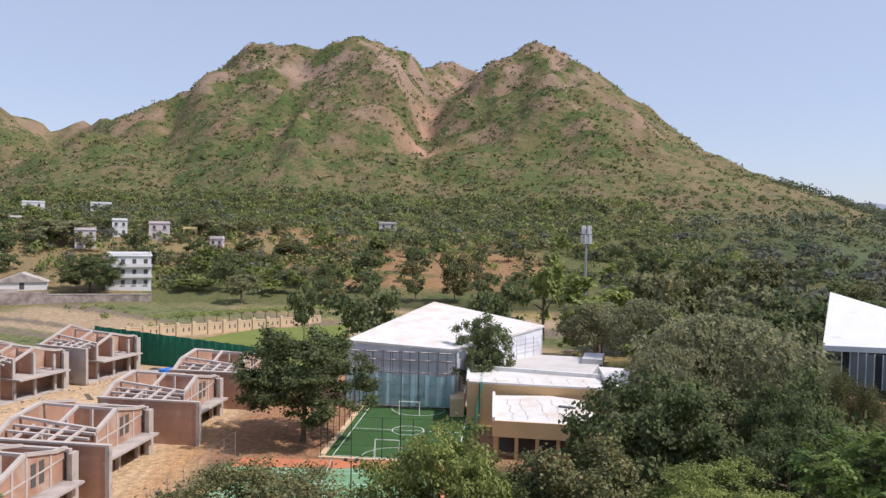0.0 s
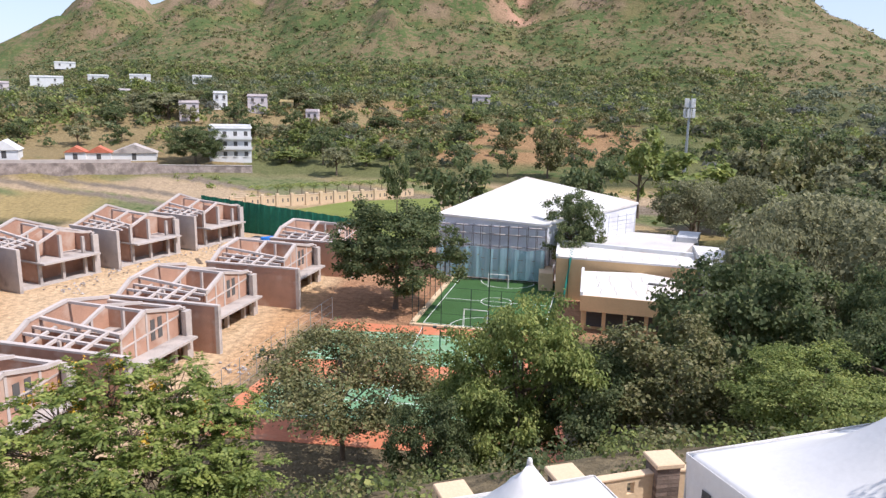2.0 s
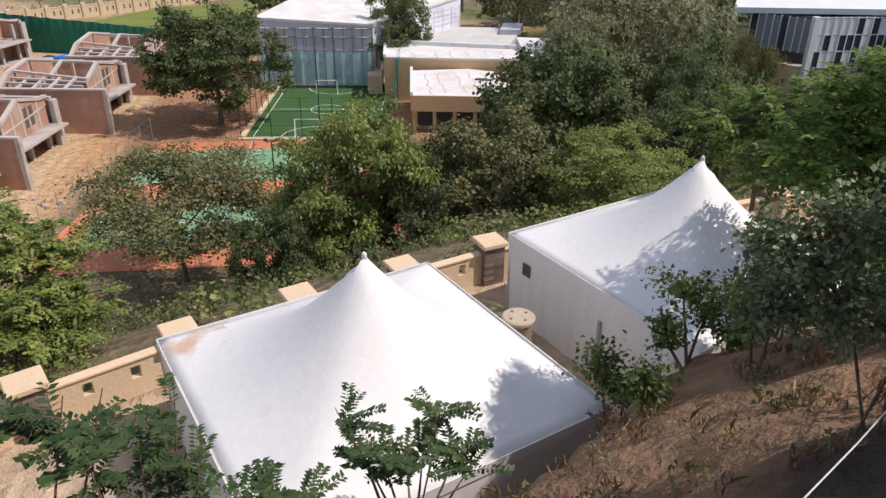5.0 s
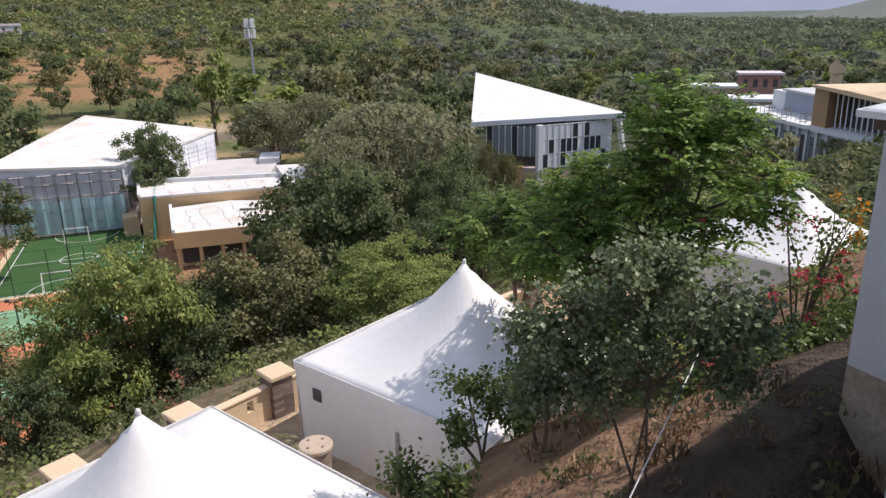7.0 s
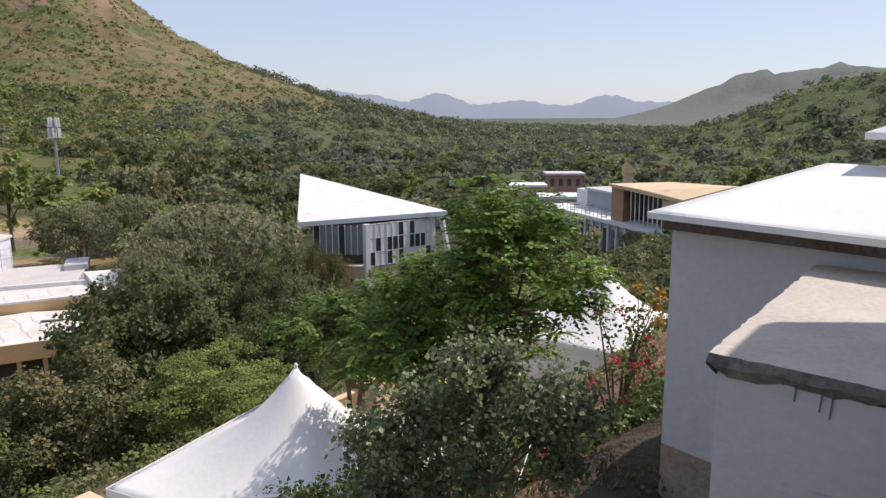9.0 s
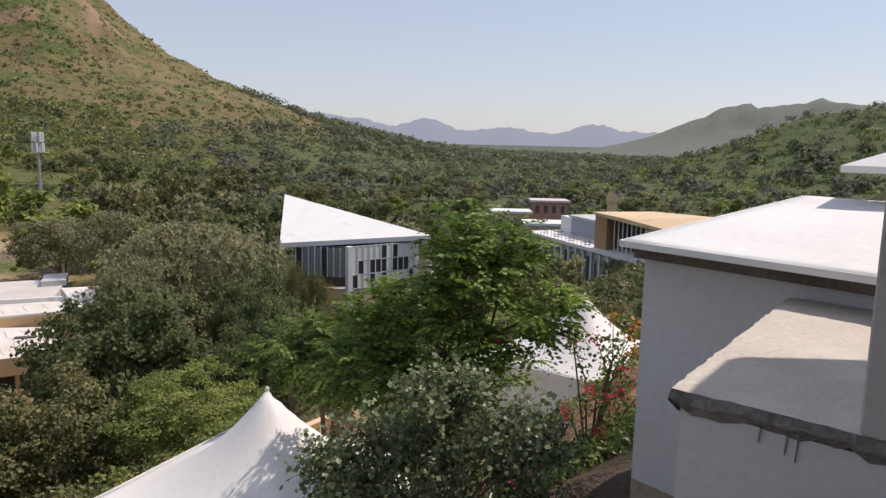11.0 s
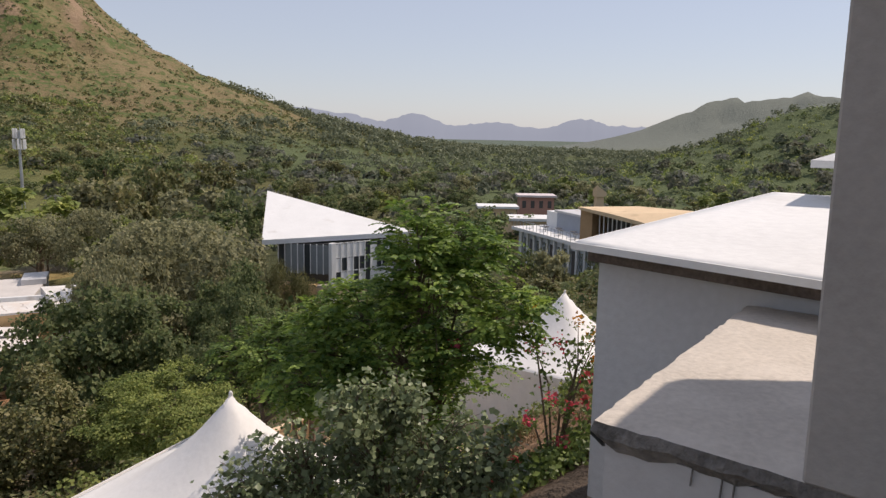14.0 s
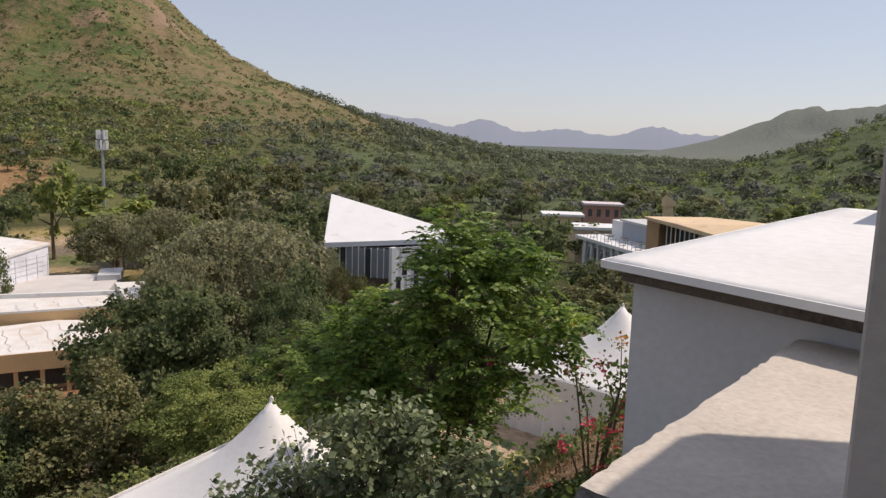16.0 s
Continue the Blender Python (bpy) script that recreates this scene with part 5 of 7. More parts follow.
def build_house(m, w, d, storeys, label, wall, name="white_house", win=3, sills=True):
    h = thing(name, m, label, "house", group="houses at the foot of the hill")
    sh = 3.1
    part("wall", box(-w / 2, -d / 2, -1.5, w / 2, d / 2, sh * storeys), wall, h)
    part("roof", box(-w / 2 - 0.3, -d / 2 - 0.3, sh * storeys, w / 2 + 0.3, d / 2 + 0.3, sh * storeys + 0.2), wall, h)
    for s in ((-w / 2, -d / 2, w / 2, -d / 2 + 0.2), (-w / 2, d / 2 - 0.2, w / 2, d / 2), (-w / 2, -d / 2 + 0.2, -w / 2 + 0.2, d / 2 - 0.2), (w / 2 - 0.2, -d / 2 + 0.2, w / 2, d / 2 - 0.2)):
        part("parapet", box(s[0], s[1], sh * storeys + 0.2, s[2], s[3], sh * storeys + 0.9), wall, h)
    for k in range(storeys):
        for i in range(win):
            x = -w / 2 + w * (i + 0.5) / win
            o = part("window", box(x - 0.55, -d / 2 - 0.03, sh * k + 0.9, x + 0.55, -d / 2 - 0.002, sh * k + 2.3), M_VOID, h, "dark window")
            part("window_sill", box(x - 0.7, -d / 2 - 0.25, sh * k + 0.75, x + 0.7, -d / 2 - 0.032, sh * k + 0.88), wall, o)
        for i in range(2):
            y = -d / 2 + d * (i + 0.5) / 2
            part("window", box(w / 2 + 0.002, y - 0.5, sh * k + 0.9, w / 2 + 0.03, y + 0.5, sh * k + 2.3), M_VOID, h, "dark window")
        if sills and k:
            part("floor_band", box(-w / 2 - 0.25, -d / 2 - 0.9, sh * k - 0.12, w / 2 + 0.25, -d / 2 - 0.04, sh * k + 0.12), wall, h)
            part("balcony_rail", box(-w / 2 - 0.25, -d / 2 - 0.9, sh * k + 0.12, w / 2 + 0.25, -d / 2 - 0.82, sh * k + 0.75), wall, h)
    return h


M_PINK = mat("pale_pink_plaster", (0.62, 0.55, 0.55), 0.85, vary=0.1, scale=0.4, bump=0.1)
M_YELLOW = mat("yellow_plaster", (0.72, 0.56, 0.28), 0.85, vary=0.1, scale=0.4, bump=0.1)
build_house(pose(-95.0, 222, lie(-95, 222) + 0.3, rz=22), 12.5, 11.0, 3, "three-storey white house with balcony bands and parapet", M_WHITE, win=4)
for x, y, w, d, s, a, mt, lab in ((-297, 424.5, 18, 9, 2, 33, M_WHITE, "long white house with a raised middle on the slope"), (-276.8, 446.3, 12, 8, 1, 30, M_WHITE, "low white house on the slope"),
                                  (-242.8, 436, 12, 7, 1, 28, M_WHITE, "long low white house on the slope"), (-128.5, 292, 5.5, 6, 2, 25, M_WHITE, "small white two-storey house among trees"),
                                  (-113, 293, 7.8, 7, 2, 20, M_PINK, "grey-pink house with a stair tower"), (-104.8, 305.5, 5.5, 6, 1, 15, M_YELLOW, "small yellow house at the hill foot"),
                                  (-91, 296.7, 5, 6, 1, 10, M_PINK, "low grey house among bushes"), (-210.8, 364, 8, 7, 1, 30, M_PINK, "low pale house at the hill foot"),
                                  (-346.6, 517.7, 14, 8, 1, 33, M_WHITE, "white house high on the slope"), (-199, 428, 11, 7, 1, 25, M_WHITE, "long low white house on the slope"),
                                  (-287, 366, 14, 8, 2, 38, M_PINK, "pale two-storey house at the hill foot"), (-27.6, 379, 9, 6, 1, 5, M_PINK, "low grey shed among bushes"),
                                  (-130, 267, 7, 6, 2, 25, M_PINK, "pink-roofed house behind a dark tree")):
    build_house(pose(x, y, lie(x, y), rz=a), w, d, s, lab, mt, win=2, sills=False)


def build_village_wall():
    w = thing("retaining_wall", pose(-108, 196, 1.5, rz=22), "long rough stone retaining wall by the river bed", "wall", kind="structure")
    rubble = mat("rubble_masonry", (0.40, 0.33, 0.29), 0.95, vary=0.5, scale=1.1, bump=0.8, stain=(0.22, 0.18, 0.16), stain_scale=0.35, stain_at=0.55)
    part("masonry", prism([(-60, -0.4), (2, -0.4), (2, 0.4), (-60, 0.4)], -5, 5.4), rubble, w)
    part("parapet", prism([(-60, -0.3), (-5, -0.3), (-5, 0.3), (-60, 0.3)], 5.4, 6.3), M_BEAM, w, "pale plastered parapet")
    part("low_wall", prism([(2, -0.3), (28, -0.3), (28, 0.3), (2, 0.3)], -5, [4.6, 4.2, 4.2, 4.6]), rubble, w)
    part("coping", prism([(2, -0.4), (28, -0.4), (28, 0.4), (2, 0.4)], [4.6, 4.2, 4.2, 4.6], [4.8, 4.4, 4.4, 4.8]), M_CONC, w)
    for x, y, hw, hd, e, top, roof, lab in ((-131.2, 197.5, 2.7, 2.4, 2.3, 4.0, M_TERRA, "white hut with a red tiled roof"), (-126.8, 202.0, 3.2, 2.5, 2.3, 4.2, M_TERRA, "white hut with a red tiled roof"),
                                            (-119.5, 208.5, 6.2, 3.5, 2.0, 4.6, M_CONC, "long low shed with a grey roof"), (-145.0, 187.0, 3.4, 3.0, 2.2, 4.9, M_WHITE, "white garden hut with a pitched white roof")):
        r = thing("garden_hut", pose(x, y, lie(x, y), rz=25), lab, "hut", group="huts above the retaining wall")
        part("wall", box(-hw, -hd, -1.5, hw, hd, e), M_WHITE, r)
        part("roof", gable(bmesh.new(), [(-hw - 0.4, e), (hw + 0.4, e), (0, top)], -hd - 0.4, hd + 0.4), roof, r)
        part("doorway", box(-0.6, -hd - 0.03, 0.0, 0.6, -hd - 0.003, 2.0), M_VOID, r, "dark doorway")


build_village_wall()


def build_mast():
    z = lie(43, 218)
    m = thing("telecom_mast", pose(43.2, 217.8, z - 0.5), "slim pale steel telecom mast with antenna cluster", "mast")
    H = 27.6 - z
    part("pole", tube([(0, 0, 0), (0, 0, H * 0.5), (0, 0, H)], [0.5, 0.38, 0.28], 12), M_STEEL, m)
    for z, r in ((H - 0.6, 1.2), (H - 3.4, 1.4)):
        part("ring_platform", tube([(0, 0, z - 1.6), (0, 0, z - 1.5)], [r, r], 14), M_STEEL, m)
        for k in range(6):
            a = k * math.pi / 3 + z
            x, y = r * math.cos(a), r * math.sin(a)
            part("antenna_panel", box(x - 0.25, y - 0.25, z - 1.5, x + 0.25, y + 0.25, z + 1.0, bevel=0.05), M_WHITE, m)
    part("top_rod", tube([(0.3, 0, H), (0.3, 0, H + 1.5)], [0.06, 0.03], 6), M_STEEL, m)


build_mast()

# ---- triangular-roofed building ----


def build_tri():
    t = thing("wing_roofed_building", pose(0, 0, 0), "glazed building under a sharp white triangular roof", "building")
    P = {"a": (44.6, 84.2, 20.5), "b": (38.0, 73.0, 16.05), "c": (54.4, 66.4, 16.6), "d": (57, 79, 15.2)}
    for V in ([P["a"], P["b"], P["c"]], [P["a"], P["c"], P["d"]]):
        part("roof_plane", prism([v[:2] for v in V], [v[2] - 0.55 for v in V], [v[2] for v in V]), M_WHITE, t, "bright white folded roof")
    z0, z1 = 8.0, 15.5
    pl = [(39.8, 73.2), (44.2, 68.3), (53.4, 67.9), (58, 79), (45.5, 82)]
    # unlit interior behind the glazing, put in as a near-black wall
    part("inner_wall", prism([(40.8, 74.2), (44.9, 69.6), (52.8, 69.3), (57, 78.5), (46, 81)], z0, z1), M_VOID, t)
    part("floor", prism(pl, 10.6, 10.9), M_CONC, t)
    part("base_wall", prism(pl, 4.0, 10.6), M_SAND, t)
    part("ochre_block", prism([(36.5, 75.5), (42.8, 69.6), (43.6, 70.4), (38.0, 77)], 3.5, 11.0), M_OCHRE, t)
    part("corner_column", box(43.75, 67.9, z0, 44.35, 68.5, z1 + 0.3), M_WHITE, t)
    part("corner_column", box(52.9, 67.6, z0, 53.5, 68.2, z1 + 0.6), M_WHITE, t)
    part("slant_column", beam((55.5, 67.5, 10.8), (53.8, 66.9, 16.2), 0.5, 0.5), M_WHITE, t)
    rng = random.Random(21)
    a, b = Vector((44.4, 68.2, 0)), Vector((53.0, 67.9, 0))
    n, rows = 11, 3
    for i in range(n + 1):
        p = a.lerp(b, i / n)
        part("mullion", box(p.x - 0.05, p.y - 0.08, 10.9, p.x + 0.05, p.y + 0.08, z1 + 0.3), M_WHITE, t)
    for r in range(rows + 1):
        z = 10.9 + (z1 - 10.7) * r / rows
        part("transom", beam((a.x, a.y, z), (b.x, b.y, z), 0.1, 0.09), M_WHITE, t)
    dk = mat("smoked_glass", (0.05, 0.055, 0.06), 0.1, vary=0.1, scale=1.0, bump=0.0)
    hazy = mat("dusty_glazing", (0.23, 0.25, 0.26), 0.25, vary=0.15, scale=1.0, bump=0.0)
    pale = mat("pale_screen_panel", (0.74, 0.74, 0.74), 0.6, vary=0.08, scale=1.0, bump=0.05)
    for i in range(n):
        for r in range(rows):
            p = a.lerp(b, (i + 0.5) / n)
            z = 10.9 + (z1 - 10.7) * r / rows
            part("pane", box(p.x - 0.34, p.y - 0.02, z + 0.06, p.x + 0.34, p.y + 0.02, z + 1.5), dk if rng.random() < 0.36 else pale, t)
    a, b = Vector((40.0, 73.0, 0)), Vector((43.9, 68.5, 0))
    for i in range(9):
        p = a.lerp(b, i / 8)
        part("mullion", box(p.x - 0.05, p.y - 0.05, 12.2, p.x + 0.05, p.y + 0.05, z1 + 0.1), M_WHITE, t)
        if i < 8:
            q = a.lerp(b, (i + 0.5) / 8)
            g = part("pane", box(-0.32, -0.02, 12.25, 0.32, 0.02, z1), hazy if i % 4 else dk, t)
            g.matrix_basis = Matrix.Translation((q.x, q.y, 0)) @ Matrix.Rotation(math.atan2(-4.5, 3.9), 4, "Z")


build_tri()


def build_tan():
    """The long white building with a folded tan crown and a roof terrace."""
    t = thing("tan_crowned_building", pose(0, 0, 0), "white glazed building with a folded tan crown", "building")
    d = Vector((-0.337, -0.941, 0)).normalized()
    o = Vector((73.7, 57.6, 0))
    n = Vector((-d.y, d.x, 0))
    if n.dot(o) < 0:
        n = -n

    def P(a, b):
        q = o + d * a + n * b
        return (q.x, q.y)

    z0 = 9.0
    part("lower_wall", prism([P(-17, 0.4), P(21, 0.4), P(21, 12), P(-17, 12)], z0 - 2, 14.3), mat("pale_blue_render", (0.60, 0.64, 0.68), 0.7, vary=0.08, scale=0.3, bump=0.05), t)
    part("terrace_slab", prism([P(-17.5, -0.6), P(21.5, -0.6), P(21.5, 12), P(-17.5, 12)], 14.3, 14.75), M_WHITE, t, "white terrace slab")
    for k in range(18):
        a = -17.0 + 1.0 * k
        part("railing_post", box(*P(a, -0.5), 14.75, P(a, -0.5)[0] + 0.05, P(a, -0.5)[1] + 0.05, 15.8), M_STEEL, t)
    part("railing", beam((*P(-17.0, -0.5), 15.8), (*P(0.0, -0.5), 15.8), 0.05, 0.05), M_STEEL, t)
    part("terrace_room", prism([P(-13, 4.4), P(-0.2, 4.0), P(-0.2, 11), P(-13, 11)], 14.75, 17.2), mat("grey_cladding", (0.34, 0.37, 0.42), 0.6, vary=0.1, scale=0.4, bump=0.05), t)
    part("terrace_room_roof", prism([P(-13.3, 4.1), P(-0.2, 3.7), P(-0.2, 11), P(-13.3, 11)], 17.2, 17.5), M_GREYWALL, t)
    part("white_box", prism([P(-17, 5), P(-13.4, 4.8), P(-13.4, 8), P(-17, 8)], 14.76, 17.0), M_WHITE, t)
    for k in range(19):
        a = -15.5 + 1.9 * k
        part("column", box(P(a, 0.1)[0] - 0.15, P(a, 0.1)[1] - 0.15, z0, P(a, 0.1)[0] + 0.15, P(a, 0.1)[1] + 0.15, 14.3), M_WHITE, t)
        part("window", prism([P(a + 0.3, 0.33), P(a + 1.6, 0.33), P(a + 1.6, 0.39), P(a + 0.3, 0.39)], z0 + 0.6, 13.4), M_VOID if k % 3 == 1 else M_GLASS, t)
    for k in range(7):
        q = P(-14.5 + 2.0 * k, 1.2 + 0.9 * (k % 2))
        w = thing("terrace_table", pose(q[0], q[1], 14.75), "small dark table on the roof terrace", "table", group="terrace tables")
        part("tabletop", tube([(0, 0, 0.7), (0, 0, 0.75)], [0.5, 0.5], 12), M_VOID, w)
        part("leg", tube([(0, 0, 0), (0, 0, 0.7)], [0.06, 0.05], 6), M_STEEL, w)
    # brown-tan wall, with its shade also worked into the colour
    part("crown_wall", prism([P(0, 0.2), P(2.6, 0.25), P(1.4, 3.0), P(0, 8)], 14.75, [19.0, 18.8, 18.9, 18.9]), mat("shaded_tan_cladding", (0.40, 0.26, 0.14), 0.8, vary=0.15, scale=0.5, bump=0.1), t, "brown-tan wedge wall, darkened for shade")
    part("crown_roof", prism([P(-0.1, -0.2), P(7, -0.3), P(14.4, 0), P(15, 6), P(14, 11), P(-0.1, 9)], [19.0, 18.7, 18.35, 19.5, 19.2, 18.9], [19.3, 19.2, 18.75, 20.0, 19.6, 19.2]), M_SAND, t, "folded tan roof plane")
    # near-black block paints the dark behind the crown glazing
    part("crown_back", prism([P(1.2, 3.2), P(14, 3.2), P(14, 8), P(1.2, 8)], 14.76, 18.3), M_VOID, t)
    for k in range(14):
        a = 2.2 + 0.9 * k
        part("mullion", beam((*P(a - 0.5, 1.4), 14.75), (*P(a, 1.0), 18.5), 0.14, 0.14), M_WHITE, t)
    part("crown_cheek", prism([P(10.5, 0.3), P(14.8, 0.3), P(14.8, 0.9), P(10.5, 0.9)], [17.6, 15.5, 15.5, 17.6], 18.3), M_SAND, t)
    for x, y, w, dd, z, hh, m2, lab, nm in ((118, 116, 8, 6, 0, 12.5, M_WHITE, "white flat-roofed building among trees", "far_building"), (139.8, 124, 8.5, 6, 0, 13.5, M_TERRA, "dusty red flat-roofed building among trees", "far_building"),
                                            (102, 91, 8, 6, 0, 13.2, M_WHITE, "low white building with a sloping roof", "far_building")):
        b = thing(nm, pose(x, y, z, rz=-40), lab, "building", group="far campus buildings")
        part("wall", box(-w / 2, -dd / 2, 0, w / 2, dd / 2, hh - 0.5), M_SAND if m2 is M_WHITE else mat("dusty_red_wall", (0.42, 0.24, 0.19), 0.9, vary=0.15, scale=0.4, bump=0.1), b)
        part("roof", box(-w / 2 - 0.6, -dd / 2 - 0.6, hh - 0.5, w / 2 + 0.6, dd / 2 + 0.6, hh), m2 if m2 is M_WHITE else M_PINK, b)
        for k in range(4):
            part("window", box(-w / 2 + w * (k + 0.25) / 4, -dd / 2 - 0.04, hh - 3.2, -w / 2 + w * (k + 0.7) / 4, -dd / 2 - 0.003, hh - 1.4), M_VOID, b)
    f = thing("wing_roofed_pavilion", pose(142, 106, 0), "distant tan pavilion with a pointed roof", "pavilion")
    part("roof", prism([(-1, 0), (1.6, -1), (2, 2), (-0.5, 1.5)], [14.0, 14.3, 14.3, 14.3], [16.9, 15.2, 15.1, 15.8]), M_SAND, f)
    part("core", prism([(-0.5, 0.3), (1.3, -0.5), (1.5, 1.5), (-0.3, 1.2)], 0, 14.4), M_SAND, f)


build_tan()

# ---- trees and planting ----
BROAD = grow(2, 12, 6.0, 0.7, 240, 95, 0.275, L_DARK, trunk_r=0.28, limbs=10, hollow=0.55, loose=0.95)
OLIVE = grow(3, 12, 5.0, 1.4, 180, 95, 0.24, L_OLIVE, trunk_r=0.22, limbs=10, lobes=0.5, hollow=0.55)
FERN = grow(4, 12, 5.4, 0.4, 250, 115, 0.25, L_FERN, trunk_r=0.2, limbs=9, droop=0.7, lobes=0.4, hollow=0.4, width=0.27)
UMBREL = grow(5, 10, 7.2, 3.0, 190, 110, 0.24, L_OLIVE, flat=0.25, trunk_r=0.16, limbs=16, lobes=0.5, hollow=0.3, width=0.34)
GREY = grow(6, 13, 8.6, 3.0, 200, 50, 0.4, L_GREY, trunk_r=0.3, limbs=14, lobes=0.45, hollow=0.6)
DARKF = grow(7, 12, 5.2, 2.4, 160, 95, 0.235, L_DARK, trunk_r=0.2, limbs=9, droop=0.6, lobes=0.55, hollow=0.5)
FAR = [grow(10 + k, 11, 6.0 - 0.5 * k, 1.4, 52, 20, 0.78, (L_DARK, L_OLIVE, L_GREY, L_FERN)[k], trunk_r=0.3, limbs=4, lobes=0.5, hollow=0.6) for k in range(4)]

KINDS = {
    "broad": (BROAD, 12, 6.0), "olive": (OLIVE, 12, 5.0), "fern": (FERN, 12, 5.4), "umbrella": (UMBREL, 10, 7.2), "grey": (GREY, 13, 8.6),
    "darkf": (DARKF, 12, 5.2), "far0": (FAR[0], 11, 6.0), "far1": (FAR[1], 11, 5.5), "far2": (FAR[2], 11, 5.0), "far3": (FAR[3], 11, 4.5)}
LABELS = {
    "broad": "dense dark green broadleaf tree", "olive": "olive-brown leafy tree behind the terrace wall",
    "fern": "feathery light green tree", "umbrella": "spreading flat-topped thin-leaved tree", "grey": "wide grey-green thorn tree", "darkf": "dark feathery tree below the terrace",
    "far0": "dark green tree on the valley floor", "far1": "olive tree on the valley floor", "far2": "grey-green tree on the valley floor", "far3": "light green tree on the valley floor"}
TREES = [  # kind, x, y, top, radius
    ("far1", 62, 53, 15.2, 2.6), ("far0", 66, 59.5, 14.6, 2.6), ("far2", 69, 50, 14.0, 2.0), ("umbrella", 36.5, 65.5, 14.6, 3.0), ("far3", 44.5, 61.5, 10.6, 3.0), ("far3", 50, 62, 11.6, 2.8), ("umbrella", -13.9, 50.5, 10.2, 8.2), ("fern", -0.5, 42.0, 16.5, 5.2), ("fern", -2.2, 43.5, 12.0, 3.8), ("darkf", 3.6, 41.0, 13.4, 3.8),
    ("broad", -5.4, 37.7, 11.4, 2.6), ("olive", 7.8, 42.3, 15.5, 4.6), ("fern", 13.9, 36.8, 15.8, 4.0), ("far0", 32.5, 58.5, 13.4, 4.0), ("far1", 39.5, 60.0, 10.8, 3.4), ("far0", 46, 57, 10.2, 3.2), ("far3", 52, 57.5, 10.8, 3.0), ("grey", 30, 48, 12.0, 4.4), ("olive", 36, 50, 12.0, 3.6), ("broad", 16.4, 52.9, 17.2, 7.2),
    ("broad", -17.4, 90.4, 14.4, 8.3), ("broad", 5.7, 111.0, 13.8, 5.2), ("grey", 29, 137, 13.5, 7.5), 
    ("grey", 34, 118, 16.0, 6.5), ("grey", 28.6, 70.7, 19.2, 9.5), ("grey", 20.5, 66, 17, 5), ("darkf", 23.3, 46.8, 17.5, 3.6), ("darkf", 26.5, 56.3, 17.5, 4.6),
    ("darkf", 20.5, 43.5, 16.3, 3.8), ("grey", 36.5, 86, 15, 7), ("grey", 33, 95, 15.5, 8), ("grey", 40, 104, 15, 8), ("far0", 14, 63, 12.5, 4.5),
    ("far0", -14.9, 149.6, 16.1, 7.6), ("far0", -30.6, 162.5, 14.6, 3.2), ("far0", 11.1, 149.9, 17.5, 7), ("far3", 24.1, 170.7, 20.5, 6), ("far3", 31.5, 147, 17.2, 9),
    ("far2", 47.2, 158.5, 19.3, 7), ("far1", 65.3, 178.8, 20, 5.9), ("far2", 56.5, 139.2, 18, 7), ("far0", 61, 126.3, 17.4, 5.4), ("far1", 48.3, 158, 18.4, 7.7),
    ("far0", 77.9, 216.7, 21, 7.1), ("far0", 70.5, 240.1, 21.8, 6.8), ("far1", 96.9, 219.9, 19.7, 6.5), ("far0", 70.4, 71.4, 17.7, 3.1), ("far1", 45.3, 39.8, 16.2, 2.4),
    ("far0", 56, 57.5, 14.7, 3.8), ("far2", 57.9, 48.1, 17.0, 1.9), ("broad", -101.0, 209.5, 17.2, 8.6), ("far0", -64.8, 221, 17.4, 5.7), ("far0", -31.5, 228.2, 13.7, 2.1),
    ("far1", 4.1, 215.3, 20.2, 4.7), ("far2", -44.4, 231.1, 13.6, 5.5), ("far0", -7.5, 215.2, 12.5, 3.3), ("far3", -76.2, 222.7, 9.2, 6.4), ("far3", -50.8, 219.5, 9.5, 5.3),
    ("far0", -26.1, 259, 18.8, 5.6), ("far0", -8.6, 260.2, 19.4, 5), ("far0", -56.9, 284.7, 19.2, 7.9), ("far2", -137.8, 266, 27.0, 10.5), ("far2", -98.5, 312, 27.5, 9.5),
    ("far0", -104.8, 260, 19.3, 5.4), ("far3", 34.2, 113.2, 14.4, 5.0)]
rnd = random.Random(77)
for kind, x, y, top, r in TREES:
    parts, h0, r0 = KINDS[kind]
    z = lie(x, y)
    t = thing("tree", Matrix.LocRotScale((x, y, z - 0.05), Euler((0, 0, rnd.uniform(0, 6.28))), (r / r0, r / r0, max(top - z, 3.0) / h0)), LABELS[kind], "tree", "trees")
    put("trunk", parts[0], t)
    put("crown", parts[1], t)

# more trees that close the view over the campus and the foot of the hill
made = 0
while made < 185:
    x, y = rnd.uniform(-150, 230), rnd.uniform(60, 330)
    r = math.hypot(x, y)
    if y < 205 and x < 34 or r < 70 or (34 < x < 64 and 60 < y < 90) or (64 < x < 95 and 40 < y < 75) or x < -60 and y < 225 or r > 335:
        continue
    az = math.degrees(math.atan2(x, y))
    if az > 62 or az > 36 and r < 120:
        continue
    if y > 215 and x < 90 and rnd.random() < 0.1:
        continue
    made += 1
    k = rnd.choice(("far0", "far0", "far1", "far2", "far2", "far3"))
    parts, h0, r0 = KINDS[k]
    s = rnd.uniform(0.55, 1.05) * (0.72 if y > 215 else 1.0)
    t = thing("tree", Matrix.LocRotScale((x, y, lie(x, y) - 0.1), Euler((0, 0, rnd.uniform(0, 6.28))), (s, s, s * rnd.uniform(0.75, 1.0))), LABELS[k], "tree", "trees")
    put("trunk", parts[0], t)
    put("crown", parts[1], t)


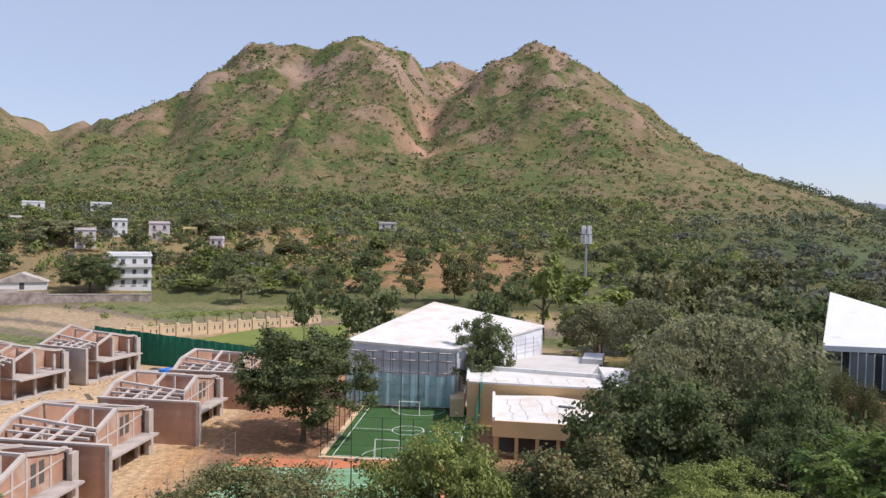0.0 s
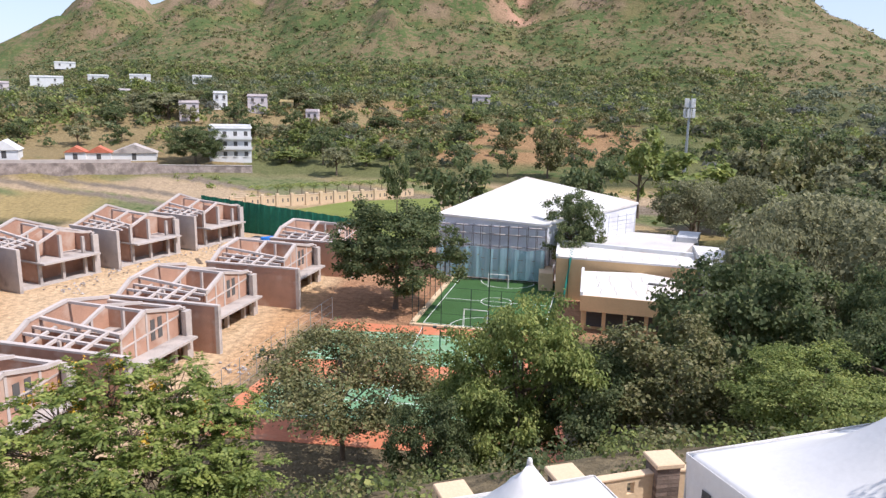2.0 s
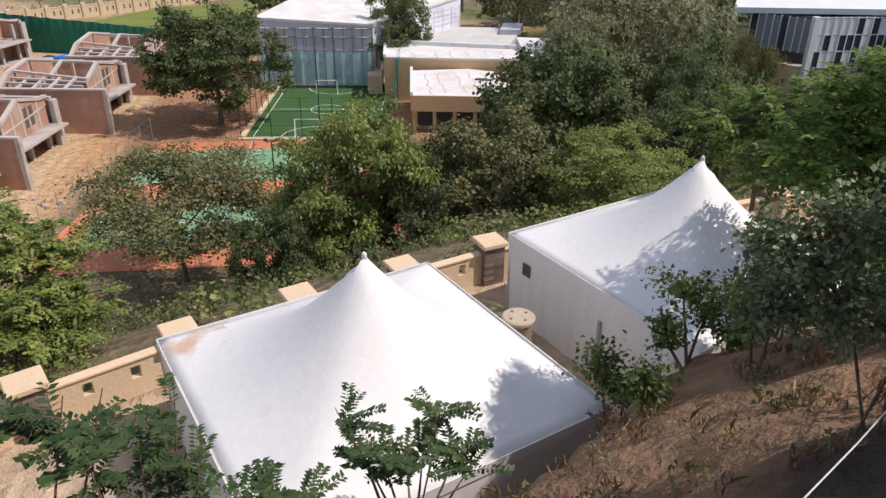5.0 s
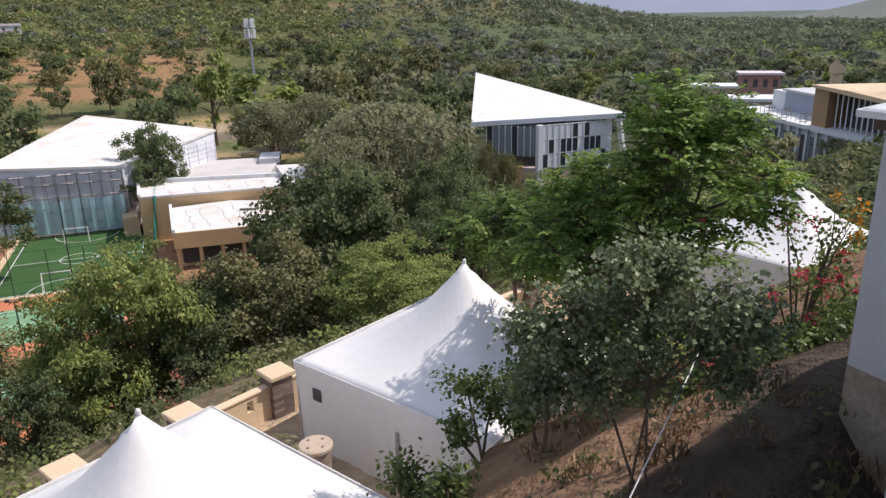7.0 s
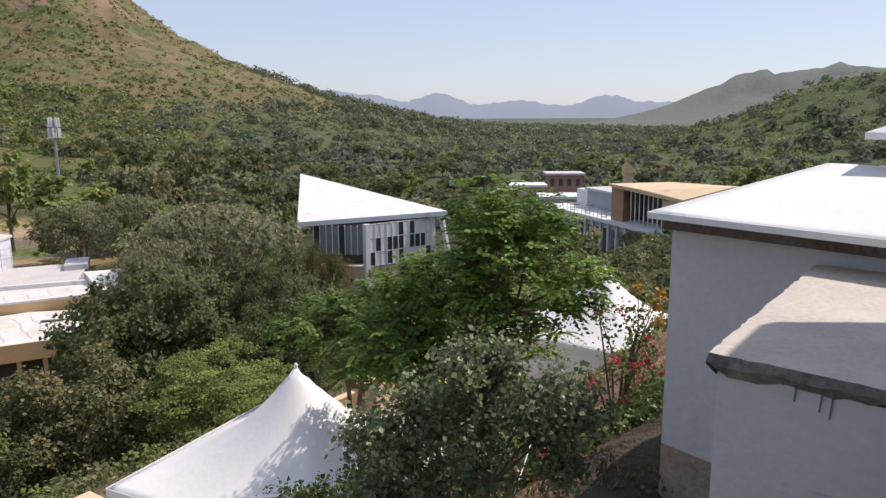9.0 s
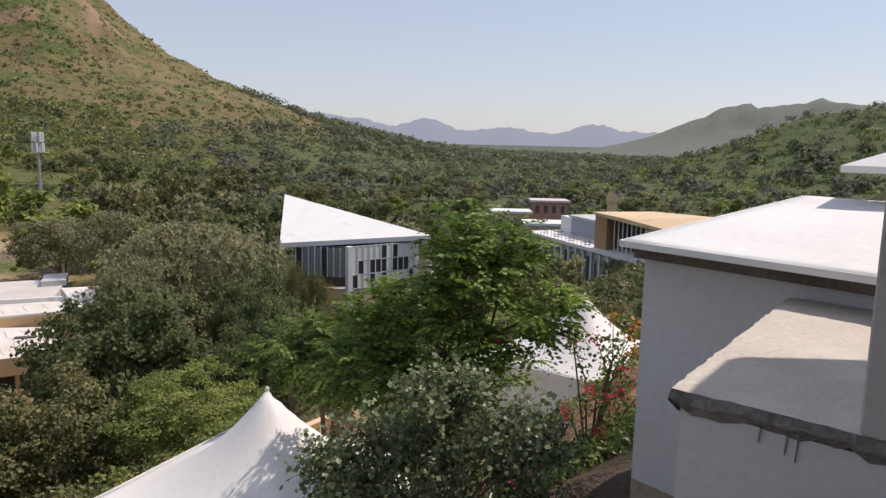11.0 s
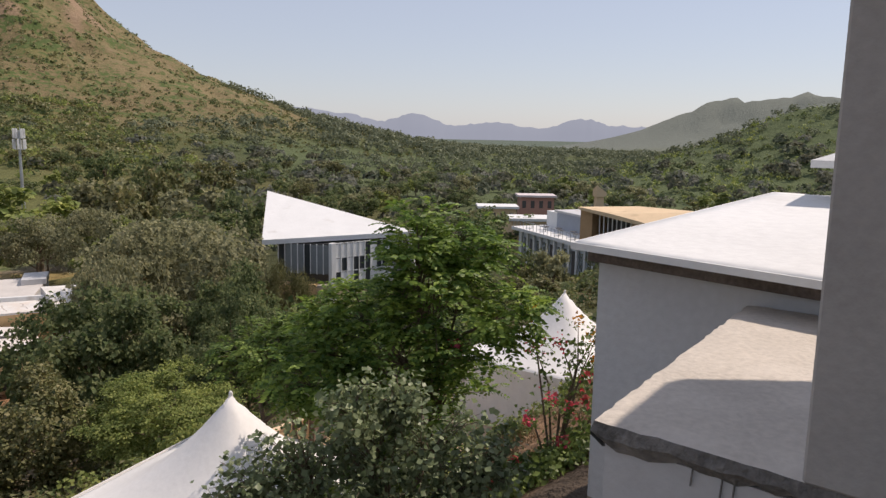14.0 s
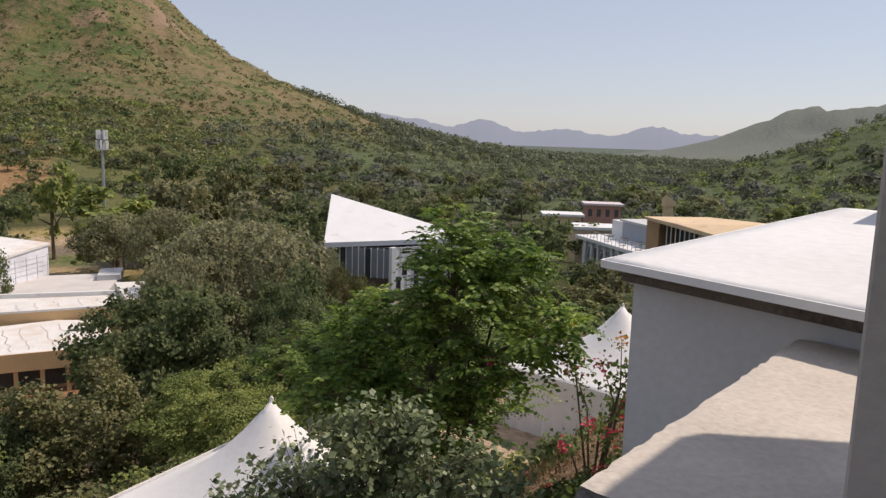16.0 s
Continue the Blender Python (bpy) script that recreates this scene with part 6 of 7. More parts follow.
# groves round the village and along the far bank of the river bed
made = 0
while made < 70:
    x, y = rnd.uniform(-190, -20), rnd.uniform(222, 345)
    if abs(x + 96) < 13 and y < 240 or relief(np.array([x]), np.array([y]), 40, 51)[0] < 0.36:
        continue
    made += 1
    k = rnd.choice(("far0", "far0", "far1", "far2", "far3"))
    parts, h0, r0 = KINDS[k]
    s = rnd.uniform(0.45, 0.95)
    t = thing("tree", Matrix.LocRotScale((x, y, lie(x, y) - 0.1), Euler((0, 0, rnd.uniform(0, 6.28))), (s, s, s * rnd.uniform(0.7, 0.95))), LABELS[k], "tree", "trees")
    put("trunk", parts[0], t)
    put("crown", parts[1], t)


def clumps(name, pts, sizes, n, material, seed, label, category, leaf=0.55, width=0.5, rise=0.0):
    """Many bushes as one mesh of leaf tufts."""
    rng = np.random.default_rng(seed)
    P, S = np.repeat(pts, n, 0), np.repeat(sizes, n)
    d = rng.normal(0, 1, P.shape)
    d /= np.linalg.norm(d, axis=1, keepdims=True)
    d[:, 2] = abs(d[:, 2])
    C = P + d * S[:, None] * rng.uniform(0.55, 1.0, (len(P), 1)) * np.array([1, 1, 0.85])
    D = np.cross(d, rng.normal(0, 1, d.shape)) + d * 0.3 + np.array([0, 0, rise])
    me = leaf_mesh(name, C, D, S * leaf, material, rng, width=width, fold=0.15, face=d + (0, 0, 0.25))
    return tagged(new(name, me), label, category, kind="stuff")


def scatter(seed, n, x0, x1, y0, y1, keep):
    rng = np.random.default_rng(seed)
    x, y = rng.uniform(x0, x1, n), rng.uniform(y0, y1, n)
    k = keep(x, y, rng)
    x, y = x[k], y[k]
    z0 = height(x, y)
    return np.c_[x, y, z0 + rough_hill(x, y, z0)], rng


def on_hill(x, y, rng):
    z = height(x, y)
    dens = smooth(0.25, 0.75, relief(x, y, 38, 21)) * 0.8 + smooth(0.4, 0.8, relief(x, y, 15, 22)) * 0.4
    dens = dens + 0.5 * (1 - smooth(30, 70, z))
    dens = dens * (0.55 + 0.45 * (1 - smooth(90, 220, x)))
    return (z > 14) & (np.hypot(x, y) > 380) & (rng.random(len(x)) < dens * 0.75 + 0.16) & (np.arctan2(x, y) < 1.1) & (np.arctan2(x, y) > -0.65)


# distance haze is mixed into these leaf colours
L_HAZE = leaf_mat("haze_tinted_leaves", (0.135, 0.16, 0.095), (0.22, 0.24, 0.15), trans=0.3, rough=0.8)
p, g = scatter(31, 42000, -600, 650, 340, 960, on_hill)
clumps("hill_scrub", p[::3], g.uniform(0.8, 2.6, len(p[::3])), 7, L_OLIVE, 41, "green thorn scrub over the hillside", "shrubs", 0.75)
clumps("hill_scrub", p[1::3], g.uniform(0.8, 2.4, len(p[1::3])), 6, L_DARK, 42, "dark olive thorn scrub over the hillside", "shrubs", 0.75)
p = p[2::3]
size, near = g.uniform(0.9, 2.8, len(p)), p[:, 0] < 150
clumps("hill_scrub", p[near], size[near], 7, L_OLIVE, 43, "dark thorn bushes over the hillside", "shrubs", 0.75)
clumps("hill_scrub", p[~near][::2], size[~near][::2], 7, L_OLIVE, 44, "dusty thorn bushes on the falling ridge", "shrubs", 0.75)


def in_valley(x, y, rng):
    z = height(x, y)
    r, az = np.hypot(x, y), np.degrees(np.arctan2(x, y))
    east = (x > 34) & (az > 18) & (az < 78) & (r > 115)
    foot = (y > 225) & (x < 90) & (r < 480) & (x > -320)
    dens = np.where(foot, 0.3 + 0.6 * smooth(340, 400, r), np.where(r < 700, 0.9, 0.6))
    free = ~((abs(x - 75) < 20) & (abs(y - 55) < 20))
    return (east | foot) & free & (z < 34 + 40 * (x > 300)) & (rng.random(len(x)) < dens)


p, g = scatter(32, 8500, -320, 700, 100, 900, in_valley)
rr = np.hypot(p[:, 0], p[:, 1])
size = g.uniform(2.2, 4.8, len(p)) * np.where(rr > 450, 1.4, 1.0) * np.where(p[:, 0] < 90, 0.75, 1.0)
p[:, 2] += size * 0.35
far = rr > 380
clumps("valley_woods", p[far], size[far], 40, L_HAZE, 58, "haze-tinted grey-green woods farther up the valley", "woods", 0.27, 0.7)
p, size = p[~far], size[~far]
# nearer valley greens lean blue-grey too, a weaker tint of haze
L_WOODS = [leaf_mat("valley_leaves", a, b, trans=0.4, rough=0.75) for a, b in (((0.069, 0.090, 0.056), (0.154, 0.167, 0.112)), ((0.090, 0.098, 0.062), (0.185, 0.181, 0.119)), ((0.117, 0.127, 0.100), (0.233, 0.235, 0.188)), ((0.090, 0.122, 0.056), (0.201, 0.230, 0.112)))]
for k, m in enumerate(L_WOODS):
    clumps("valley_woods", p[k::4], size[k::4], 48, m, 50 + k, "mixed green woods on the valley floor", "woods", 0.35, 0.65)


def far_woods(x, y, rng):
    r, az = np.hypot(x, y), np.degrees(np.arctan2(x, y))
    return (r > 620) & (r < 2600) & (az > 24) & (az < 75) & (height(x, y) < 10)


p, g = scatter(33, 9000, 200, 2500, 200, 2200, far_woods)
size = g.uniform(3, 6.5, len(p))
p[:, 2] += 1.5
clumps("far_woods", p[::2], size[::2], 24, L_HAZE, 60, "haze-tinted woods across the far valley", "woods", 0.5)
clumps("far_woods", p[1::2], size[1::2], 24, L_HAZE, 61, "haze-tinted woods across the far valley", "woods", 0.5)


def at_foot(x, y, rng):
    z, r = height(x, y), np.hypot(x, y)
    grove = smooth(0.4, 0.6, relief(x, y, 38, 33)) * 0.75 + 0.3 * smooth(300, 360, r)
    return (r > 238) & (z < 44) & (rng.random(len(x)) < 0.2 + grove)


p, g = scatter(38, 7000, -330, 130, 215, 500, at_foot)
size = g.uniform(1.0, 3.7, len(p)) ** 1.15
for k, (m, lab) in enumerate(((L_DARK, "dark thorn bushes at the foot of the hill"), (L_FERN, "light green thorn bushes at the foot of the hill"), (L_OLIVE, "olive thorn bushes at the foot of the hill"))):
    clumps("foot_bushes", p[k::3] + np.array([0, 0, 0.6]), size[k::3], 34, m, 65 + k, lab, "shrubs", 0.33)
p, g = scatter(39, 3800, 230, 640, 20, 330, lambda x, y, r: (height(x, y) > 5) & (r.random(len(x)) < 0.8))
clumps("east_scrub", p[::2], g.uniform(1.2, 3.4, len(p[::2])), 15, L_FERN, 67, "green scrub over the nearer valley side", "shrubs", 0.42)
clumps("east_scrub", p[1::2], g.uniform(1.2, 3.4, len(p[1::2])), 15, L_DARK, 68, "dark scrub over the nearer valley side", "shrubs", 0.42)


# shrubs on the slope below the wall, on the river bank and along the bank by the tents
def slope(x, y, rng):
    e = y - wall_y(x)
    return (e > 1.0) & (e < 30) & (x > -28) & (x < 40) & ~((x < 2) & (y > 52)) & (rng.random(len(x)) < 0.75)


p, g = scatter(34, 1500, -28, 40, 8, 62, slope)
for k, (m, lab) in enumerate(((L_DARK, "dark shrubs below the terrace wall"), (L_OLIVE, "dry olive shrubs below the terrace wall"), (L_FERN, "light green shrubs below the terrace wall"))):
    clumps("slope_shrubs", p[k::3], g.uniform(0.5, 1.5, len(p[k::3])), 100, m, 70 + k, lab, "shrubs", 0.15)
p, g = scatter(40, 480, 22, 76, 26, 63, lambda x, y, r: (y - wall_y(x) > 4) & (r.random(len(x)) < 0.9))
for k, (m, lab) in enumerate(((L_DARK, "dark shrubs below the winged roof"), (L_FERN, "light green shrubs below the winged roof"))):
    clumps("slope_shrubs", p[k::2], g.uniform(0.9, 2.0, len(p[k::2])), 80, m, 76 + k, lab, "shrubs", 0.28)
p, g = scatter(45, 620, 30, 66, 18, 46, lambda x, y, r: r.random(len(x)) < 0.9)
for k, (m, lab) in enumerate(((L_DARK, "dark shrubs on the slope beyond the tents"), (L_OLIVE, "olive shrubs on the slope beyond the tents"))):
    clumps("slope_shrubs", p[k::2], g.uniform(0.6, 1.7, len(p[k::2])), 60, m, 86 + k, lab, "shrubs", 0.28)
p, g = scatter(35, 900, -110, 40, 140, 205, lambda x, y, r: (y + 0.35 * x > 150) & (y < 205) & (x < 34) & ((y + 0.35 * x < 166) | (y + 0.35 * x > 188)) & (r.random(len(x)) < 0.35) & ~((x > -66) & (x < -17) & (y < 188)))
clumps("river_scrub", p, g.uniform(0.5, 1.6, len(p)), 26, L_FERN, 75, "green scrub along the dry river bed", "shrubs", 0.4)


def palm(m, h, r, n, label, group, material=L_FERN, seed=0):
    """Small palm: stem and arching fronds of narrow leaflets."""
    t = thing("palm", m, label, "palm", group)
    part("trunk", tube([(0, 0, -0.1), (0.02, 0, h * 0.5), (0, 0, h)], [0.14, 0.1, 0.09], 7), M_BARK, t)
    rng = np.random.default_rng(seed)
    C, D = [], []
    for k in range(n):
        a = 2 * math.pi * k / n + rng.uniform(-0.2, 0.2)
        for s in np.linspace(0.1, 1, 14):
            rad, z = r * s, h + r * 0.5 * math.sin(s * 2.4) * rng.uniform(0.85, 1.1)
            for sd in (-1, 1):
                C.append((rad * math.cos(a) - sd * 0.12 * r * math.sin(a), rad * math.sin(a) + sd * 0.12 * r * math.cos(a), z))
                D.append((math.cos(a) * 0.6 - sd * math.sin(a), math.sin(a) * 0.6 + sd * math.cos(a), -0.3))
    put("fronds", leaf_mesh("fronds", np.array(C), np.array(D), np.full(len(C), 0.32 * r), material, rng, width=0.12, fold=0.05), t)
    return t


palm(pose(2.95, 18.0, 14.85), 0.9, 0.95, 11, "small dusty palm beside the water tank", "palms", L_GREY, 3)
fp = palm(pose(-66, 169, 0.3), 3.4, 2.2, 9, "young palm along the garden wall", "palms", L_FERN, 4)
for k in range(13):
    t = k / 12
    copy_thing(fp, pose(-62 + 30 * t, 171.5 + 22 * t, 0.5, rz=k * 47))


def lobed(name, base, lobes, label, category, material, leaf=0.08, width=0.42, per=420, twig=0.012, stem=0.04, group="", pinnate=0, ends=26):
    """A shrub or small tree: stems from the ground into rounded lobes of twigs that carry single or feathered leaves."""
    base = Vector((base[0], base[1], lie(*base) - 0.15))
    t = thing(name, Matrix.Translation(base), label, category, group)
    rng = np.random.default_rng(int(abs(base.x) * 311 + abs(base.y) * 97) + len(lobes))
    wood = bmesh.new()
    C, D, S, N = [], [], [], []
    knees = []
    for x, y, z, r in lobes:
        c = Vector((x, y, z)) - base
        foot = Vector((rng.normal(0, 0.12), rng.normal(0, 0.12), 0)) if len(knees) < 3 else knees[len(knees) % 3]
        knee = foot.lerp(c, 0.55) + Vector((rng.normal(0, 0.1), rng.normal(0, 0.1), 0.1))
        knees.append(knee)
        tube([foot, knee, c], [stem, stem * 0.7, stem * 0.3], 6, wood)
        for k in range(ends):
            d = Vector(rng.normal(0, 1, 3)).normalized()
            d.z = d.z * 0.85 + 0.12
            tip = c + d * r * rng.uniform(0.55, 1.08)
            root = c.lerp(knee, rng.uniform(0.0, 0.45))
            mid = root.lerp(tip, 0.55) + Vector((0, 0, 0.12 * r))
            tube([root, mid, tip], [twig, twig * 0.7, twig * 0.3], 4, wood)
            if pinnate:
                for q in range(pinnate):
                    o = mid.lerp(tip, rng.uniform(0.45, 1.0))
                    a = rng.uniform(0, 6.283)
                    out = (d * 0.6 + Vector((math.cos(a), math.sin(a), rng.uniform(0.0, 1.4)))).normalized()
                    side = out.cross(Vector((0, 0, 1)))
                    side = side.normalized() if side.length > 1e-3 else Vector((1, 0, 0))
                    ln = leaf * rng.uniform(3.2, 4.8)
                    for f in np.linspace(0.15, 1.0, 8):
                        sag = Vector((0, 0, -0.45 * ln * f * f))
                        for w in (-1, 1):
                            C.append(o + out * ln * f + side * w * leaf * 0.45 + sag)
                            D.append(side * w + out * 0.55 + Vector((0, 0, -0.35)))
                            S.append(leaf * (1.05 - 0.35 * f))
                            N.append(side * w * -0.5 + out * 0.5 + d * 0.4 + Vector((0, 0, 0.45)))
            else:
                for q in range(per // ends):
                    f = rng.uniform(0.15, 1.0)
                    o = (root.lerp(mid, f * 2) if f < 0.5 else mid.lerp(tip, f * 2 - 1)) + Vector(rng.normal(0, 1, 3)) * leaf * 1.1
                    C.append(o)
                    D.append(d * 0.5 + Vector(rng.normal(0, 0.7, 3)) + Vector((0, 0, -0.25)))
                    S.append(leaf)
                    N.append(d * 0.6 + Vector((0, 0, 0.5)))
    part("stem_work", wood, M_BARK, t)
    arr = [np.array([tuple(v) for v in q]) for q in (C, D, N)]
    put("foliage", leaf_mesh("foliage", arr[0], arr[1], np.array(S), material, rng, width=width, fold=0.1, face=arr[2]), t)
    return t


L_SAP = leaf_mat("sapling_leaves", (0.065, 0.11, 0.028), (0.22, 0.285, 0.08), trans=0.4, rough=0.45)
for base, lobes in (((4.7, 11.5), [(4.45, 12.1, 18.7, 0.62), (4.9, 11.7, 18.2, 0.5)]), ((6.0, 11.5), [(6.1, 12.3, 20.2, 0.75), (6.7, 12.2, 19.6, 0.7), (5.8, 12.0, 19.3, 0.55)]),
                    ((7.2, 11.2), [(7.4, 11.9, 20.1, 0.6), (7.0, 11.6, 19.4, 0.5)]), ((6.2, 9.6), [(6.4, 9.9, 21.6, 0.6), (6.0, 9.7, 21.1, 0.45)]), ((4.5, 9.4), [(4.3, 9.6, 20.0, 0.5)]), ((8.4, 12.6), [(8.3, 13.2, 20.6, 0.8), (9.0, 12.9, 19.9, 0.75), (7.8, 12.9, 19.6, 0.6)]), ((9.6, 12.4), [(9.7, 12.8, 21.0, 0.8), (10.2, 12.4, 20.2, 0.7)]),
                    ((7.4, 9.3), [(7.4, 9.6, 22.2, 0.65), (7.8, 9.2, 21.6, 0.55)])):
    lobed("sapling", base, lobes, "slender many-stemmed sapling on the bare bank", "sapling", L_SAP, leaf=0.112, width=0.36, per=560, group="saplings on the bank")
lobed("neem_tree", (8.9, 9.9), [(8.8, 9.78, 26.0, 0.72), (8.55, 9.5, 25.4, 0.8), (9.55, 9.25, 25.75, 0.6), (8.2, 10.75, 24.4, 0.85), (7.6, 11.1, 23.9, 0.75), (8.8, 9.3, 24.75, 1.15), (9.6, 8.5, 24.75, 0.75), (8.6, 10.0, 23.8, 1.15), (9.5, 9.3, 23.9, 0.9), (8.0, 10.3, 22.9, 1.1), (9.2, 9.6, 22.8, 1.0), (7.2, 10.7, 23.4, 0.8), (8.6, 9.6, 21.9, 0.9)],
      "bright green neem tree with feathered drooping leaves", "tree", L_NEEM, leaf=0.14, width=0.25, stem=0.05, pinnate=5, ends=25)
lobed("neem_tree", (12.2, 14.4), [(11.0, 15.2, 22.6, 1.2), (12.1, 14.7, 23.3, 1.1), (11.6, 15.8, 22.0, 1.4), (12.7, 15.3, 22.2, 1.3), (10.7, 14.3, 21.6, 1.2), (11.8, 14.2, 20.8, 1.3), (13.2, 14.5, 21.2, 1.2)],
      "deep green neem tree beside the tent", "tree", L_DEEP, leaf=0.16, width=0.26, stem=0.09, twig=0.016, pinnate=5, ends=28)
lobed("neem_tree", (13.3, 22.4), [(12.8, 22.3, 20.2, 1.5), (13.9, 21.5, 20.6, 1.4), (12.1, 23.0, 19.8, 1.5), (14.8, 21.8, 20.4, 1.6), (13.0, 21.7, 19.2, 1.5), (14.2, 20.8, 19.3, 1.4)],
      "deep green neem tree rising behind the tent", "tree", L_DEEP, leaf=0.18, width=0.27, stem=0.12, twig=0.02, pinnate=5, ends=36)
lobed("neem_tree", (8.0, 11.3), [(7.8, 11.5, 21.1, 0.6), (8.3, 11.4, 21.8, 0.6), (8.1, 11.0, 20.4, 0.5)], "young neem tree with bright new leaves", "tree", L_NEEM, leaf=0.09, width=0.2, stem=0.03, pinnate=5, ends=16)

# the tree with golden flowers that stands just outside the terrace wall
gold = lobed("flowering_tree", (-12.2, 20.0), [(-13.2, 20.1, 18.3, 1.25), (-11.5, 21.2, 18.0, 1.2), (-10.1, 21.8, 17.0, 1.15), (-14.1, 18.9, 17.8, 1.3), (-12.3, 19.5, 17.2, 1.4), (-10.6, 20.5, 16.6, 1.35), (-13.1, 18.4, 16.7, 1.35), (-11.4, 18.9, 16.0, 1.4),
                                               (-10.1, 20.2, 15.5, 1.2), (-9.3, 21.2, 15.3, 1.0), (-11.9, 17.6, 15.6, 1.1), (-10.4, 18.6, 15.0, 1.1), (-13.4, 17.5, 16.1, 1.2), (-9.5, 20.0, 14.8, 1.0), (-15.3, 18.0, 17.2, 1.3), (-15.6, 17.2, 16.0, 1.3)],
             "leafy yellow-green tree with golden flower clusters by the terrace wall", "tree", L_YELLOW, leaf=0.17, width=0.29, stem=0.07, twig=0.016, pinnate=5, ends=34)
rng_ = np.random.default_rng(15)
P_ = np.repeat(np.array([(-2.4, -0.4, 4.6), (-1.8, 0.0, 5.2), (-0.8, 0.5, 5.1), (-2.6, -1.2, 4.5), (0.1, 0.9, 4.3), (-1.4, -0.9, 4.2), (1.6, 1.0, 3.7), (0.6, -0.6, 3.2)]), 26, 0) + (0, 0, 14.0 - gold.location.z)
P_ = P_ + rng_.normal(0, 0.13, P_.shape)
put("blossom", leaf_mesh("blossom", P_, rng_.normal(0, 1, P_.shape), np.full(len(P_), 0.11), L_GOLD, rng_, width=0.5), gold, "golden yellow flower clusters")

# the silvery round-leaved shrub by the balcony
SILVER = leaf_mat("silvery_leaves", (0.09, 0.125, 0.057), (0.305, 0.36, 0.195), trans=0.35, rough=0.4)
lobed("silver_leaved_shrub", (5.0, 5.7), [(4.8, 5.6, 24.85, 0.62), (4.3, 6.0, 24.6, 0.55), (5.3, 5.2, 24.75, 0.6), (4.9, 5.7, 24.2, 0.75), (4.2, 6.1, 24.05, 0.5), (5.6, 5.2, 24.2, 0.55), (5.2, 5.9, 23.6, 0.7), (4.5, 6.0, 23.5, 0.55), (4.6, 5.6, 25.2, 0.35), (5.2, 5.6, 25.15, 0.35), (3.85, 6.3, 24.3, 0.45), (5.9, 4.95, 24.45, 0.45), (4.0, 6.3, 23.5, 0.5), (5.9, 5.1, 23.7, 0.5)],
      "tall shrub with small silvery round leaves", "shrub", SILVER, leaf=0.066, width=0.46, per=760, twig=0.007, stem=0.022, ends=30)


def sprays(name, base, tips, material, label):
    """A small tree seen from above: stems that carry pinnate leaf sprays."""
    t = thing(name, pose(*base), label, "tree")
    rng = np.random.default_rng(int(abs(base[0]) * 100) + 5)
    bm = bmesh.new()
    C, D = [], []
    for tip in tips:
        v = Vector(tip) - Vector(base)
        tube([Vector((0, 0, -0.3)), v * 0.55 + Vector((0.05, 0.02, 0)), v], [0.035, 0.02, 0.006], 5, bm)
        for k in range(8):
            o = v * (0.8 + 0.14 * rng.random()) + Vector((0, 0, 0.03))
            a = rng.uniform(0, 6.28)
            out = Vector((math.cos(a), math.sin(a), rng.uniform(0.0, 0.7))).normalized()
            side = out.cross(Vector((0, 0, 1))).normalized()
            ln = rng.uniform(0.45, 0.75)
            tube([o, o + out * ln * 0.5 + Vector((0, 0, 0.05)), o + out * ln], [0.008, 0.005, 0.003], 4, bm)
            for s in np.linspace(0.12, 1, 10):
                for sd in (-1, 1):
                    c = o + out * ln * s + side * sd * 0.055 + Vector((0, 0, 0.05 * math.sin(s * 3.1)))
                    C.append(tuple(c))
                    D.append(tuple(side * sd + out * 0.45))
    part("stem_work", bm, M_BARK, t)
    put("leaf_sprays", leaf_mesh("leaf_sprays", np.array(C), np.array(D), np.full(len(C), 0.135), material, rng, width=0.26, fold=0.06), t)


PINN = leaf_mat("pinnate_leaves", (0.03, 0.065, 0.02), (0.08, 0.13, 0.04), trans=0.25)
sprays("feather_leaved_tree", (0.1, 7.3, lie(0.1, 7.3)), [(-0.84, 9.0, 20.4), (0.79, 9.0, 20.3), (-0.45, 8.5, 19.9), (0.2, 8.5, 19.8), (0.97, 8.45, 19.85), (0.5, 8.9, 19.6), (-0.2, 8.2, 20.2), (1.2, 8.2, 19.9)], PINN, "young tree with dark feathered leaf sprays")
sprays("feather_leaved_tree", (-3.3, 6.8, lie(-3.3, 6.8)), [(-2.83, 8.15, 21.7), (-3.78, 7.25, 22.0), (-3.2, 7.5, 21.3), (-2.5, 7.6, 21.0), (-3.9, 7.6, 21.5), (-3.0, 7.9, 21.0)], PINN, "young tree with dark feathered leaf sprays")
sprays("feather_leaved_tree", (-1.7, 6.6, lie(-1.7, 6.6)), [(-1.65, 7.4, 20.4), (-1.2, 7.5, 20.2), (-2.0, 7.2, 20.6)], PINN, "young tree with dark feathered leaf sprays")


sprays("feather_leaved_tree", (-3.9, 4.6, lie(-3.9, 4.6)), [(-4.2, 5.15, 24.3), (-3.95, 5.35, 23.9), (-4.35, 5.0, 23.8), (-3.7, 5.5, 23.5), (-3.1, 5.85, 23.3), (-2.8, 6.0, 23.25)], PINN, "young tree with dark feathered leaf sprays")


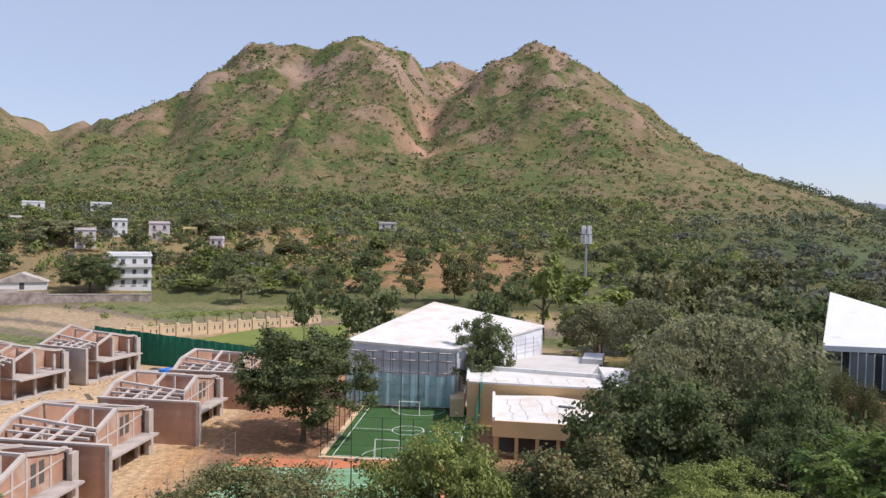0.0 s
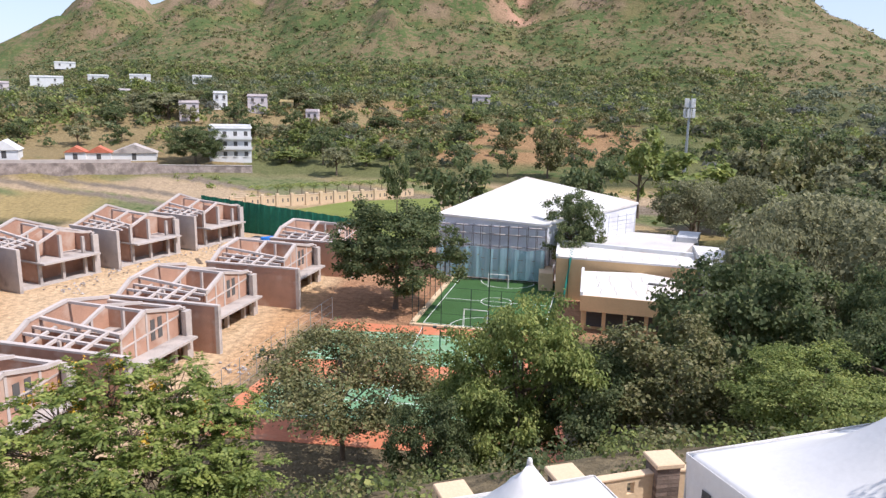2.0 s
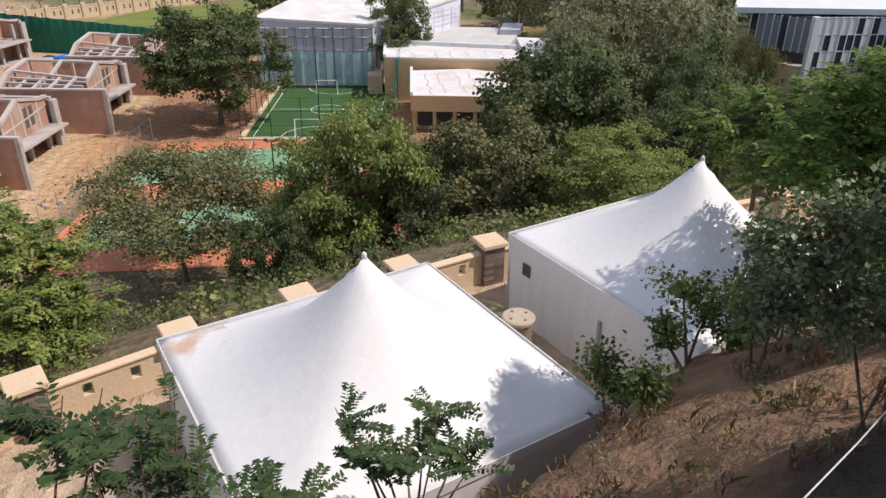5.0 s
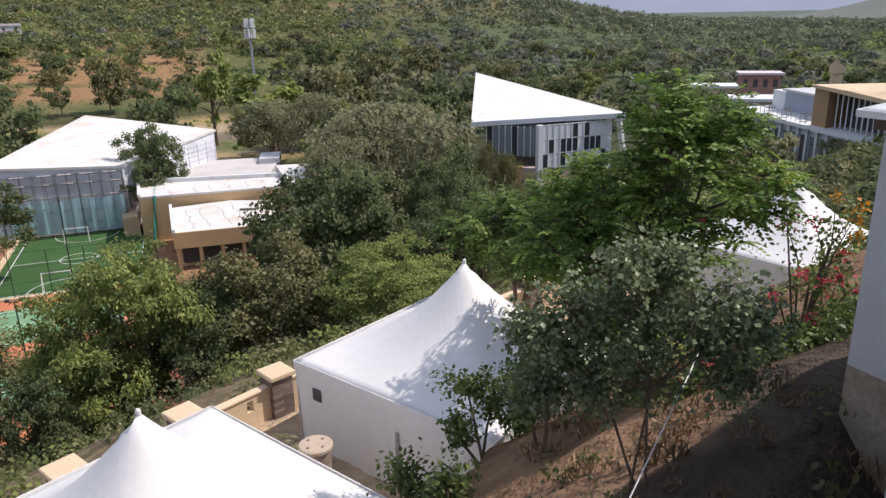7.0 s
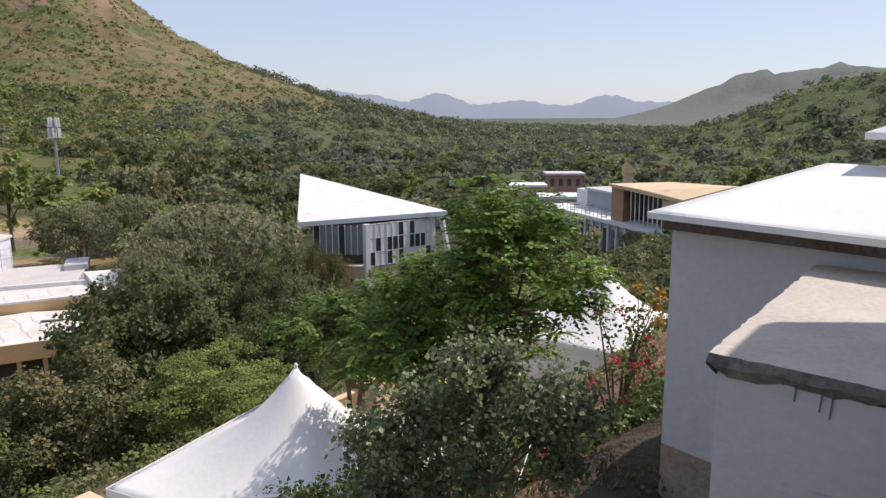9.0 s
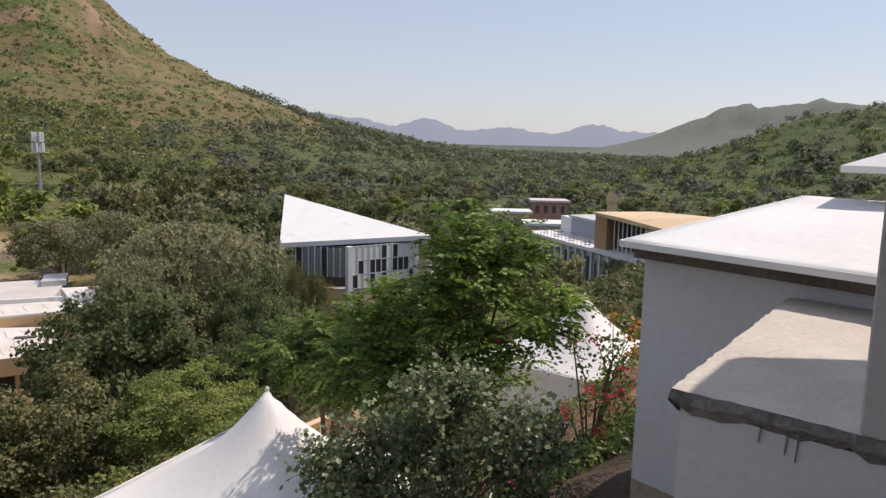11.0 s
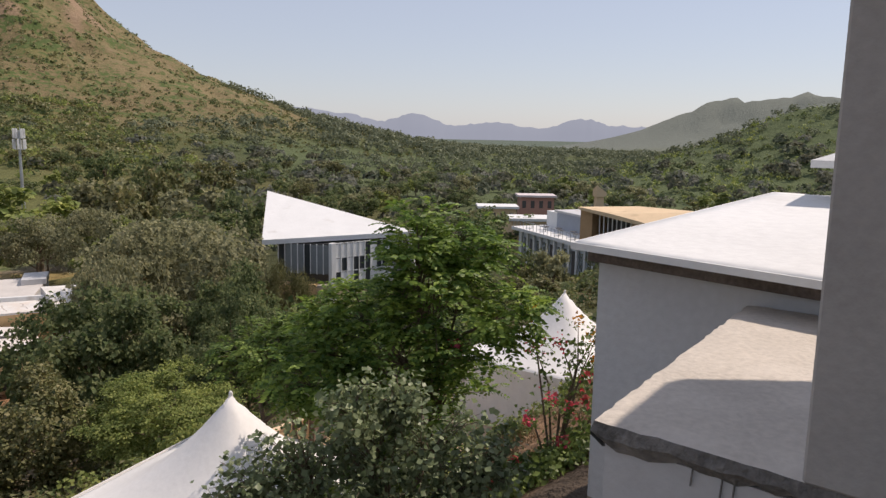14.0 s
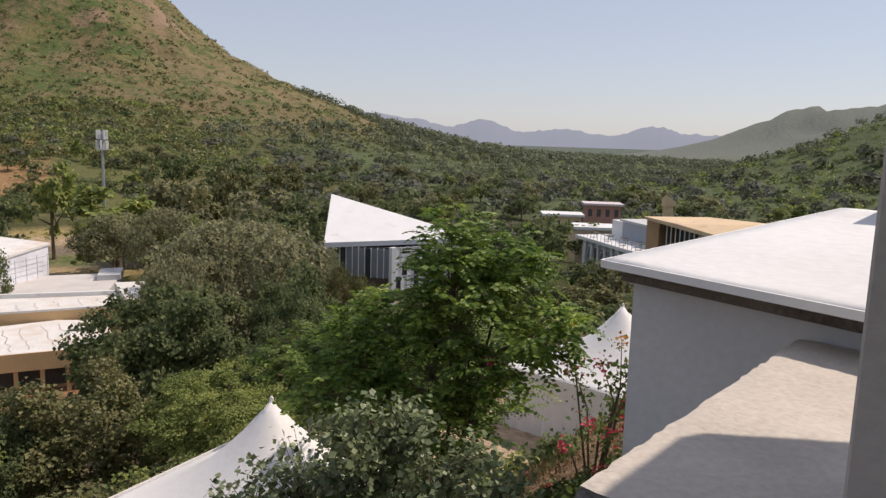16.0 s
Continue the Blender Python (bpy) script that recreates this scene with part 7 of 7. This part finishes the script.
def bougainvillea():
    o = Vector((10.2, 7.7, lie(10.2, 7.7)))
    t = thing("bougainvillea", Matrix.Translation(o), "sprawling bougainvillea with pink and orange bracts", "shrub")
    rng = np.random.default_rng(91)
    C = []
    F = {0: [], 1: []}
    tips = [((9.85, 8.0, 24.85), 1), ((9.9, 7.95, 24.3), 0), ((10.7, 7.7, 24.7), 1), ((10.88, 7.45, 24.4), 1), ((10.92, 7.4, 24.05), 1), ((9.9, 7.1, 23.5), 0), ((10.05, 6.95, 23.65), 0), ((9.7, 7.4, 23.6), 0),
            ((10.5, 7.9, 24.3), 0), ((11.2, 7.6, 24.5), 1), ((10.4, 7.2, 23.9), 0), ((9.5, 7.7, 23.2), 0)]
    for tip, c in tips:
        v = Vector(tip) - o
        mid = v * 0.6 + Vector((rng.normal(0, 0.12), rng.normal(0, 0.12), 0.25))
        part("stem", tube([(0, 0, -0.3), mid, v], [0.025, 0.015, 0.005], 5), M_BARK, t)
        for q in range(50):
            k = rng.uniform(0.1, 1.0)
            C.append(np.array(mid.lerp(v, k)) + rng.normal(0, 0.15, 3))
        for q in range(18):
            F[c].append(np.array(v) + rng.normal(0, 0.075, 3))
    C = np.array(C)
    put("foliage", leaf_mesh("foliage", C, rng.normal(0, 1, C.shape), np.full(len(C), 0.085), L_SAP, rng), t)
    for c, m, lab in ((0, L_RED, "vivid pink bracts"), (1, L_ORANGE, "orange bracts")):
        P = np.array(F[c])
        put("blossom", leaf_mesh("blossom", P, rng.normal(0, 1, P.shape), np.full(len(P), 0.08), m, rng, width=0.5), t, lab)


bougainvillea()


def in_cover(x, y, rng):
    return (abs(y - 7.4 + 0.55 * (x - 9.6)) < 1.0) & (x > 7.6)


p, g = scatter(44, 700, 7.4, 12.5, 5.2, 10, in_cover)
clumps("bougainvillea_cover", p + np.array([0, 0, 0.15]), g.uniform(0.2, 0.45, len(p)), 42, L_SAP, 92, "low green cover spilling over the slope", "ground cover", 0.22)
clumps("fallen_bracts", p[::16] + np.array([0, 0, 0.45]), g.uniform(0.08, 0.2, len(p[::16])), 26, L_RED, 93, "red bracts scattered through the low cover", "flowers", 0.45)
f = thing("flower_spray", pose(9.05, 9.0, 24.25), "red flower cluster on a thin twig", "flower")
rng_ = np.random.default_rng(5)
P_ = rng_.normal(0, 0.08, (40, 3))
put("petals", leaf_mesh("petals", P_, rng_.normal(0, 1, P_.shape), np.full(40, 0.1), L_RED, rng_, width=0.5), f)
part("twig", tube([(0.5, 1.6, -1.8), (0.2, 0.6, -0.7), (0, 0, 0)], [0.02, 0.012, 0.005], 5), M_BARK, f)


# dry stalks, tufts and low green cover on the bank
def bank_zone(x, y, rng):
    e = -(y - wall_y(x))
    return (e > 9.6) & (e < 20) & (np.hypot(x - 1, y) > 3) & (rng.random(len(x)) < 0.9)


p, g = scatter(36, 1300, -6, 20, 2, 18, bank_zone)
clumps("dry_grass", p[::2], g.uniform(0.12, 0.4, len(p[::2])), 26, L_DRY, 95, "dry grass stalks on the bare bank", "grass", 0.8, 0.035, 1.4)
clumps("bank_weeds", p[1::6], g.uniform(0.15, 0.45, len(p[1::6])), 40, L_OLIVE, 96, "low green weeds on the bank", "weeds", 0.3, 0.25, 0.6)
p, g = scatter(37, 500, -6, 6, 7, 13, lambda x, y, r: (abs(-(y - wall_y(x)) - 9.9) < 0.9))
clumps("bank_hedge", p, g.uniform(0.2, 0.5, len(p)), 60, L_DARK, 97, "low dark hedge at the foot of the bank", "hedge", 0.25)

p, g = scatter(41, 420, 10, 30, 8, 24, lambda x, y, r: (-(y - wall_y(x)) > 7.2) & (-(y - wall_y(x)) < 12.5))
for k, (m, lab) in enumerate(((L_DARK, "dark leafy cover along the bank"), (L_FERN, "light green leafy cover along the bank"))):
    clumps("bank_shrubs", p[k::2], g.uniform(0.3, 0.95, len(p[k::2])), 90, m, 98 + k, lab, "shrubs", 0.2)
